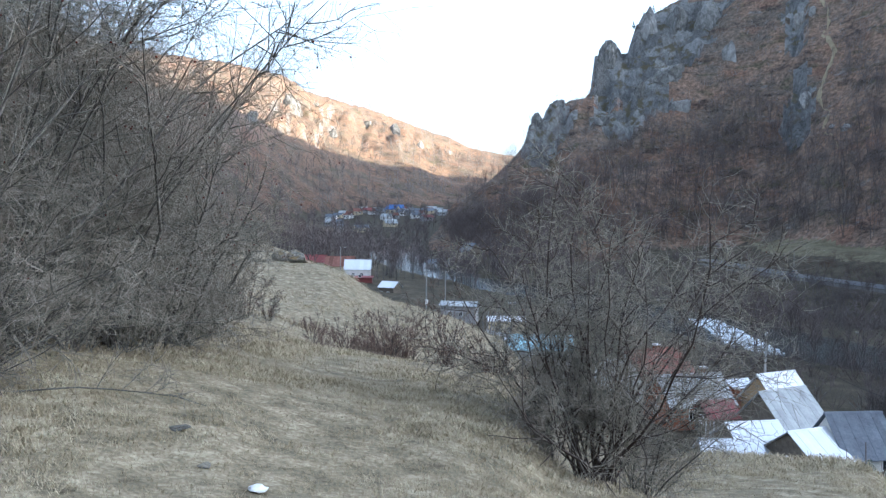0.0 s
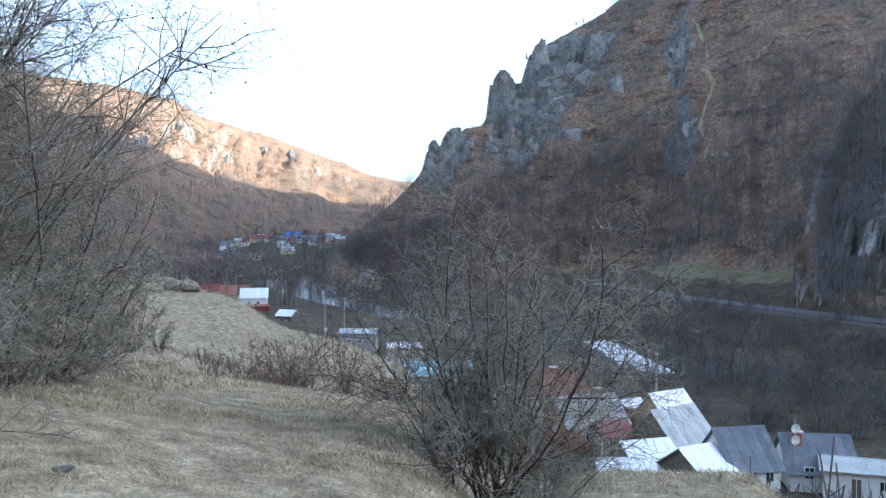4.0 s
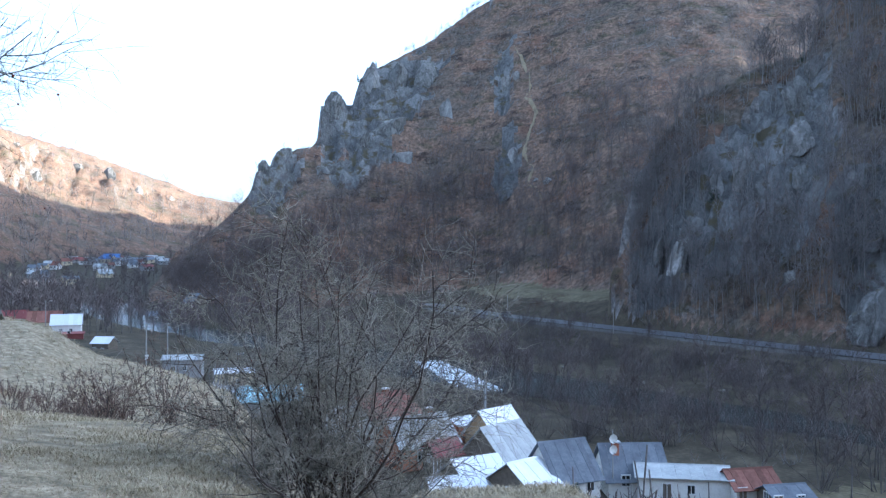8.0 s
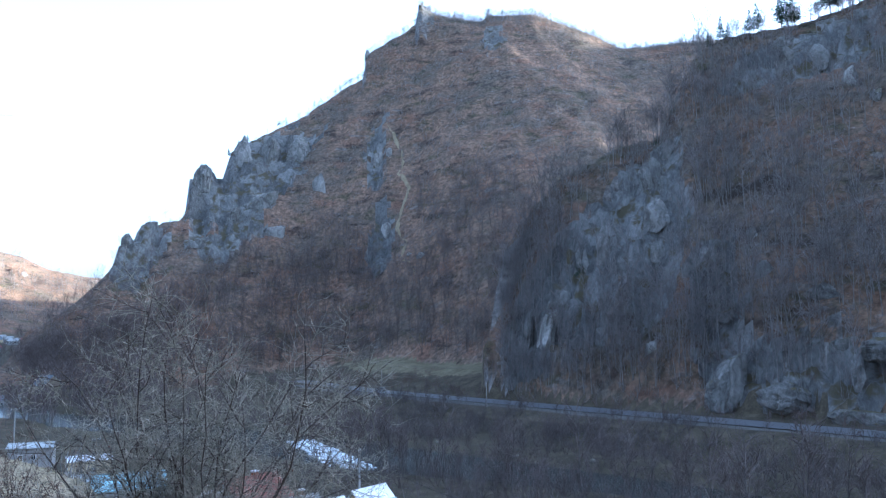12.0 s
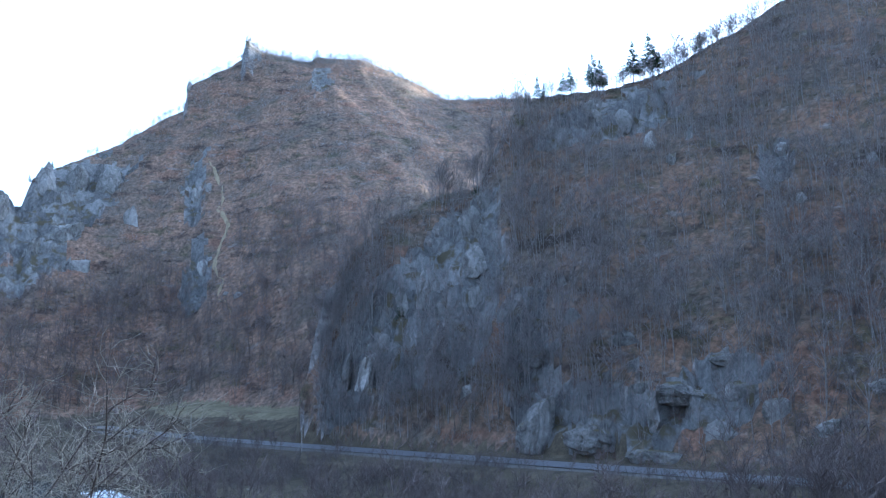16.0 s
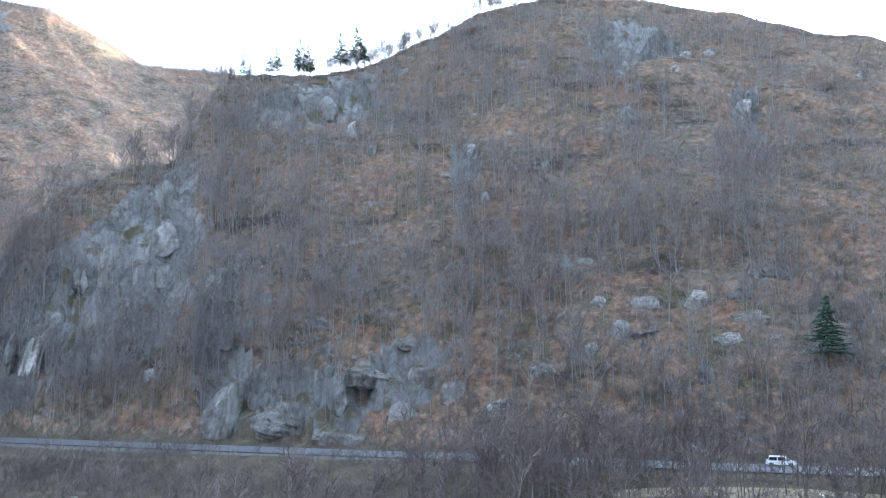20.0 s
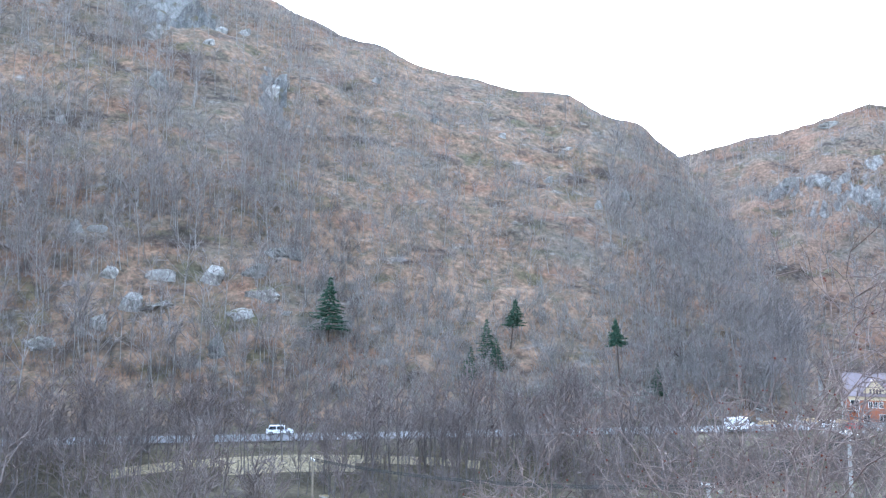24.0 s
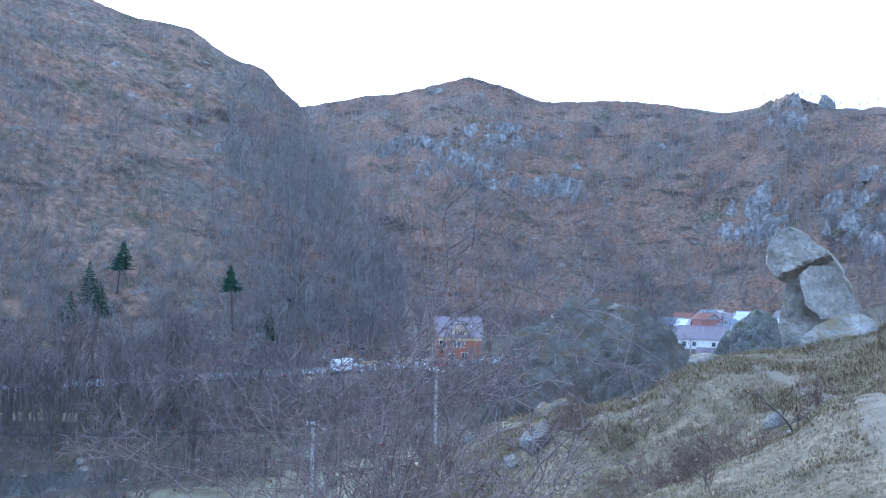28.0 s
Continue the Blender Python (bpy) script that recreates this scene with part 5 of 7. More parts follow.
# village beyond the boulders
VIL = "houses of the village beyond the boulders"
house("guest_house", 136.0, 238, 44, 13, 9, 5.8, 3.2, MAT_PLASTER, MAT_BROWN, "large white house with a brown roof and timber gable",
      tuple(("back", x_, 1.1, 1.3, z_) for x_ in (-5, -2.5, 2.5, 5) for z_ in (1.0, 3.8)), sheets=8, z=1.5, group=VIL)
house("house", 136.6, 214, 60, 7, 6, 3.0, 2.8, MAT_CREAM, MAT_BROWN, "small cream house with a grey-brown roof", W1, sheets=6, z=0.5, group=VIL)
rng = np.random.RandomState(12)
for k in range(20):
    b_, d_ = rng.uniform(133.5, 142), rng.uniform(262, 345)
    rm = (MAT_TIN_OLD, MAT_TILE, MAT_ETERNIT, MAT_BROWN, MAT_BROWN, MAT_ETERNIT)[rng.randint(6)]
    wm = (MAT_PLASTER, MAT_CREAM, MAT_CONCRETE, MAT_CONCRETE)[rng.randint(4)]
    house("house", b_, d_, rng.uniform(20, 110), rng.uniform(7, 11), rng.uniform(6, 8), rng.uniform(2.8, 4.5), rng.uniform(1.8, 3.0), wm, rm, "village house with plastered walls and a pitched roof", W1[:2] + (("back", -1.5, 1, 1.2, 1),), sheets=3, group=VIL)

# the far village up the valley
FAR_V = "houses of the far village up the valley"
rng = np.random.RandomState(31)
for k in range(46):
    b_ = rng.uniform(-8.0, 1.4) if k > 14 else rng.uniform(-5.5, 1.4)
    d_ = rng.uniform(560, 780) if k > 14 else rng.uniform(740, 800)
    rm = (MAT_TIN_OLD, MAT_TILE, MAT_ETERNIT, MAT_TIN_OLD, MAT_ETERNIT, MAT_RED)[rng.randint(6)]
    if k in (3, 8):
        rm = MAT_BLUE
    wm = (MAT_PLASTER, MAT_CREAM, MAT_CONCRETE, MAT_CONCRETE)[rng.randint(4)]
    house("house", b_ if k not in (3, 8) else -3.6 + k * 0.05, d_, rng.uniform(50, 130), *((13, 8, 4, 3) if k in (3, 8) else (rng.uniform(6, 9.5), rng.uniform(5, 7), rng.uniform(2.4, 3.6), rng.uniform(1.6, 2.6))), wm, rm,
          "far small house with pale walls" if rm not in (MAT_BLUE, MAT_RED) else "far house with a bright coloured roof", (("front", -1.6, 1.2, 1.4, 1.2), ("front", 1.6, 1.2, 1.4, 1.2), ("back", 0, 1.2, 1.4, 1.2)), sheets=2, group=FAR_V)


def utility_pole(b, d, height, label, arms=1, lamp=False, box=False, r=0.14, z=None, turn=0.0, mat=None):
    x, y = at_bearing(b, d)
    zz = ground_z(x, y) if z is None else z
    p = thing("utility_pole", x, y, zz, turn, label, "pole", "poles carrying the cables")
    part("shaft", solid(post(0, 0, -0.5, height, r, r * 0.7)), mat or MAT_POLE, p)
    for i in range(arms):
        arm = part("crossarm", solid((-0.75, 0.75, -0.05, 0.05, height - 0.4 - 0.6 * i, height - 0.3 - 0.6 * i)), MAT_METAL, p)
        for sx in (-0.65, -0.25, 0.25, 0.65):
            part("insulator", solid(post(sx, 0, height - 0.3 - 0.6 * i, height - 0.12 - 0.6 * i, 0.05, 0.035, 6)), MAT_PLASTER, arm)
    if lamp:
        part("lamp_arm", solid((0, 1.0, -0.035, 0.035, height - 0.1, height - 0.03)), MAT_METAL, p)
        part("lamp_head", solid((0.9, 1.5, -0.1, 0.1, height - 0.16, height - 0.02)), MAT_PLASTER, p)
    if box:
        part("meter_box", solid((-0.35, 0.35, -0.45, -0.14, height * 0.22, height * 0.22 + 0.9)), MAT_PLASTER, p)
    return Vector((x, y, zz + height - 0.25))


tops = [utility_pole(21.35, 96, 9.5, "round concrete pole behind the barn", 1, turn=60),
        utility_pole(-1.1, 172, 9.3, "concrete pole with a transformer bracket and white box", 2, box=True, turn=10),
        utility_pole(0.2, 176, 9.0, "plain round concrete pole", 1, turn=10),
        utility_pole(4.8, 138, 7.5, "wooden pole beside the turquoise roof", 1, turn=30, mat=MAT_PLANK),
        utility_pole(29.9, 79, 6.4, "thin pole with two dishes", 0, r=0.07),
        utility_pole(-7.0, 238, 9.0, "street lamp pole by the white house", 0, lamp=True),
        utility_pole(118.3, 60, 8.0, "round concrete pole on the slope", 1, turn=20, z=7.8),
        utility_pole(110.0, 62, 9.6, "square concrete pole below the slope", 1, turn=20, r=0.17),
        utility_pole(123.3, 150, 8.5, "concrete pole beside the road", 0),
        utility_pole(130.6, 74, 9.5, "pole behind the great boulder", 0, z=9),
        utility_pole(135.2, 190, 8.0, "street lamp pole by the white houses", 0, lamp=True),
        utility_pole(30.0, 214, 6.0, "thin pole by the road", 0, r=0.09),
        utility_pole(22.9, 305, 5.0, "short post at the field's edge", 0, r=0.1)]
dx, dy = at_bearing(29.9, 78.8)
dz = ground_z(dx, dy)
for k, hh in enumerate((5.6, 4.6)):
    dish = thing("satellite_dish", dx - 0.1, dy - 0.2, dz + hh, 0, "pale round satellite dish fixed to a pole", "dish", "dishes on the pole")
    bm = bmesh.new()
    for ring_r, off in ((0.42, 0.0), (0.29, 0.08), (0.13, 0.13)):
        for i in range(14):
            bm.verts.new((ring_r * math.cos(i * math.tau / 14), off - 0.1, ring_r * math.sin(i * math.tau / 14)))
    bm.verts.ensure_lookup_table()
    for q in range(2):
        for i in range(14):
            bm.faces.new([bm.verts[q * 14 + i], bm.verts[q * 14 + (i + 1) % 14], bm.verts[q * 14 + 14 + (i + 1) % 14], bm.verts[q * 14 + 14 + i]])
    bm.faces.new([bm.verts[28 + i] for i in range(14)])
    part("reflector", bm, MAT_PLASTER, dish, smooth_faces=True)
    part("feed_arm", solid((-0.02, 0.02, -0.55, -0.05, -0.3, -0.26)), MAT_METAL, dish)


def cable(p, q, sag, r=0.022):
    n = 14
    pts = [p.lerp(q, i / n) - Vector((0, 0, sag * 4 * (i / n) * (1 - i / n))) for i in range(n + 1)]
    v, f, m = tubes([(np.array([tuple(a) for a in pts]), np.full(n + 1, r), 0)], 4)
    tagged(link_mesh("overhead_cable", v, f, [MAT_WIRE]), "thin black overhead cable between poles", "cable", "overhead cables")


meadow_pole = utility_pole(84, 86, 9, "slim pole in the meadow", 1, turn=20, mat=MAT_PLANK)
for off in (-0.65, -0.25, 0.25, 0.65):
    cable(tops[6] + Vector((off, 0, 0)), tops[7] + Vector((off, 0, 0)), 0.5)
    cable(tops[7] + Vector((off, 0, 0)), meadow_pole + Vector((off, 0, 0)), 0.9)
cable(tops[0], tops[3], 1.2)
cable(tops[0], tops[4], 0.8)
cable(tops[1], tops[2], 0.2)
cable(tops[2], tops[3], 0.6)


def vehicle(name, b, d, heading, L, W, H, mat, label, van=False, z=4.78):
    x, y = at_bearing(b, d)
    c = thing(name, x, y, z, 90 - heading, label, "van" if van else "car")
    h = W / 2
    low = [(-L / 2, 0.35), (L / 2, 0.35), (L / 2, 0.62), (L / 2 - 0.15, 0.8), (L * 0.28, 0.92), (-L / 2 + 0.05, 0.95)]
    if van:
        low = [(-L / 2, 0.4), (L / 2, 0.4), (L / 2, 0.95), (L * 0.36, 1.2), (L * 0.27, H), (-L / 2, H)]
        cab = [(L * 0.28, 1.25), (L * 0.35, 1.25), (L * 0.275, H - 0.15), (L * 0.2, H - 0.15)]
    else:
        cab = [(-L * 0.44, 0.93), (L * 0.26, 0.9), (L * 0.10, H), (-L * 0.36, H)]
    body = part("body", solid([[(px_, -h, pz) for px_, pz in low], [(px_, h, pz) for px_, pz in low]]), mat, c)
    if van:
        part("side_glass", solid([[(px_, -h - 0.012, pz) for px_, pz in cab], [(px_, h + 0.012, pz) for px_, pz in cab]]), MAT_GLASS, c)
    else:
        part("cabin_glass", solid([[(px_, -h * 0.88, pz) for px_, pz in cab], [(px_, h * 0.88, pz) for px_, pz in cab]]), MAT_GLASS, c)
        part("roof_panel", solid((-L * 0.37, L * 0.11, -h * 0.86, h * 0.86, H - 0.01, H + 0.05)), mat, c)
        for px_ in (-L * 0.41, -L * 0.12, L * 0.17):
            part("pillar", solid([[(px_ - 0.05, -h * 0.9, 0.92), (px_ + 0.05, -h * 0.9, 0.92), (px_ * 0.9 + 0.05, -h * 0.9, H), (px_ * 0.9 - 0.05, -h * 0.9, H)],
                                  [(px_ - 0.05, h * 0.9, 0.92), (px_ + 0.05, h * 0.9, 0.92), (px_ * 0.9 + 0.05, h * 0.9, H), (px_ * 0.9 - 0.05, h * 0.9, H)]]), mat, c)
    for px_ in (-L * 0.31, L * 0.31):
        for sy in (-1, 1):
            n = 12
            ring = [(px_ + 0.33 * math.cos(i * math.tau / n), 0.33 + 0.33 * math.sin(i * math.tau / n)) for i in range(n)]
            wheel = part("wheel", solid([[(a, sy * (h - 0.16), z_) for a, z_ in ring], [(a, sy * (h + 0.02), z_) for a, z_ in ring]]), MAT_TYRE, c)
            ring = [(px_ + 0.2 * math.cos(i * math.tau / n), 0.33 + 0.2 * math.sin(i * math.tau / n)) for i in range(n)]
            part("rim", solid([[(a, sy * (h + 0.0), z_) for a, z_ in ring], [(a, sy * (h + 0.03), z_) for a, z_ in ring]]), MAT_METAL, wheel)
    for sy in (-1, 1):
        part("headlight", solid((L / 2 - 0.1, L / 2 + 0.012, sy * h * 0.7 - 0.16, sy * h * 0.7 + 0.16, 0.6, 0.75)), MAT_FRAME, c)
        part("tail_light", solid((-L / 2 - 0.012, -L / 2 + 0.05, sy * h * 0.82 - 0.1, sy * h * 0.82 + 0.1, 0.65, 0.9)), MAT_RED, c)
    return c


vehicle("car", 81.8, 143.0, 173, 4.5, 1.8, 1.48, MAT_WHITE_CAR, "white estate car on the asphalt road")
vehicle("car", 22.8, 285, 353, 4.3, 1.8, 1.46, MAT_SILVER_CAR, "silver car on the bending road")
vehicle("van", 112.0, 156, 150, 5.4, 2.0, 2.3, MAT_WHITE_CAR, "white delivery van parked by the building site", van=True)
vehicle("car", 117.0, 168, 60, 4.2, 1.75, 1.45, MAT_WHITE_CAR, "white car parked by the unfinished house", z=4.6)
vehicle("car", 118.6, 166, 140, 4.1, 1.7, 1.42, MAT_RED_CAR, "red car parked by the unfinished house", z=4.6)


# ---- rocks: outcrops on the slopes, great boulders near the path
def cliff_data(seed, mat, detail=4, fissure=0.2):
    """A rock face: cut by planes, split by upright fissures and level ledges."""
    rng = np.random.RandomState(seed)
    bm = bmesh.new()
    bmesh.ops.create_icosphere(bm, subdivisions=detail, radius=1.0)
    P = np.array([v.co[:] for v in bm.verts])
    for k in range(15):
        a = rng.uniform(0, math.tau)
        up = rng.normal(0, 0.35) if k < 11 else rng.choice((1.0, 0.6, 2.5))
        nrm = np.array((math.cos(a), math.sin(a), up))
        nrm /= np.linalg.norm(nrm)
        over = P @ nrm - rng.uniform(0.4, 0.74)
        P = P - np.clip(over, 0, None)[:, None] * nrm * 0.95
    for i, v in enumerate(bm.verts):
        p = Vector(P[i])
        q = Vector((p.x * 3.6 + seed, p.y * 3.6, p.z * 1.1))
        n1 = abs(noise.fractal(q, 1.0, 2.0, 4))
        step = noise.fractal(Vector((seed * 0.7, p.x * 0.6, p.z * 4.2)), 1.0, 2.0, 3)
        n3 = noise.fractal(p * 9.0, 1.0, 2.0, 3)
        k = 1 - fissure * n1 * 1.3 + 0.10 * step + 0.05 * n3
        v.co = (p.x * k, p.y * k, p.z * (1 + 0.1 * n3))
    me = bpy.data.meshes.new("rock_face")
    bmesh.ops.recalc_face_normals(bm, faces=bm.faces)
    bm.to_mesh(me)
    bm.free()
    me.materials.append(mat)
    return me


PALE = [cliff_data(60 + s, MAT_PALE_ROCK) for s in range(5)]
GREY = [cliff_data(70 + s, MAT_GREY_ROCK) for s in range(7)]


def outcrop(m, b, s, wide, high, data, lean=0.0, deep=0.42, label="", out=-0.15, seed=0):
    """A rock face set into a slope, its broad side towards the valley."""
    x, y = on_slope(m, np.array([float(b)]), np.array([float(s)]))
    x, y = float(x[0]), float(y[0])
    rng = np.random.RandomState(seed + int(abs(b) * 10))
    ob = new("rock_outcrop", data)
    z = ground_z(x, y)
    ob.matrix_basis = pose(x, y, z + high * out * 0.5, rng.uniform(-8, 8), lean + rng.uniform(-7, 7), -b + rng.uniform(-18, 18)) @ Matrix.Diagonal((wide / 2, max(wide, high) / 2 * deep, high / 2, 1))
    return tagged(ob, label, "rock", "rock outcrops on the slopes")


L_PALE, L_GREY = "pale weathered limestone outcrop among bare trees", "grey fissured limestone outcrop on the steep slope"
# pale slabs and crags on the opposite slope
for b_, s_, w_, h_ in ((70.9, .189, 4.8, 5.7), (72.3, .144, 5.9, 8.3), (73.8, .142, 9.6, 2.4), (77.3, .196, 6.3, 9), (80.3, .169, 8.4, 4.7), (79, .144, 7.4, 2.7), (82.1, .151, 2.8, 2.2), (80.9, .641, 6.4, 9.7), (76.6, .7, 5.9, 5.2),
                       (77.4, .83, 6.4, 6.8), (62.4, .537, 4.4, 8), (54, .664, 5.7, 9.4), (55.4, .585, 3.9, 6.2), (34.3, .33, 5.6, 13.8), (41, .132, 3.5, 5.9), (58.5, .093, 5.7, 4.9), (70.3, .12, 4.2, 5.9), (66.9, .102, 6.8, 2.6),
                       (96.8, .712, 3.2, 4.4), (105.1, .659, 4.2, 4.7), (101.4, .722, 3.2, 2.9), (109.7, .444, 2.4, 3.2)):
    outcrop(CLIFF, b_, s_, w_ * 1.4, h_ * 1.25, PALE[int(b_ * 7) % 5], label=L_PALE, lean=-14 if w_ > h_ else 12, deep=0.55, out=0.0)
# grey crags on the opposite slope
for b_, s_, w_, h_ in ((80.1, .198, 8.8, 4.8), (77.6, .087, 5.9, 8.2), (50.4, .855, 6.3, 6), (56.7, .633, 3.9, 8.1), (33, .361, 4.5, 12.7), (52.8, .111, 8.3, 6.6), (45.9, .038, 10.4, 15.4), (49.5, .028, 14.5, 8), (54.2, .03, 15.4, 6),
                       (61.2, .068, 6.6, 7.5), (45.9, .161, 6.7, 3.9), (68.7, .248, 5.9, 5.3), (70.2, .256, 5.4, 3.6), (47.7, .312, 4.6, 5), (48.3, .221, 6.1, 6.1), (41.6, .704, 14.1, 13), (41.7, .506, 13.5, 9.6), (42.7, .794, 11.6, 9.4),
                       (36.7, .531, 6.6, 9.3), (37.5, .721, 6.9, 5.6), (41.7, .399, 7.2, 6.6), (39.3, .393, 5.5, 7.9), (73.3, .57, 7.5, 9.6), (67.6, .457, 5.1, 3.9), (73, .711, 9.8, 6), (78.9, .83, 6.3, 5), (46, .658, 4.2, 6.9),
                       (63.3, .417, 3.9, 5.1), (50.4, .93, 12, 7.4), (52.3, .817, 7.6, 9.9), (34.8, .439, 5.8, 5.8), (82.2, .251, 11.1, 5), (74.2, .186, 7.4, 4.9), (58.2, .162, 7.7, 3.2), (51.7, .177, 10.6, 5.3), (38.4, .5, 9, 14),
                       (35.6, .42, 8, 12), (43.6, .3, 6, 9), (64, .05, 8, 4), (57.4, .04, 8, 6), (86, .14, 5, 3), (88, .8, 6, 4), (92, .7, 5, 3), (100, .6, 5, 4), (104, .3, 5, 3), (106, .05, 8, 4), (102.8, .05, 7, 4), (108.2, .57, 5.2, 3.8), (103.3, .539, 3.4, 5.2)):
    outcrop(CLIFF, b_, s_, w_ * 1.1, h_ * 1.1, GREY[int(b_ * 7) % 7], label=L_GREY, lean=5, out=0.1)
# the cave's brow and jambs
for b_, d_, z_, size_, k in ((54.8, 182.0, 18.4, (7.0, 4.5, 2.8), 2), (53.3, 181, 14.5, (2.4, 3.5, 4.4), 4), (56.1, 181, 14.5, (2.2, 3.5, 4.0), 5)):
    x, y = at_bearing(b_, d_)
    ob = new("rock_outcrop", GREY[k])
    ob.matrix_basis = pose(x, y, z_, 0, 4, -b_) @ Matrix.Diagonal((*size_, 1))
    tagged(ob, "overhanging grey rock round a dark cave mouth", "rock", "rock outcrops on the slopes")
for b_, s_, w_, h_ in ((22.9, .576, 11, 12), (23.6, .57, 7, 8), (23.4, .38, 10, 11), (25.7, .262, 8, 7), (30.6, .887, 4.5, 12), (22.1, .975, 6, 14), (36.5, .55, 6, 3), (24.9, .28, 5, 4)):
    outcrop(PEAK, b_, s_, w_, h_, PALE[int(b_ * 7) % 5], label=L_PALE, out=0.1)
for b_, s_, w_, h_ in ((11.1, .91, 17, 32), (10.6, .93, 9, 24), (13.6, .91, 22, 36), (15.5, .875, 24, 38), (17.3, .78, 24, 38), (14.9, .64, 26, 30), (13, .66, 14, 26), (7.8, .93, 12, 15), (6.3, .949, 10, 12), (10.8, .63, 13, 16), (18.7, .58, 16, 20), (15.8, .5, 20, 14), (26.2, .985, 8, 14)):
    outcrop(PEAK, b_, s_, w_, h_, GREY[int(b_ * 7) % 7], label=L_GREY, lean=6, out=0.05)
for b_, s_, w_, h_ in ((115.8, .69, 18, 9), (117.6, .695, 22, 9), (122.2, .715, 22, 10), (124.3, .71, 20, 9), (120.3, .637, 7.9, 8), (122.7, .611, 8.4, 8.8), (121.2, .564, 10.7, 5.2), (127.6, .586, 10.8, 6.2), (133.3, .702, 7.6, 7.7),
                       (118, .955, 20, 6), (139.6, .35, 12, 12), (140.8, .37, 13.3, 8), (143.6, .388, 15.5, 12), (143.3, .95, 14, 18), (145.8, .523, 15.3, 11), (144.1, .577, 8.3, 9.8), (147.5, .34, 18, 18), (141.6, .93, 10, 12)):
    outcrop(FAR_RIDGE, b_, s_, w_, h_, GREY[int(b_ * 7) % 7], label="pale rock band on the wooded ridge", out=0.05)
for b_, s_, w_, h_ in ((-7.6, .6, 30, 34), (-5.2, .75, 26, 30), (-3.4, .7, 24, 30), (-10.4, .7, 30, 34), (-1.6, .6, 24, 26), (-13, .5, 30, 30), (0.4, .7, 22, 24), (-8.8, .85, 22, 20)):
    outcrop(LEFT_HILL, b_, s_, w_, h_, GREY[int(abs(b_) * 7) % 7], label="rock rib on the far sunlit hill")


def boulder(name, b, d, size, label, seed, detail=4, cuts=10, turn=0.0, tilt=(0, 0), sink=0.25, mat=None, rough=0.12, group="", z=None, strata=0.0, depth=(0.5, 0.85)):
    x, y = at_bearing(b, d)
    zz = ground_z(x, y) if z is None else z
    ob = new(name, rock_data(seed, cuts, detail, rough, mat=mat or MAT_MOSSY, strata=strata, depth=depth))
    ob.matrix_basis = pose(x, y, zz + size[2] * (1 - sink), tilt[0], tilt[1], turn - b) @ Matrix.Diagonal((*size, 1))
    return tagged(ob, label, "boulder", group)


boulder("great_boulder", 128.9, 59, (7.6, 5.6, 8.9), "huge rounded lichen-covered boulder with dry grass on top", 3, mat=MAT_GREAT, detail=6, cuts=14, sink=0.0, rough=0.07, z=3.0, tilt=(0, 6), strata=0.04, depth=(0.86, 0.98))
boulder("cap_stone", 130.1, 58.4, (0.8, 0.8, 0.36), "flat stone lying on the great boulder", 9, cuts=12, z=20.0)
boulder("dark_boulder", 139.4, 64, (2.3, 2.4, 3.0), "dark overgrown boulder behind the leaning rock", 14, detail=5, sink=0.35, mat=MAT_DARK_ROCK, z=15.0, depth=(0.7, 0.95))
boulder("dark_boulder", 138.0, 66, (1.5, 1.6, 2.2), "dark overgrown boulder behind the leaning rock", 15, detail=4, sink=0.35, mat=MAT_DARK_ROCK, z=15.0, depth=(0.7, 0.95))
boulder("dark_boulder", 136.3, 40, (1.0, 0.8, 0.7), "grey rounded stone behind the grassy mound", 16, detail=4, sink=0.35, mat=MAT_STONE)
fx, fy = at_bearing(143.55, 36)
fz_ = ground_z(fx, fy)
form = thing("leaning_rock", fx, fy, fz_ - 0.15, -143.55, "leaning grey rock formation like a hunched figure on the hill", "rock")
OUTLINE = [(-1.7, -0.4), (-1.72, 0.1), (-1.84, 0.56), (-1.68, 1.45), (-1.52, 2.3), (-2.0, 2.62), (-2.3, 3.1), (-2.18, 3.8), (-1.95, 4.32), (-1.4, 4.55), (-0.93, 4.35), (-0.42, 3.82), (0.15, 3.35), (0.52, 2.57),
           (0.88, 1.8), (1.15, 1.1), (1.3, 0.3), (1.3, -0.4)]
core = np.array((-0.75, 2.2))
rel = np.array(OUTLINE) - core
ang = np.unwrap(np.arctan2(rel[:, 1], rel[:, 0]))
order = np.argsort(ang)
ang, far = ang[order], np.hypot(rel[:, 0], rel[:, 1])[order]
bm = bmesh.new()
bmesh.ops.create_icosphere(bm, subdivisions=6, radius=1.0)
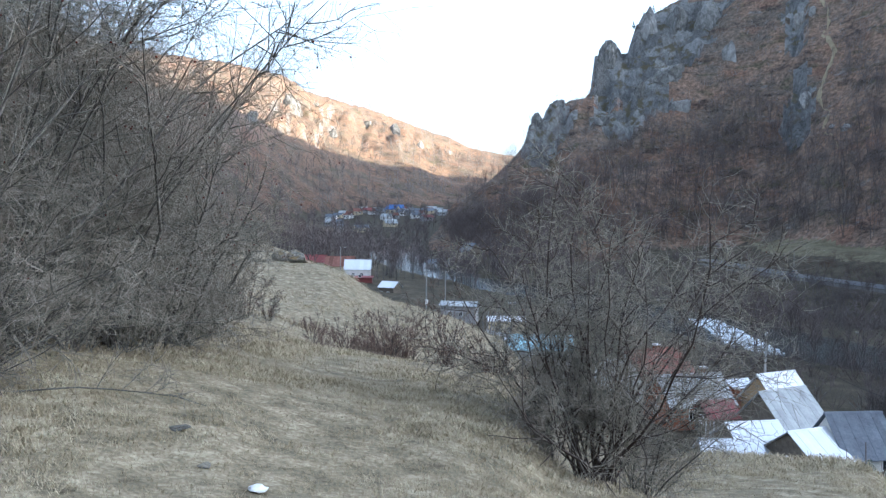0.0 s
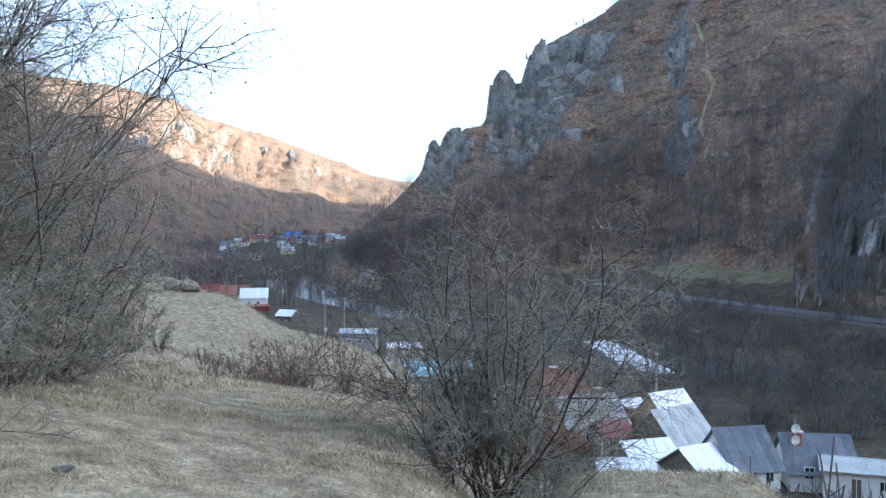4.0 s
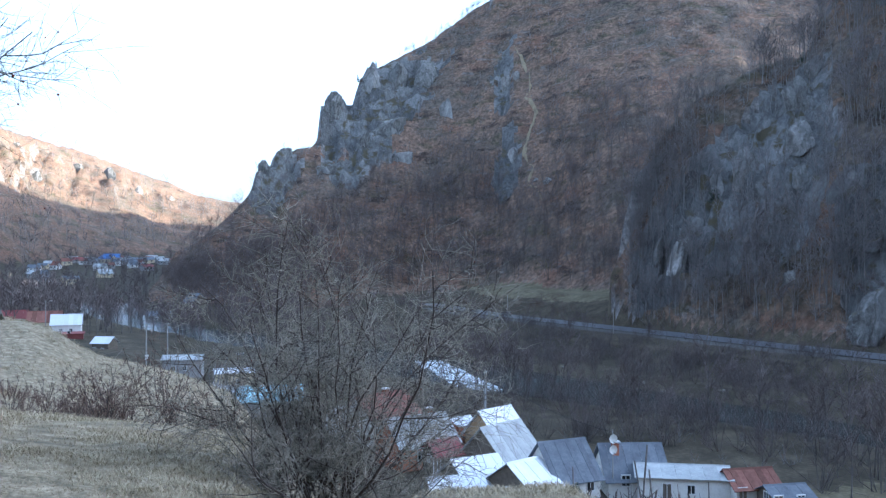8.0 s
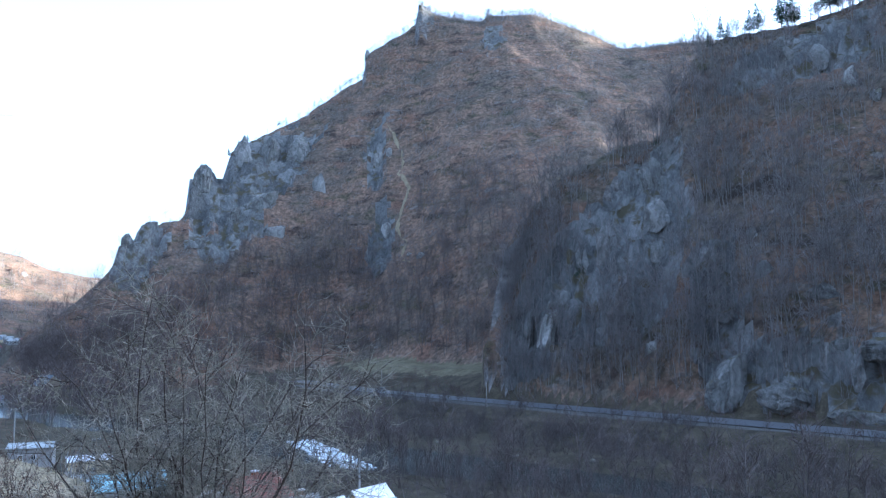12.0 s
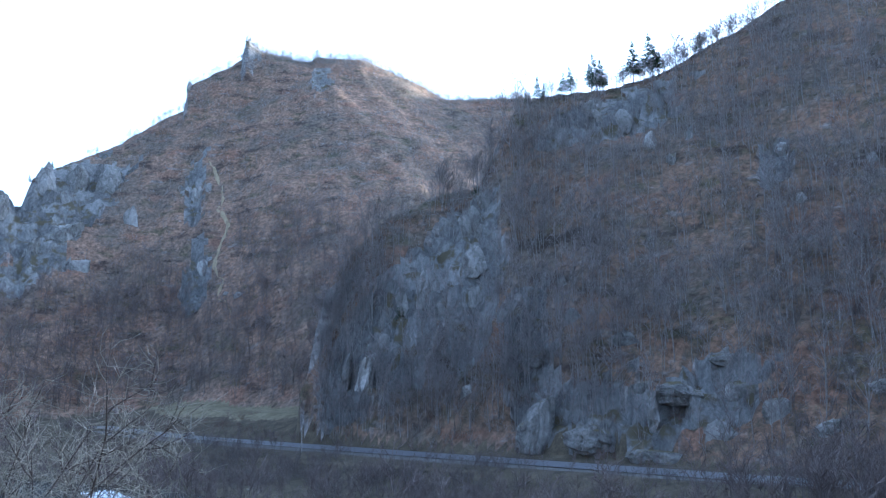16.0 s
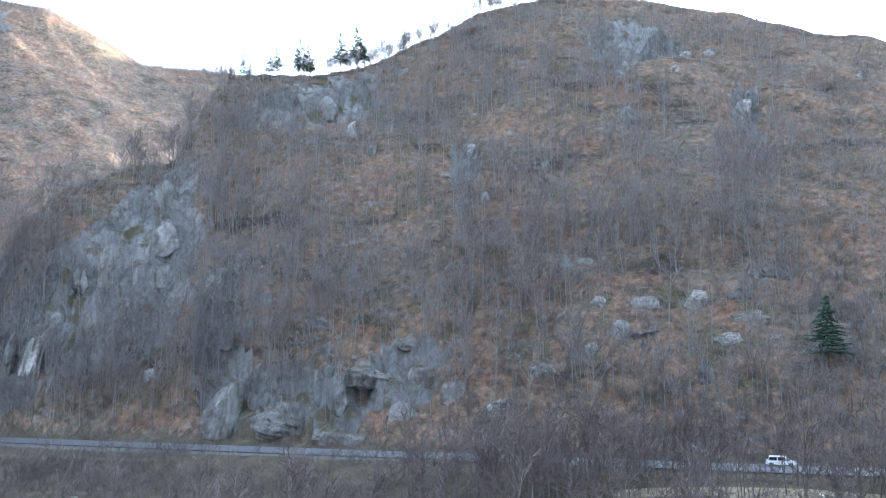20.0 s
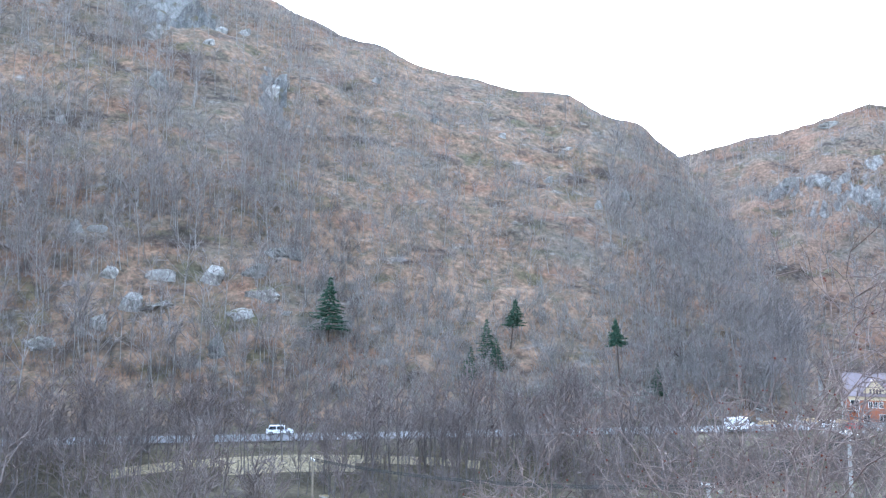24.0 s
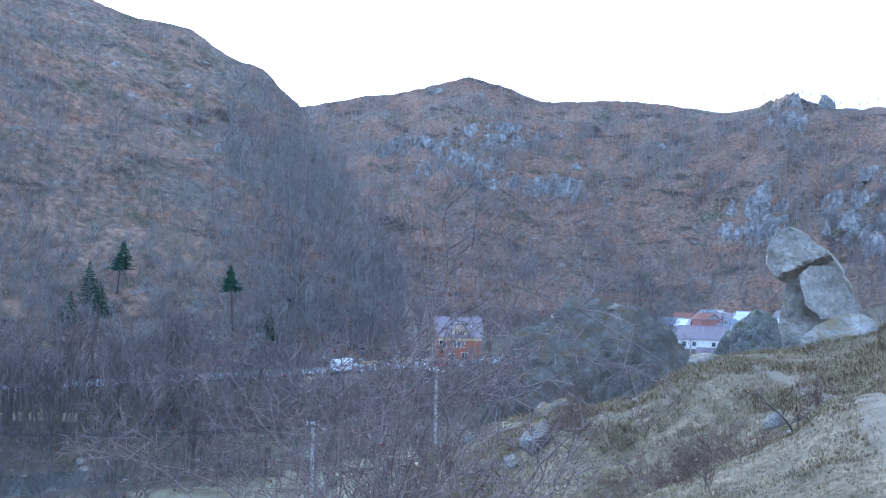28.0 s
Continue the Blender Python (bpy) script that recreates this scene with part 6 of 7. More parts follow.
for v in bm.verts:
    x, y, z = v.co
    rho = max(1e-6, math.hypot(x, z))
    reach = np.interp(math.atan2(z, x), ang, far, period=math.tau)
    f = min(1.0, rho * 1.3) * (1.0 - 0.10 * max(0.0, abs(y) - 0.3))
    px_, pz_ = core[0] + f * reach * x / rho, core[1] + f * reach * z / rho
    # the head overhangs the smooth pillar along a slanting line
    over = pz_ - (2.62 + 0.5 * (px_ + 1.6))
    t = min(1.0, max(0.0, (over + 0.22) / 0.3))
    deep = 0.75 + 0.75 * t * (1.0 - 0.35 * max(0.0, pz_ - 3.6)) if y < 0 else 1.2
    # facets: the head's front bends along an upright edge
    deep *= 1.0 - 0.22 * abs(px_ + 1.1) * t
    yy = max(-1.0, min(1.0, y * 1.7)) * max(0.3, deep)
    q = Vector((px_, yy, pz_))
    n1 = noise.fractal(q * 0.9 + Vector((4, 0, 0)), 1.0, 2.0, 5)
    n2 = noise.fractal(q * 4.0, 1.0, 2.0, 4)
    k_ = 0.10 * n1 + 0.035 * n2
    v.co = (px_ + k_ * x, yy + k_ * y * 2.0, pz_ + k_ * z)
part("hunched_mass", bm, MAT_STONE, form, "pale smooth pillar under a lichened overhanging head")


def hull_rock(name, points, mat, parent, seed, rough=0.05):
    """A sharp-edged block: the hull of its corners, its faces broken up."""
    bm = bmesh.new()
    vs = [bm.verts.new(p) for p in points]
    made = bmesh.ops.convex_hull(bm, input=vs)
    loose = [g for g in made["geom_interior"] + made["geom_unused"] if isinstance(g, bmesh.types.BMVert)]
    bmesh.ops.delete(bm, geom=loose, context="VERTS")
    bmesh.ops.triangulate(bm, faces=bm.faces)
    bmesh.ops.subdivide_edges(bm, edges=bm.edges, cuts=9, use_grid_fill=True)
    bmesh.ops.triangulate(bm, faces=bm.faces)
    for v in bm.verts:
        n = noise.noise_vector(v.co * 1.6 + Vector((seed, 0, 0))) * rough * 1.6 + noise.noise_vector(v.co * 6.0) * rough * 0.6
        v.co += n
    return part(name, bm, mat, parent)


hull_rock("wedge_block", [(-1.1, -1.55, 2.6), (-0.63, -1.5, 3.0), (0.1, -1.25, 2.95), (1.0, -1.1, 1.34), (1.2, -1.0, 1.1), (-0.33, -1.75, 1.0), (-0.84, -1.6, 1.56), (-0.6, -0.2, 2.6), (1.0, 0.0, 1.2), (0.2, 0.2, 2.5)], MAT_STONE, form, 2.0)
hull_rock("fallen_slab", [(-1.08, -2.4, -0.2), (-0.94, -2.3, 0.45), (0.39, -1.5, 1.23), (1.2, -1.3, 1.27), (1.67, -1.8, 0.78), (1.7, -2.1, 0.1), (1.6, -0.8, -0.2), (-0.6, -0.8, -0.2), (0.2, -2.6, 0.1), (1.2, -2.5, 0.3), (0.6, -0.8, 1.1)], MAT_STONE, form, 7.0)
SMALL = "stones on the hillside"
for b_, d_, sz, sd, lab in ((125.4, 25.5, (0.6, 0.55, 0.62), 31, "rounded grey stone on the grassy slope"), (125.8, 40, (0.7, 0.5, 0.45), 32, "rounded grey stone on the grassy slope"),
                            (127.0, 38, (0.7, 0.5, 0.4), 33, "blue-grey stone on the grassy slope"), (123.6, 26.5, (0.3, 0.3, 0.3), 34, "dark stone on the grassy slope"),
                            (120.6, 43, (0.4, 0.35, 0.35), 35, "grey stone at the boulder's foot"), (119.4, 41, (0.35, 0.3, 0.3), 36, "grey stone at the boulder's foot"),
                            (140.3, 19.0, (0.3, 0.22, 0.25), 37, "pale stone in the grassy hollow"), (-9.9, 63, (0.95, 0.8, 0.6), 38, "weathered rock on the slope's crest"), (-11.0, 64, (0.8, 0.7, 0.5), 39, "weathered rock on the slope's crest"),
                            (-17.6, 6.8, (0.10, 0.07, 0.03), 40, "flat grey stone in the grass"), (-16.0, 6.0, (0.07, 0.05, 0.025), 41, "flat grey stone in the grass")):
    boulder("stone", b_, d_, sz, lab, sd, detail=4 if d_ > 10 else 3, sink=0.45, group=SMALL, mat=MAT_MOSSY, turn=sd * 40)

# stones along the river bed
rng = np.random.RandomState(77)
pebble = rock_data(5, 6, 2, 0.1)
pv = np.array([v.co[:] for v in pebble.vertices])
pf = np.array([list(p.vertices) for p in pebble.polygons])
SV, SF = [], []
for k in range(600):
    uu = rng.uniform(-60, 340)
    sd = rng.choice((-1, 1))
    vv = float(river_middle(uu)) + sd * (float(river_half(uu)) + rng.normal(0, 2.2))
    x, y = -uu * cR + vv * sR, uu * sR + vv * cR
    SF.append(pf + len(SV) * len(pv))
    SV.append((x, y, rng.uniform(0.15, 0.75), rng.uniform(0, 6.28)))
SV = np.array(SV)
zz = ground(SV[:, 0], SV[:, 1])[0]
c_, s_ = np.cos(SV[:, 3]), np.sin(SV[:, 3])
VV = np.stack([pv[None, :, 0] * c_[:, None] - pv[None, :, 1] * s_[:, None], pv[None, :, 0] * s_[:, None] + pv[None, :, 1] * c_[:, None], np.tile(pv[:, 2] * 0.7, (len(SV), 1))], -1) * SV[:, 2][:, None, None]
VV += np.stack([SV[:, 0], SV[:, 1], zz], -1)[:, None]
tagged(link_mesh("river_stones", VV.reshape(-1, 3), np.concatenate(SF), [MAT_STONE], smooth_faces=False), "grey stones along the river banks", "stones", kind="stuff")


# pale scree trail winding down the peak's slope
trail = [(23.4, .67), (23.9, .63), (24.3, .585), (24.6, .54), (24.2, .505), (24.9, .465), (24.4, .42), (24.0, .37), (24.7, .33), (24.3, .285), (24.9, .25), (25.3, .21)]
tt = np.linspace(0, len(trail) - 1, 140)
tb, ts = np.interp(tt, np.arange(len(trail)), [p[0] for p in trail]), np.interp(tt, np.arange(len(trail)), [p[1] for p in trail])
tb = tb + 0.10 * fbm(tt * 1.3, tt * 0, 3, 7)
half_w = np.clip(0.075 + 0.22 * fbm(tt * 1.3, tt * 0 + 4, 3, 8), 0.012, 0.22)
TV = []
for k in range(5):
    x, y = on_slope(PEAK, tb + half_w * (k / 2 - 1), ts)
    TV.append(np.stack([x, y, ground(x, y)[0] + 0.45 - 0.3 * (abs(k - 2) == 2)], -1))
TV = np.stack(TV, 1)
ids = np.arange(140 * 5).reshape(140, 5)
tagged(link_mesh("scree_trail", TV.reshape(-1, 3), np.stack([ids[:-1, :-1], ids[1:, :-1], ids[1:, 1:], ids[:-1, 1:]], -1).reshape(-1, 4), [MAT_SCREE]), "pale yellowish scree trail down the mountain slope", "scree", kind="structure")


# ---- trees along the river, spruces, bushes, grass
def split_tree(name, branches, mats, names, x, y, z, turn, size, label, category, group="", sides=3):
    """A plant as a thing with one mesh for each kind of wood."""
    t = thing(name, x, y, z, turn, label, category, group)
    for k, (mat, pname) in enumerate(zip(mats, names)):
        sel = [br for br in branches if br[2] == k]
        if not sel:
            continue
        v, f, m = tubes([(p, r, 0) for p, r, _ in sel], sides)
        ob = link_mesh(pname, v * size, f, [mat], parent=t)
    return t


def uv_place(u, v):
    return -u * cR + v * sR, u * sR + v * cR


masters = []
for s in range(6):
    br = bare_tree(200 + s, limbs=15, twigs=4, sub=1, trunk_r=0.011, low=0.18, width=0.36, twig_r=0.0042, spread=40)
    masters.append(split_tree("riverside_tree", br, (MAT_ALDER_TRUNK, MAT_ALDER), ("trunk", "crown"), *uv_place(-40 + 33 * s, 120), 0, 0, 1.0, "slender leafless tree on the river bank", "tree", "leafless trees along the river"))
rng = np.random.RandomState(8)
spots = []
for k in range(80):
    u = rng.uniform(-110, 330)
    spots.append((u, float(river_middle(u)) + float(river_half(u)) + rng.uniform(4, 12), rng.uniform(6, 11) * (1.0 if u < 60 else 0.62)))
for k in range(96):
    u = rng.uniform(-110, 130)
    spots.append((u, float(river_middle(u)) - float(river_half(u)) - rng.uniform(3, 15), rng.uniform(6, 11)))
for k in range(80):
    u = rng.uniform(-110, 330)
    spots.append((u, float(road_middle(u)) - rng.uniform(11, 15), rng.uniform(5, 9) * (1.0 if u < 60 else 0.6)))
for k in range(26):
    u = rng.uniform(20, 130)
    spots.append((u, rng.uniform(66, 84), rng.uniform(4, 7)))
for k in range(18):
    u = rng.uniform(-70, 20)
    spots.append((u, rng.uniform(50, 62), rng.uniform(4, 8)))
for k in range(40):
    u = rng.uniform(215, 340)
    spots.append((u, float(river_middle(u)) + rng.choice((-1, 1)) * rng.uniform(22, 50), rng.uniform(8, 13)))
for k, (u, v, size) in enumerate(spots):
    x, y = uv_place(u, v)
    m = pose(x, y, ground_z(x, y) - 0.1, 0, 0, rng.uniform(0, 360)) @ Matrix.Scale(size, 4)
    if k < 6:
        masters[k].matrix_basis = m
    else:
        t = copy_thing(masters[k % 6], m)
        t.matrix_basis = m

# riverside scrub and valley woods
rng = np.random.RandomState(9)
u = rng.uniform(-110, 340, 2600)
band = rng.randint(0, 3, 2600)
v = np.where(band == 0, river_middle(u) + river_half(u) + rng.uniform(2, 16, 2600), np.where(band == 1, river_middle(u) - river_half(u) - rng.uniform(2, 26, 2600), road_middle(u) + rng.uniform(5, 11, 2600)))
keep = (fbm(u / 16, v / 16, 2, 4) > -0.15) & ~((band == 1) & (u > 130)) & ~((band == 2) & (u > 60) & (rng.uniform(0, 1, 2600) < 0.75))
u, v = u[keep], v[keep]
scatter("riverside_scrub", BRUSH, planted(-u * cR + v * sR, u * sR + v * cR, rng.uniform(1.4, 4.2, len(u))), [MAT_ALDER, MAT_ALDER], "dark leafless scrub along the river", "scrub", seed=3)
b_ = rng.uniform(-12, 9, 1300)
d_ = 255 * (820 / 255) ** rng.uniform(0, 1, 1300)
keep = (fbm(b_ / 2.5, d_ / 70, 2, 6) > -0.25)
b_, d_ = np.radians(b_[keep]), d_[keep]
x, y = d_ * np.sin(b_), d_ * np.cos(b_)
keep = ground(x, y)[1] < 1.5
scatter("valley_trees", WOOD_FAR, planted(x[keep], y[keep], rng.uniform(8, 15, keep.sum())), [MAT_ALDER_TRUNK, MAT_ALDER], "leafless trees between the far village houses", "trees", seed=4)
b_ = np.radians(np.concatenate([rng.uniform(120, 146, 150), rng.uniform(113, 134, 420)]))
d_ = np.concatenate([rng.uniform(180, 380, 150), rng.uniform(205, 345, 420)])
x, y = d_ * np.sin(b_), d_ * np.cos(b_)
keep = ground(x, y)[1] < 0.5
scatter("village_trees", WOOD, planted(x[keep], y[keep], rng.uniform(5, 9, keep.sum())), [MAT_ALDER_TRUNK, MAT_ALDER], "leafless trees round the village houses", "trees", seed=5)
VALLEY_BRUSH = [tubes(bare_shrub(80 + s, stems=9, twigs=4, r=0.008, twig_r=0.005)) for s in range(6)]
u, v = rng.uniform(-115, 215, 2300), rng.uniform(50, 134, 2300)
x, y = -u * cR + v * sR, u * sR + v * cR
keep = (np.abs(v - river_middle(u)) > river_half(u) + 1.5) & (np.hypot(x, y) > 70) & (v < road_middle(u) - np.where(u < 60, 6, 17)) & (fbm(x / 17, y / 17, 3, 44) > -0.12)
keep &= ~((np.abs(u + 20) < 70) & (v > 64) & (v < 82))
keep &= ~((np.degrees(np.arctan2(x, y)) < 42) & (np.hypot(x, y) < 100))
keep &= ~((u > 132) & (u < 200) & (v < 84))
scatter("valley_scrub", VALLEY_BRUSH, planted(x[keep], y[keep], rng.uniform(2.2, 5.2, keep.sum())), [MAT_ALDER_TRUNK, MAT_ALDER], "tall grey leafless scrub on the valley floor", "scrub", seed=14)
u, v = rng.uniform(-118, 225, 1500), rng.uniform(56, 134, 1500)
x, y = -u * cR + v * sR, u * sR + v * cR
keep = (np.abs(v - river_middle(u)) > river_half(u) + 2) & (v < np.where(u < 60, road_middle(u) - 6, river_middle(u))) & (fbm(x / 21, y / 21, 3, 47) > -0.05) & (np.hypot(x, y) > 80)
keep &= ~((np.degrees(np.arctan2(x, y)) < 42) & (np.hypot(x, y) < 112))
keep &= ~((u > 128) & (u < 200) & (v < 92))
keep &= ~((np.abs(u + 20) < 70) & (v > 64) & (v < 82)) & (u > -62)
u2, v2 = rng.uniform(-62, 60, 420), rng.uniform(106, 131, 420)
x2, y2 = -u2 * cR + v2 * sR, u2 * sR + v2 * cR
keep2 = (np.abs(v2 - river_middle(u2)) > river_half(u2) + 2) & (v2 < road_middle(u2) - 6) & (fbm(x2 / 15, y2 / 15, 3, 49) > -0.12)
x, y, keep = np.concatenate([x, x2]), np.concatenate([y, y2]), np.concatenate([keep, keep2])
scatter("riverside_wood", WOOD_TALL, planted(x[keep], y[keep], rng.uniform(7.5, 13, keep.sum())), [MAT_ALDER_TRUNK, MAT_ALDER], "slender dark leafless trees on the valley floor", "trees", seed=15)
u, v = rng.uniform(70, 330, 520), rng.uniform(6, 26, 520)
keep = fbm(u / 14, v / 9, 3, 52) > -0.2 + 0.03 * (v - 14)
u, v = u[keep], (v + road_middle(u))[keep]
scatter("bank_scrub", VALLEY_BRUSH, planted(-u * cR + v * sR, u * sR + v * cR, rng.uniform(1.2, 3.4, len(u))), [MAT_BRAMBLE, MAT_ALDER], "brown leafless scrub on the bank above the road", "scrub", seed=18)
u, v = rng.uniform(60, 320, 560), -rng.uniform(9, 22, 560)
keep = fbm(u / 18, v / 9, 3, 53) > -0.05
u, v = u[keep], (v + road_middle(u))[keep]
scatter("embankment_scrub", VALLEY_BRUSH, planted(-u * cR + v * sR, u * sR + v * cR, rng.uniform(1.6, 5.0, len(u))), [MAT_ALDER_TRUNK, MAT_ALDER], "dark leafless scrub on the road embankment", "scrub", seed=19)
# garden shrubs and trees among the nearest houses
b_ = np.radians(rng.uniform(3, 44, 130))
d_ = rng.uniform(60, 128, 130)
x, y = d_ * np.sin(b_), d_ * np.cos(b_)
scatter("garden_shrubs", BRUSH, planted(x, y, rng.uniform(1.2, 3.4, 130)), [MAT_BARK, MAT_BRAMBLE], "bare shrubs between the houses", "scrub", seed=6)

b_ = np.radians(rng.uniform(25.5, 43, 110))
d_ = rng.uniform(62, 74, 110)
x, y = d_ * np.sin(b_), d_ * np.cos(b_)
scatter("bank_shrubs", BRUSH, planted(x, y, rng.uniform(1.2, 3.0, 110)), [MAT_BRAMBLE, MAT_THORN], "bare brown shrubs on the bank before the cottages", "scrub", seed=16)


def spruce(b, s, size, bare, width, seed, mat=None, m=CLIFF, label="dark green spruce on the brown slope", kind="spruce"):
    x, y = on_slope(m, np.array([float(b)]), np.array([float(s)]))
    x, y = float(x[0]), float(y[0])
    split_tree(kind, conifer(seed, bare, width, 18, 0.12 if kind == "spruce" else 0.45), (MAT_BARK_DARK, mat or MAT_NEEDLES), ("trunk", "foliage"), x, y, ground_z(x, y) - 0.2, seed * 50, size, label, "conifer", "conifers on the slopes", sides=4)


spruce(84.9, .10, 15, 0.3, 0.25, 1)
spruce(97.3, .12, 11, 0.5, 0.22, 2)
spruce(104.6, .07, 15, 0.66, 0.13, 3, label="tall spruce with a bare trunk and small top")
spruce(95.7, .10, 8.5, 0.1, 0.3, 4)
spruce(94.4, .07, 6.5, 0.05, 0.4, 5)
spruce(107.0, .06, 7.0, 0.1, 0.3, 6)
spruce(96.3, .08, 7.0, 0.05, 0.36, 7)
spruce(36.5, .5, 5, 0.05, 0.5, 60, mat=MAT_PINE, label="low green bush on the cliff", kind="evergreen_bush")
spruce(42.0, .93, 3, 0.05, 0.5, 61, mat=MAT_NEEDLES, label="low green bush on the cliff", kind="evergreen_bush")


def crest_pine(m, b, s, size, seed, label):
    x, y = on_slope(m, np.array([float(b)]), np.array([float(s)]))
    x, y = float(x[0]), float(y[0])
    split_tree("pine", conifer(seed, 0.2 + 0.03 * (seed % 5), 0.25, 16, 0.18), (MAT_BARK_DARK, MAT_PINE), ("trunk", "foliage"), x, y, ground_z(x, y) - 0.2, seed * 50, size, label, "conifer", "conifers on the slopes", sides=3)


PINES = "dark pine on the crest of the cliffs"
for k, (b_, s_, size) in enumerate(((46.5, .985, 7), (46.9, .98, 5), (48.3, .985, 7), (48.9, .985, 9), (50.3, .985, 9), (50.7, .98, 12), (51.1, .985, 10), (53.2, .99, 13), (54.5, .985, 14), (54.9, .98, 9), (57.6, .985, 7), (45.7, .98, 5))):
    crest_pine(CLIFF, b_, s_, size * 1.35, 30 + k, PINES)
for k, (b_, s_, size) in enumerate(((12.7, .99, 5.5), (13.3, .99, 6.5), (13.9, .99, 6), (7.7, .97, 4), (26.1, .995, 4))):
    crest_pine(PEAK, b_, s_, size, 50 + k, "small pine on the rock's edge")


spruce_at = ((27.4, 73.5, 2.6, 70), (21.6, 72.5, 1.7, 71))
for b_, d_, size, seed_ in spruce_at:
    x, y = at_bearing(b_, d_)
    split_tree("evergreen_bush", conifer(seed_, 0.03, 0.55, 16, 0.1), (MAT_BARK_DARK, MAT_NEEDLES), ("trunk", "foliage"), x, y, ground_z(x, y) - 0.1, 0, size, "dark evergreen bush before the cottage", "bush", sides=4)


def thorn_bush(seed, height, stems=10, lean=(0, 0), second=9, third=6, fourth=2, spread=38, r0=0.02, droop=0.0, open_=45, bend=0.10):
    """Branches of a dense thorny bush, in metres: one list of thick wood for each stem, and one of all twigs."""
    rng = np.random.RandomState(seed)
    wood, fine = [], []
    for i in range(stems):
        az, a = rng.uniform(0, math.tau), math.radians(rng.uniform(4, open_))
        ln = height * rng.uniform(0.7, 1.1)
        st = wobbly(rng, (rng.normal(0, height * 0.035), rng.normal(0, height * 0.035), -0.1), (math.cos(az) * math.sin(a) + lean[0], math.sin(az) * math.sin(a) + lean[1], math.cos(a)), ln, 9, bend, -0.012 + droop)
        rr = r0 * rng.uniform(0.6, 1.15)
        mine = [(st, np.linspace(rr, rr * 0.2, 10), 0)]
        for j in range(second):
            t = rng.uniform(0.15, 0.97)
            k = min(8, int(t * 9))
            p = st[k] + (st[k + 1] - st[k]) * (t * 9 - k)
            l2 = ln * rng.uniform(0.15, 0.32) * (1.2 - 0.5 * t)
            b2 = wobbly(rng, p, side_way(rng, st[k + 1] - st[k], spread * 1.2), l2, 5, 0.18, droop)
            r2 = rr * 0.36
            mine.append((b2, np.linspace(r2, 0.003, 6), 0))
            for q in range(third):
                k2 = rng.randint(1, 5)
                l3 = l2 * rng.uniform(0.3, 0.65)
                b3 = wobbly(rng, b2[k2], side_way(rng, b2[k2 + 1] - b2[k2], spread * 1.3), l3, 2, 0.26, droop)
                fine.append((b3, (0.0042, 0.003, 0.0018), 0))
                for _ in range(fourth):
                    b4 = wobbly(rng, b3[rng.randint(1, 3)], side_way(rng, b3[-1] - b3[0], 55), l3 * rng.uniform(0.3, 0.7), 1, 0.25, droop)
                    fine.append((b4, (0.003, 0.0014), 0))
        wood.append(mine)
    return wood, fine


def bush_at(name, b, d, made, label, mats=None, turn=0.0, size=1.0, group="", berries=0, seed=0, berry_r=0.008):
    wood, fine = made
    mats = mats or (MAT_BUSH, MAT_THORN)
    x, y = at_bearing(b, d)
    t = thing(name, x, y, ground_z(x, y), turn, label, "bush", group)
    for mine in wood:
        v, f, m = tubes(mine[:1], 4 if d < 20 else 3)
        link_mesh("stem", v * size, f, [mats[0]], parent=t)
    boughs = [br for mine in wood for br in mine[1:]]
    if boughs:
        v, f, m = tubes(boughs, 3)
        tagged(link_mesh("branch_tangle", v * size, f, [mats[0]], parent=t), kind="stuff")
    if fine:
        v, f, m = tubes(fine, 3)
        tagged(link_mesh("twig_tangle", v * size, f, [mats[1]], parent=t), kind="stuff")
    if berries and fine:
        rng = np.random.RandomState(seed)
        bm = bmesh.new()
        for k in range(berries):
            p = fine[rng.randint(len(fine))][0][-1] * size
            bmesh.ops.create_icosphere(bm, subdivisions=1, radius=berry_r * rng.uniform(0.7, 1.2), matrix=Matrix.Translation(p))
        tagged(part("berry_scatter", bm, MAT_HIP, t), "dark dried berries", kind="stuff")
    return t


THICKET = "thorn trees of the dense thicket"
for k, (b_, d_, hgt, lx) in enumerate(((-34, 8.5, 6.0, 0.05), (-29.5, 10.0, 6.6, 0.08), (-26, 11.5, 6.4, 0.08), (-22.8, 11.0, 4.8, 0.08), (-20.5, 13.0, 4.2, 0.04), (-18.6, 12.0, 3.2, 0.12), (-16.5, 15.0, 2.6, 0.1), (-24, 14.5, 5.4, 0.1), (-31, 13, 7.0, 0.05), (-33, 11, 7.0, 0.05), (-28, 13.5, 7.2, 0.04), (-25.5, 13, 6.4, 0.04))):
    bush_at("thorn_tree", b_, d_, thorn_bush(300 + k, hgt, stems=11, lean=(lx, 0), second=14, third=9, fourth=2, r0=0.032, open_=36), "dense leafless thorn tree with tangled dark branches", group=THICKET, berries=120, seed=k, berry_r=0.012)
for k, (b_, d_, hgt) in enumerate(((-32, 8, 2.3), (-29, 9, 2.4), (-26.5, 9.8, 2.4), (-24, 10, 2.3), (-21.5, 10.6, 2.2), (-19.4, 11.2, 2.0), (-17.4, 12, 1.6), (-15.8, 13.5, 1.3))):
    bush_at("bramble_thicket", b_, d_, thorn_bush(330 + k, hgt, stems=20, second=8, third=6, fourth=2, r0=0.010, open_=72, droop=-0.04), "tangled grey bramble thicket under the thorn trees", group="bramble thickets")
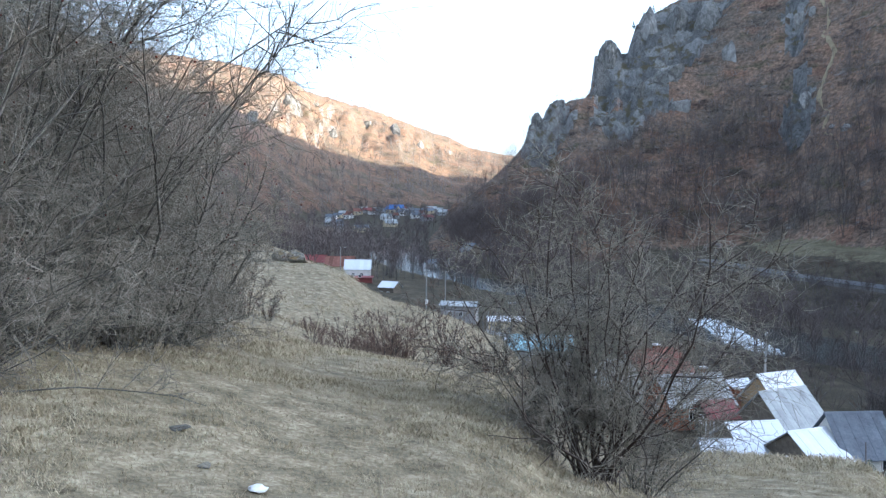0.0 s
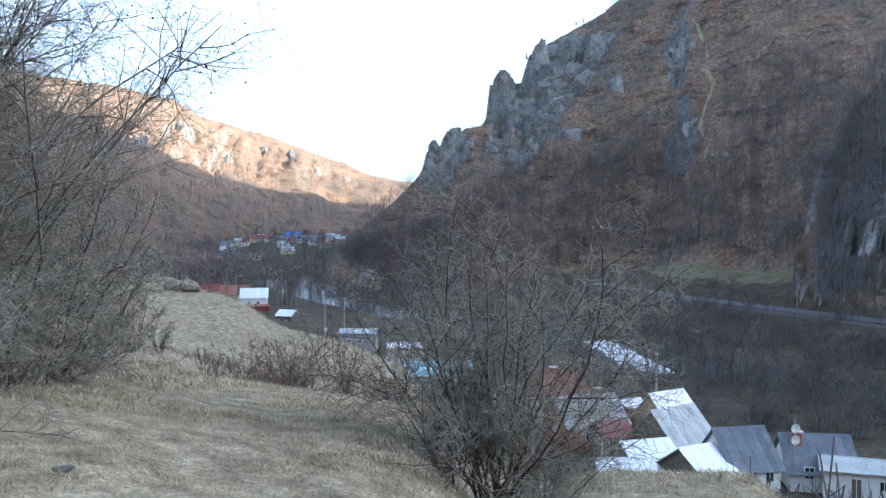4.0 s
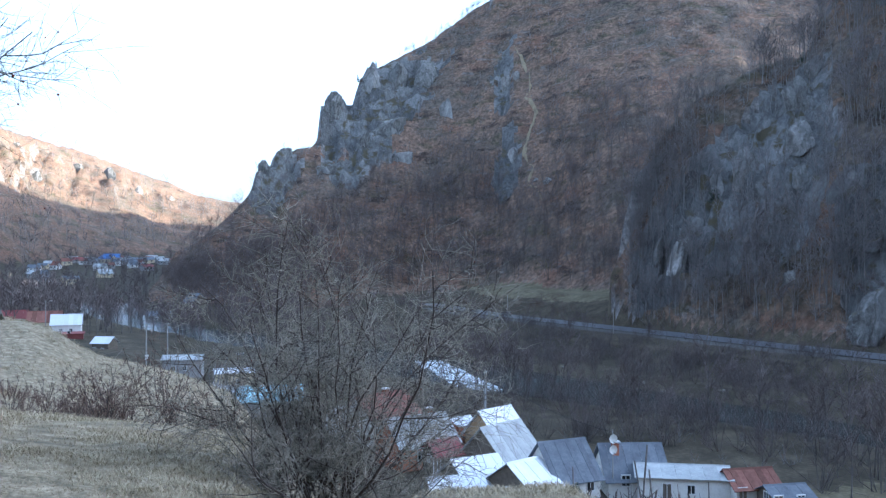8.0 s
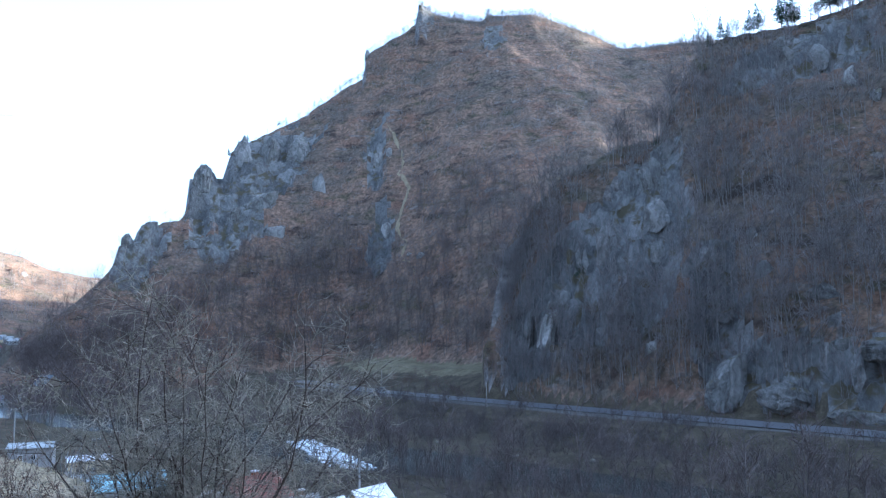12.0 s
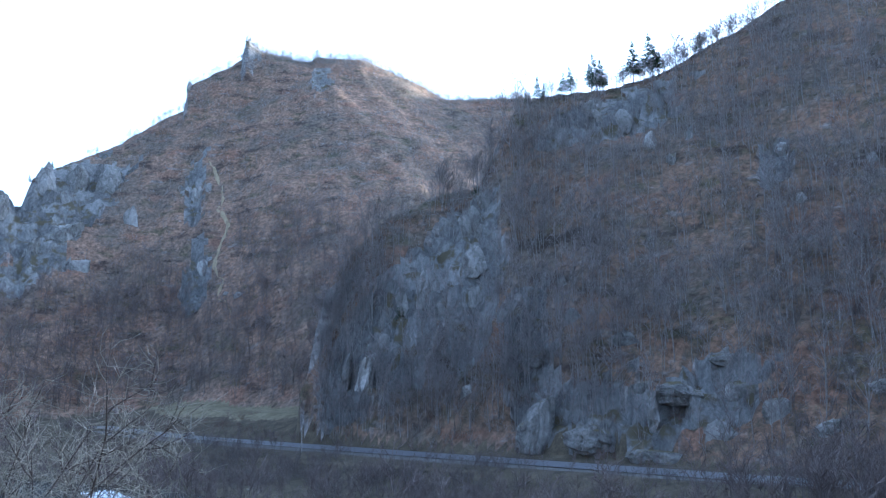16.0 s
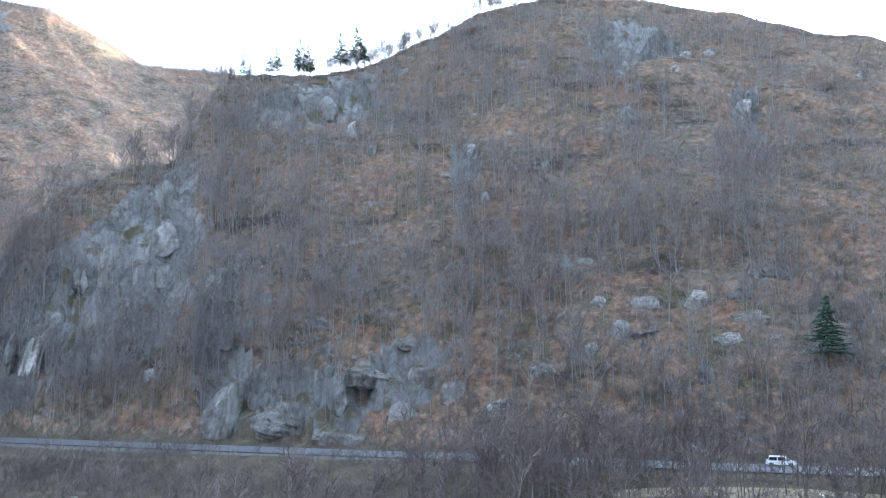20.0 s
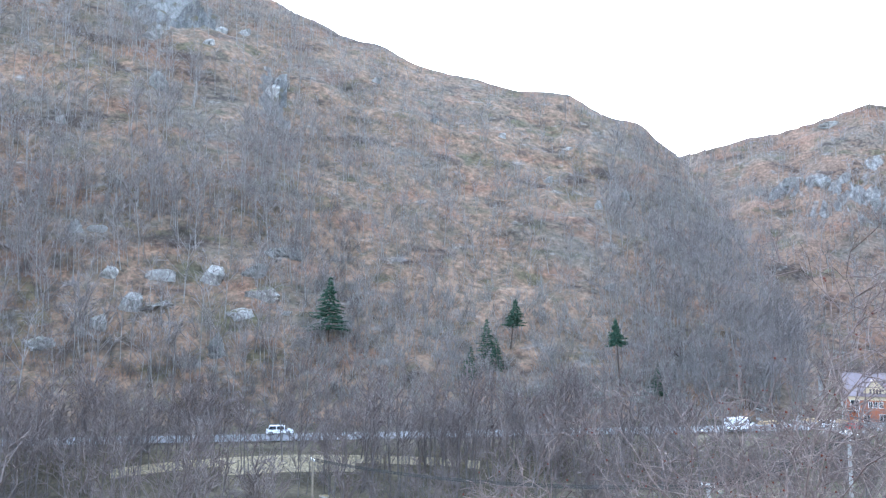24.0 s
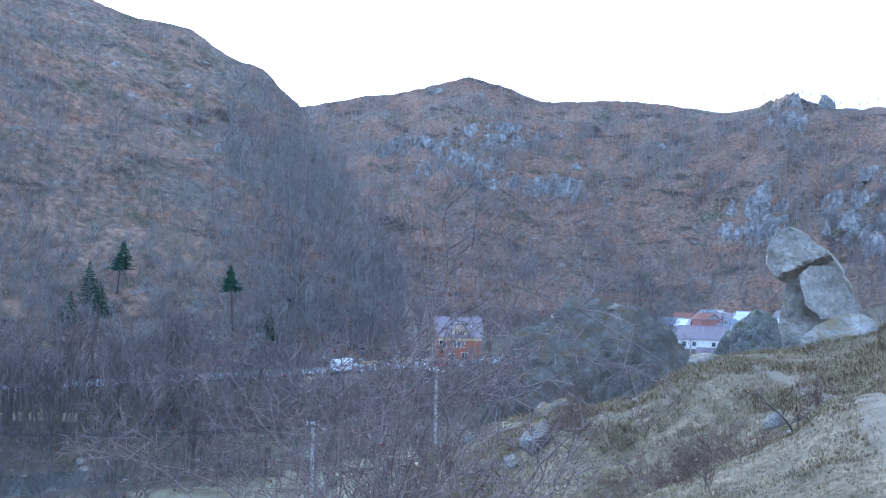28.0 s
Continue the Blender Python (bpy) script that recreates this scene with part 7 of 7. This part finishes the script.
for k, (b_, d_, hgt) in enumerate(((-33, 9.5, 3.2), (-30, 11, 3.2), (-27, 11.5, 3.0), (-24, 12, 3.0), (-21, 12.5, 2.8), (-18.5, 13.5, 2.4))):
    bush_at("bramble_thicket", b_, d_, thorn_bush(340 + k, hgt, stems=16, second=9, third=6, fourth=2, r0=0.012, open_=65, droop=-0.03), "dense dark bramble thicket under the thorn trees", mats=(MAT_BUSH, MAT_THORN), group="bramble thickets")
bush_at("thorn_bush", 10.4, 10.2, thorn_bush(350, 3.9, stems=30, second=15, third=8, fourth=2, r0=0.022, open_=46, bend=0.13, spread=46, droop=0.012), "leafless many-stemmed thorn bush on the slope", mats=(MAT_BARK_DARK, MAT_THORN), berries=60, seed=3)
bush_at("thorn_bush", 13.6, 10.6, thorn_bush(354, 2.2, stems=15, second=9, third=6, fourth=2, r0=0.013, open_=60), "smaller leafless thorn bush beside the large one")
bush_at("thorn_bush", 7.4, 10.4, thorn_bush(355, 2.0, stems=14, second=9, third=6, fourth=2, r0=0.012, open_=60), "smaller leafless thorn bush beside the large one")
bush_at("bramble_thicket", 6.6, 10.8, thorn_bush(352, 1.3, stems=16, second=8, third=5, fourth=2, r0=0.007, open_=75, droop=-0.05), "low tangled brambles beside the thorn bush", group="bramble thickets")
bush_at("bramble_thicket", 14.2, 10.5, thorn_bush(353, 1.1, stems=16, second=8, third=5, fourth=2, r0=0.007, open_=75, droop=-0.05), "low tangled brambles beside the thorn bush", group="bramble thickets")
bush_at("rose_bush", 113.8, 7.0, thorn_bush(360, 3.2, stems=15, second=9, third=5, fourth=2, bend=0.16, r0=0.011, open_=32, spread=42), "arching leafless rose bush with dried hips", berries=220, seed=5, size=1.2, mats=(MAT_ROSE, MAT_ROSE))
bush_at("rose_bush", 117.4, 7.4, thorn_bush(361, 2.8, stems=11, second=8, third=5, fourth=2, bend=0.16, r0=0.010, open_=28, spread=42), "arching leafless rose bush with dried hips", berries=160, seed=6, size=1.2, mats=(MAT_ROSE, MAT_ROSE))
bush_at("rose_bush", 109.6, 7.0, thorn_bush(362, 2.6, stems=9, second=7, third=5, fourth=2, bend=0.16, r0=0.008, open_=32, spread=42), "arching leafless rose bush with dried hips", berries=120, seed=7, size=1.2, mats=(MAT_ROSE, MAT_ROSE))
bush_at("thorn_bush", 150.3, 33, thorn_bush(364, 2.1, stems=12, second=8, third=5, fourth=2, r0=0.012, open_=45), "reddish leafless bush beside the leaning rock", size=2.0, mats=(MAT_BRAMBLE, MAT_BRAMBLE))
bush_at("thorn_bush", 128.9, 45, thorn_bush(365, 1.9, stems=12, second=7, third=3, fourth=1, r0=0.014, open_=32), "leafless bush before the great boulder", size=2.3, mats=(MAT_BARK_DARK, MAT_BUSH), group="bushes before the great boulder")
bush_at("thorn_bush", 132.2, 47, thorn_bush(366, 1.5, stems=9, second=6, third=3, fourth=0, r0=0.012, open_=38), "leafless bush before the great boulder", size=2.3, mats=(MAT_BARK_DARK, MAT_BUSH), group="bushes before the great boulder")
for k, (b_, d_, hgt) in enumerate(((127.4, 24.5, 1.5), (127.0, 26, 1.3), (133.0, 17, 1.1), (134.8, 18, 1.0), (131.3, 16.5, 0.9), (136.2, 18.4, 0.8), (138.3, 15, 0.9), (128.2, 24, 0.9), (143.0, 18, 0.7), (122, 22, 1.0))):
    bush_at("bramble_thicket", b_, d_, thorn_bush(370 + k, hgt * 1.25, stems=22, second=7, third=5, fourth=1, r0=0.006, open_=80, droop=-0.07), "low red-brown bramble patch on the grassy slope", mats=(MAT_BRAMBLE, MAT_BRAMBLE), group="bramble thickets")
bush_at("dry_sapling", 141.7, 14.2, thorn_bush(385, 0.9, stems=2, second=9, third=4, fourth=1, r0=0.022, open_=8), "small dry sapling with a broom-like top", mats=(MAT_BARK_DARK, MAT_BRAMBLE))
bush_at("dry_shoots", 136.3, 11.0, thorn_bush(386, 0.8, stems=12, second=2, third=1, fourth=0, r0=0.005, open_=25), "thin dry shoots in the grass", mats=(MAT_BRAMBLE, MAT_BRAMBLE))
# thin shrubs in the hollow beyond the near lip
rng = np.random.RandomState(17)
for k in range(26):
    b_, d_ = rng.uniform(-15, 5), rng.uniform(18.5, 40)
    hgt = rng.uniform(1.3, 3.2)
    bush_at("hollow_shrub", b_, d_, thorn_bush(400 + k, hgt / 1.8, stems=rng.randint(6, 13), second=6, third=4, fourth=1, r0=0.009, open_=24, spread=30), "thin upright leafless shrub in the hollow", size=1.8, mats=(MAT_BARK_DARK, MAT_BRAMBLE), group="shrubs in the hollow")
b_ = np.radians(rng.uniform(-17, 8, 800))
d_ = rng.uniform(18.5, 40, 800)
keep = fbm(np.degrees(b_) / 4, d_ / 7, 2, 8) > 0.05
x, y = (d_ * np.sin(b_))[keep], (d_ * np.cos(b_))[keep]
scatter("hollow_scrub", BRUSH, planted(x, y, rng.uniform(0.4, 1.2, len(x)) * np.clip(1.5 - np.hypot(x, y) / 45, 0.5, 1.2), 0.05), [MAT_BRAMBLE, MAT_BRAMBLE], "low red-brown scrub in the hollow", "scrub", seed=7)
b_ = np.radians(rng.uniform(28, 118, 900))
d_ = rng.uniform(20, 75, 900)
x, y = d_ * np.sin(b_), d_ * np.cos(b_)
keep = (fbm(x / 12, y / 12, 2, 9) > -0.1) & (ground(x, y)[0] < 14)
x, y = x[keep], y[keep]
scatter("hillside_scrub", BRUSH, planted(x, y, rng.uniform(1.2, 3.2, len(x)), 0.1), [MAT_ALDER_TRUNK, MAT_ALDER], "dark scrub on the steep hillside", "scrub", seed=8)

# trodden path on the right-hand slope
way = np.array([at_bearing(b_, d_) for b_, d_ in ((228, 7), (212, 4.2), (188, 2.9), (166, 3.2), (155.5, 5.5), (149, 8), (147.2, 10.5), (146.4, 13), (145.2, 16), (143.6, 20), (141.8, 23.3), (139.6, 25.6), (137.2, 28.5), (136, 34))])
tt = np.linspace(0, len(way) - 1, 90)
cx = np.interp(tt, np.arange(len(way)), way[:, 0])
cy = np.interp(tt, np.arange(len(way)), way[:, 1])
for _ in range(6):
    cx[1:-1] = (cx[:-2] + 2 * cx[1:-1] + cx[2:]) / 4
    cy[1:-1] = (cy[:-2] + 2 * cy[1:-1] + cy[2:]) / 4
nx, ny = -np.gradient(cy), np.gradient(cx)
ln = np.hypot(nx, ny)
half = np.linspace(0.46, 0.24, 90)
PV = []
for k in range(7):
    o = (k / 3 - 1) * (half + 0.12 * fbm(tt * 2.0, tt * 0 + k, 2, 3))
    px_, py_ = cx + nx / ln * o, cy + ny / ln * o
    PV.append(np.stack([px_, py_, ground(px_, py_)[0] + 0.035 - 0.05 * (abs(k - 3) == 3)], -1))
PV = np.stack(PV, 1)
ids = np.arange(90 * 7).reshape(90, 7)
tagged(link_mesh("path", PV.reshape(-1, 3), np.stack([ids[:-1, :-1], ids[1:, :-1], ids[1:, 1:], ids[:-1, 1:]], -1).reshape(-1, 4), [MAT_PATH]), "pale trodden earth path over the grassy hill", "path", kind="structure")


# dry grass
def grass(name, count, b0, b1, d0, d1, blades, h0, h1, seed, label, power=0.75, blade_mat=None):
    rng = np.random.RandomState(seed)
    b_ = np.radians(rng.uniform(b0, b1, count))
    d_ = d0 * (d1 / d0) ** (rng.uniform(0, 1, count) ** power)
    x, y = d_ * np.sin(b_), d_ * np.cos(b_)
    near_path = np.min(np.hypot(x[:, None] - cx[None, ::3], y[:, None] - cy[None, ::3]), axis=1) > rng.uniform(0.12, 0.5, count)
    thick = fbm(x / 1.7, y / 1.7, 3, 12)
    keep = near_path & (thick > rng.uniform(-1.0, 0.25, count))
    x, y, thick = x[keep], y[keep], thick[keep]
    z = ground(x, y)[0]
    n = len(x)
    scale_ = (0.75 + 0.6 * np.clip(thick, -0.3, 1))[:, None] * np.clip(np.hypot(x, y) / 12, 0.8, 2.4)[:, None]
    az = rng.uniform(0, 2 * np.pi, (n, blades))
    lean = rng.uniform(0.3, 1.7, (n, blades))
    hh = rng.uniform(h0, h1, (n, blades)) * scale_
    bx = x[:, None] + rng.normal(0, 0.05, (n, blades)) * scale_
    by = y[:, None] + rng.normal(0, 0.05, (n, blades)) * scale_
    w = 0.0055 * scale_ * rng.uniform(0.7, 1.4, (n, blades))
    tx, ty = bx + np.cos(az) * hh * lean, by + np.sin(az) * hh * lean
    zb = np.repeat(z[:, None], blades, 1) - 0.01
    sx, sy = -np.sin(az) * w, np.cos(az) * w
    V = np.stack([np.stack([bx - sx, by - sy, zb], -1), np.stack([bx + sx, by + sy, zb], -1),
                  np.stack([tx + sx * 0.3, ty + sy * 0.3, zb + hh], -1), np.stack([tx - sx * 0.3, ty - sy * 0.3, zb + hh], -1)], 2).reshape(-1, 3)
    F = np.arange(n * blades * 4).reshape(-1, 4)
    tagged(link_mesh(name, V, F, [blade_mat or MAT_BLADE], smooth_faces=False), label, "grass", kind="stuff")


grass("dry_grass_slope", 62000, -33, 32, 3.4, 28, 6, 0.03, 0.085, 1, "short dry straw-coloured grass on the slope")
grass("dry_grass_far_slope", 9000, -17, 10, 24, 76, 6, 0.03, 0.08, 2, "short dry grass on the further slope")
grass("dry_grass_mound", 60000, 104, 153, 4.5, 46, 6, 0.035, 0.105, 3, "dry tufted grass on the mound and bank", blade_mat=MAT_TUFT)

# bits of litter on the grass
rng = np.random.RandomState(23)
for b_, d_, sz in ((-12.6, 5.6, 0.085), (137.0, 16.5, 0.06), (138.8, 16.0, 0.05), (141.2, 18.0, 0.07), (133.8, 15.8, 0.09), (134.6, 16.4, 0.08), (134.2, 17.2, 0.06), (135.6, 19, 0.05), (131.5, 17, 0.06), (139.6, 15.0, 0.06),
                   (133.2, 16.6, 0.07), (136.2, 20, 0.05)):
    x, y = at_bearing(b_, d_)
    ob = new("litter", rock_data(90 + int(d_ * 10) % 7, 12, 2, 0.35, mat=MAT_PAPER))
    ob.matrix_basis = pose(x, y, ground_z(x, y) + sz * 0.3, 0, 0, rng.uniform(0, 360)) @ Matrix.Diagonal((sz, sz * 0.8, sz * 0.35, 1))
    tagged(ob, "crumpled pale scrap of litter on the grass", "litter", "scraps of litter")
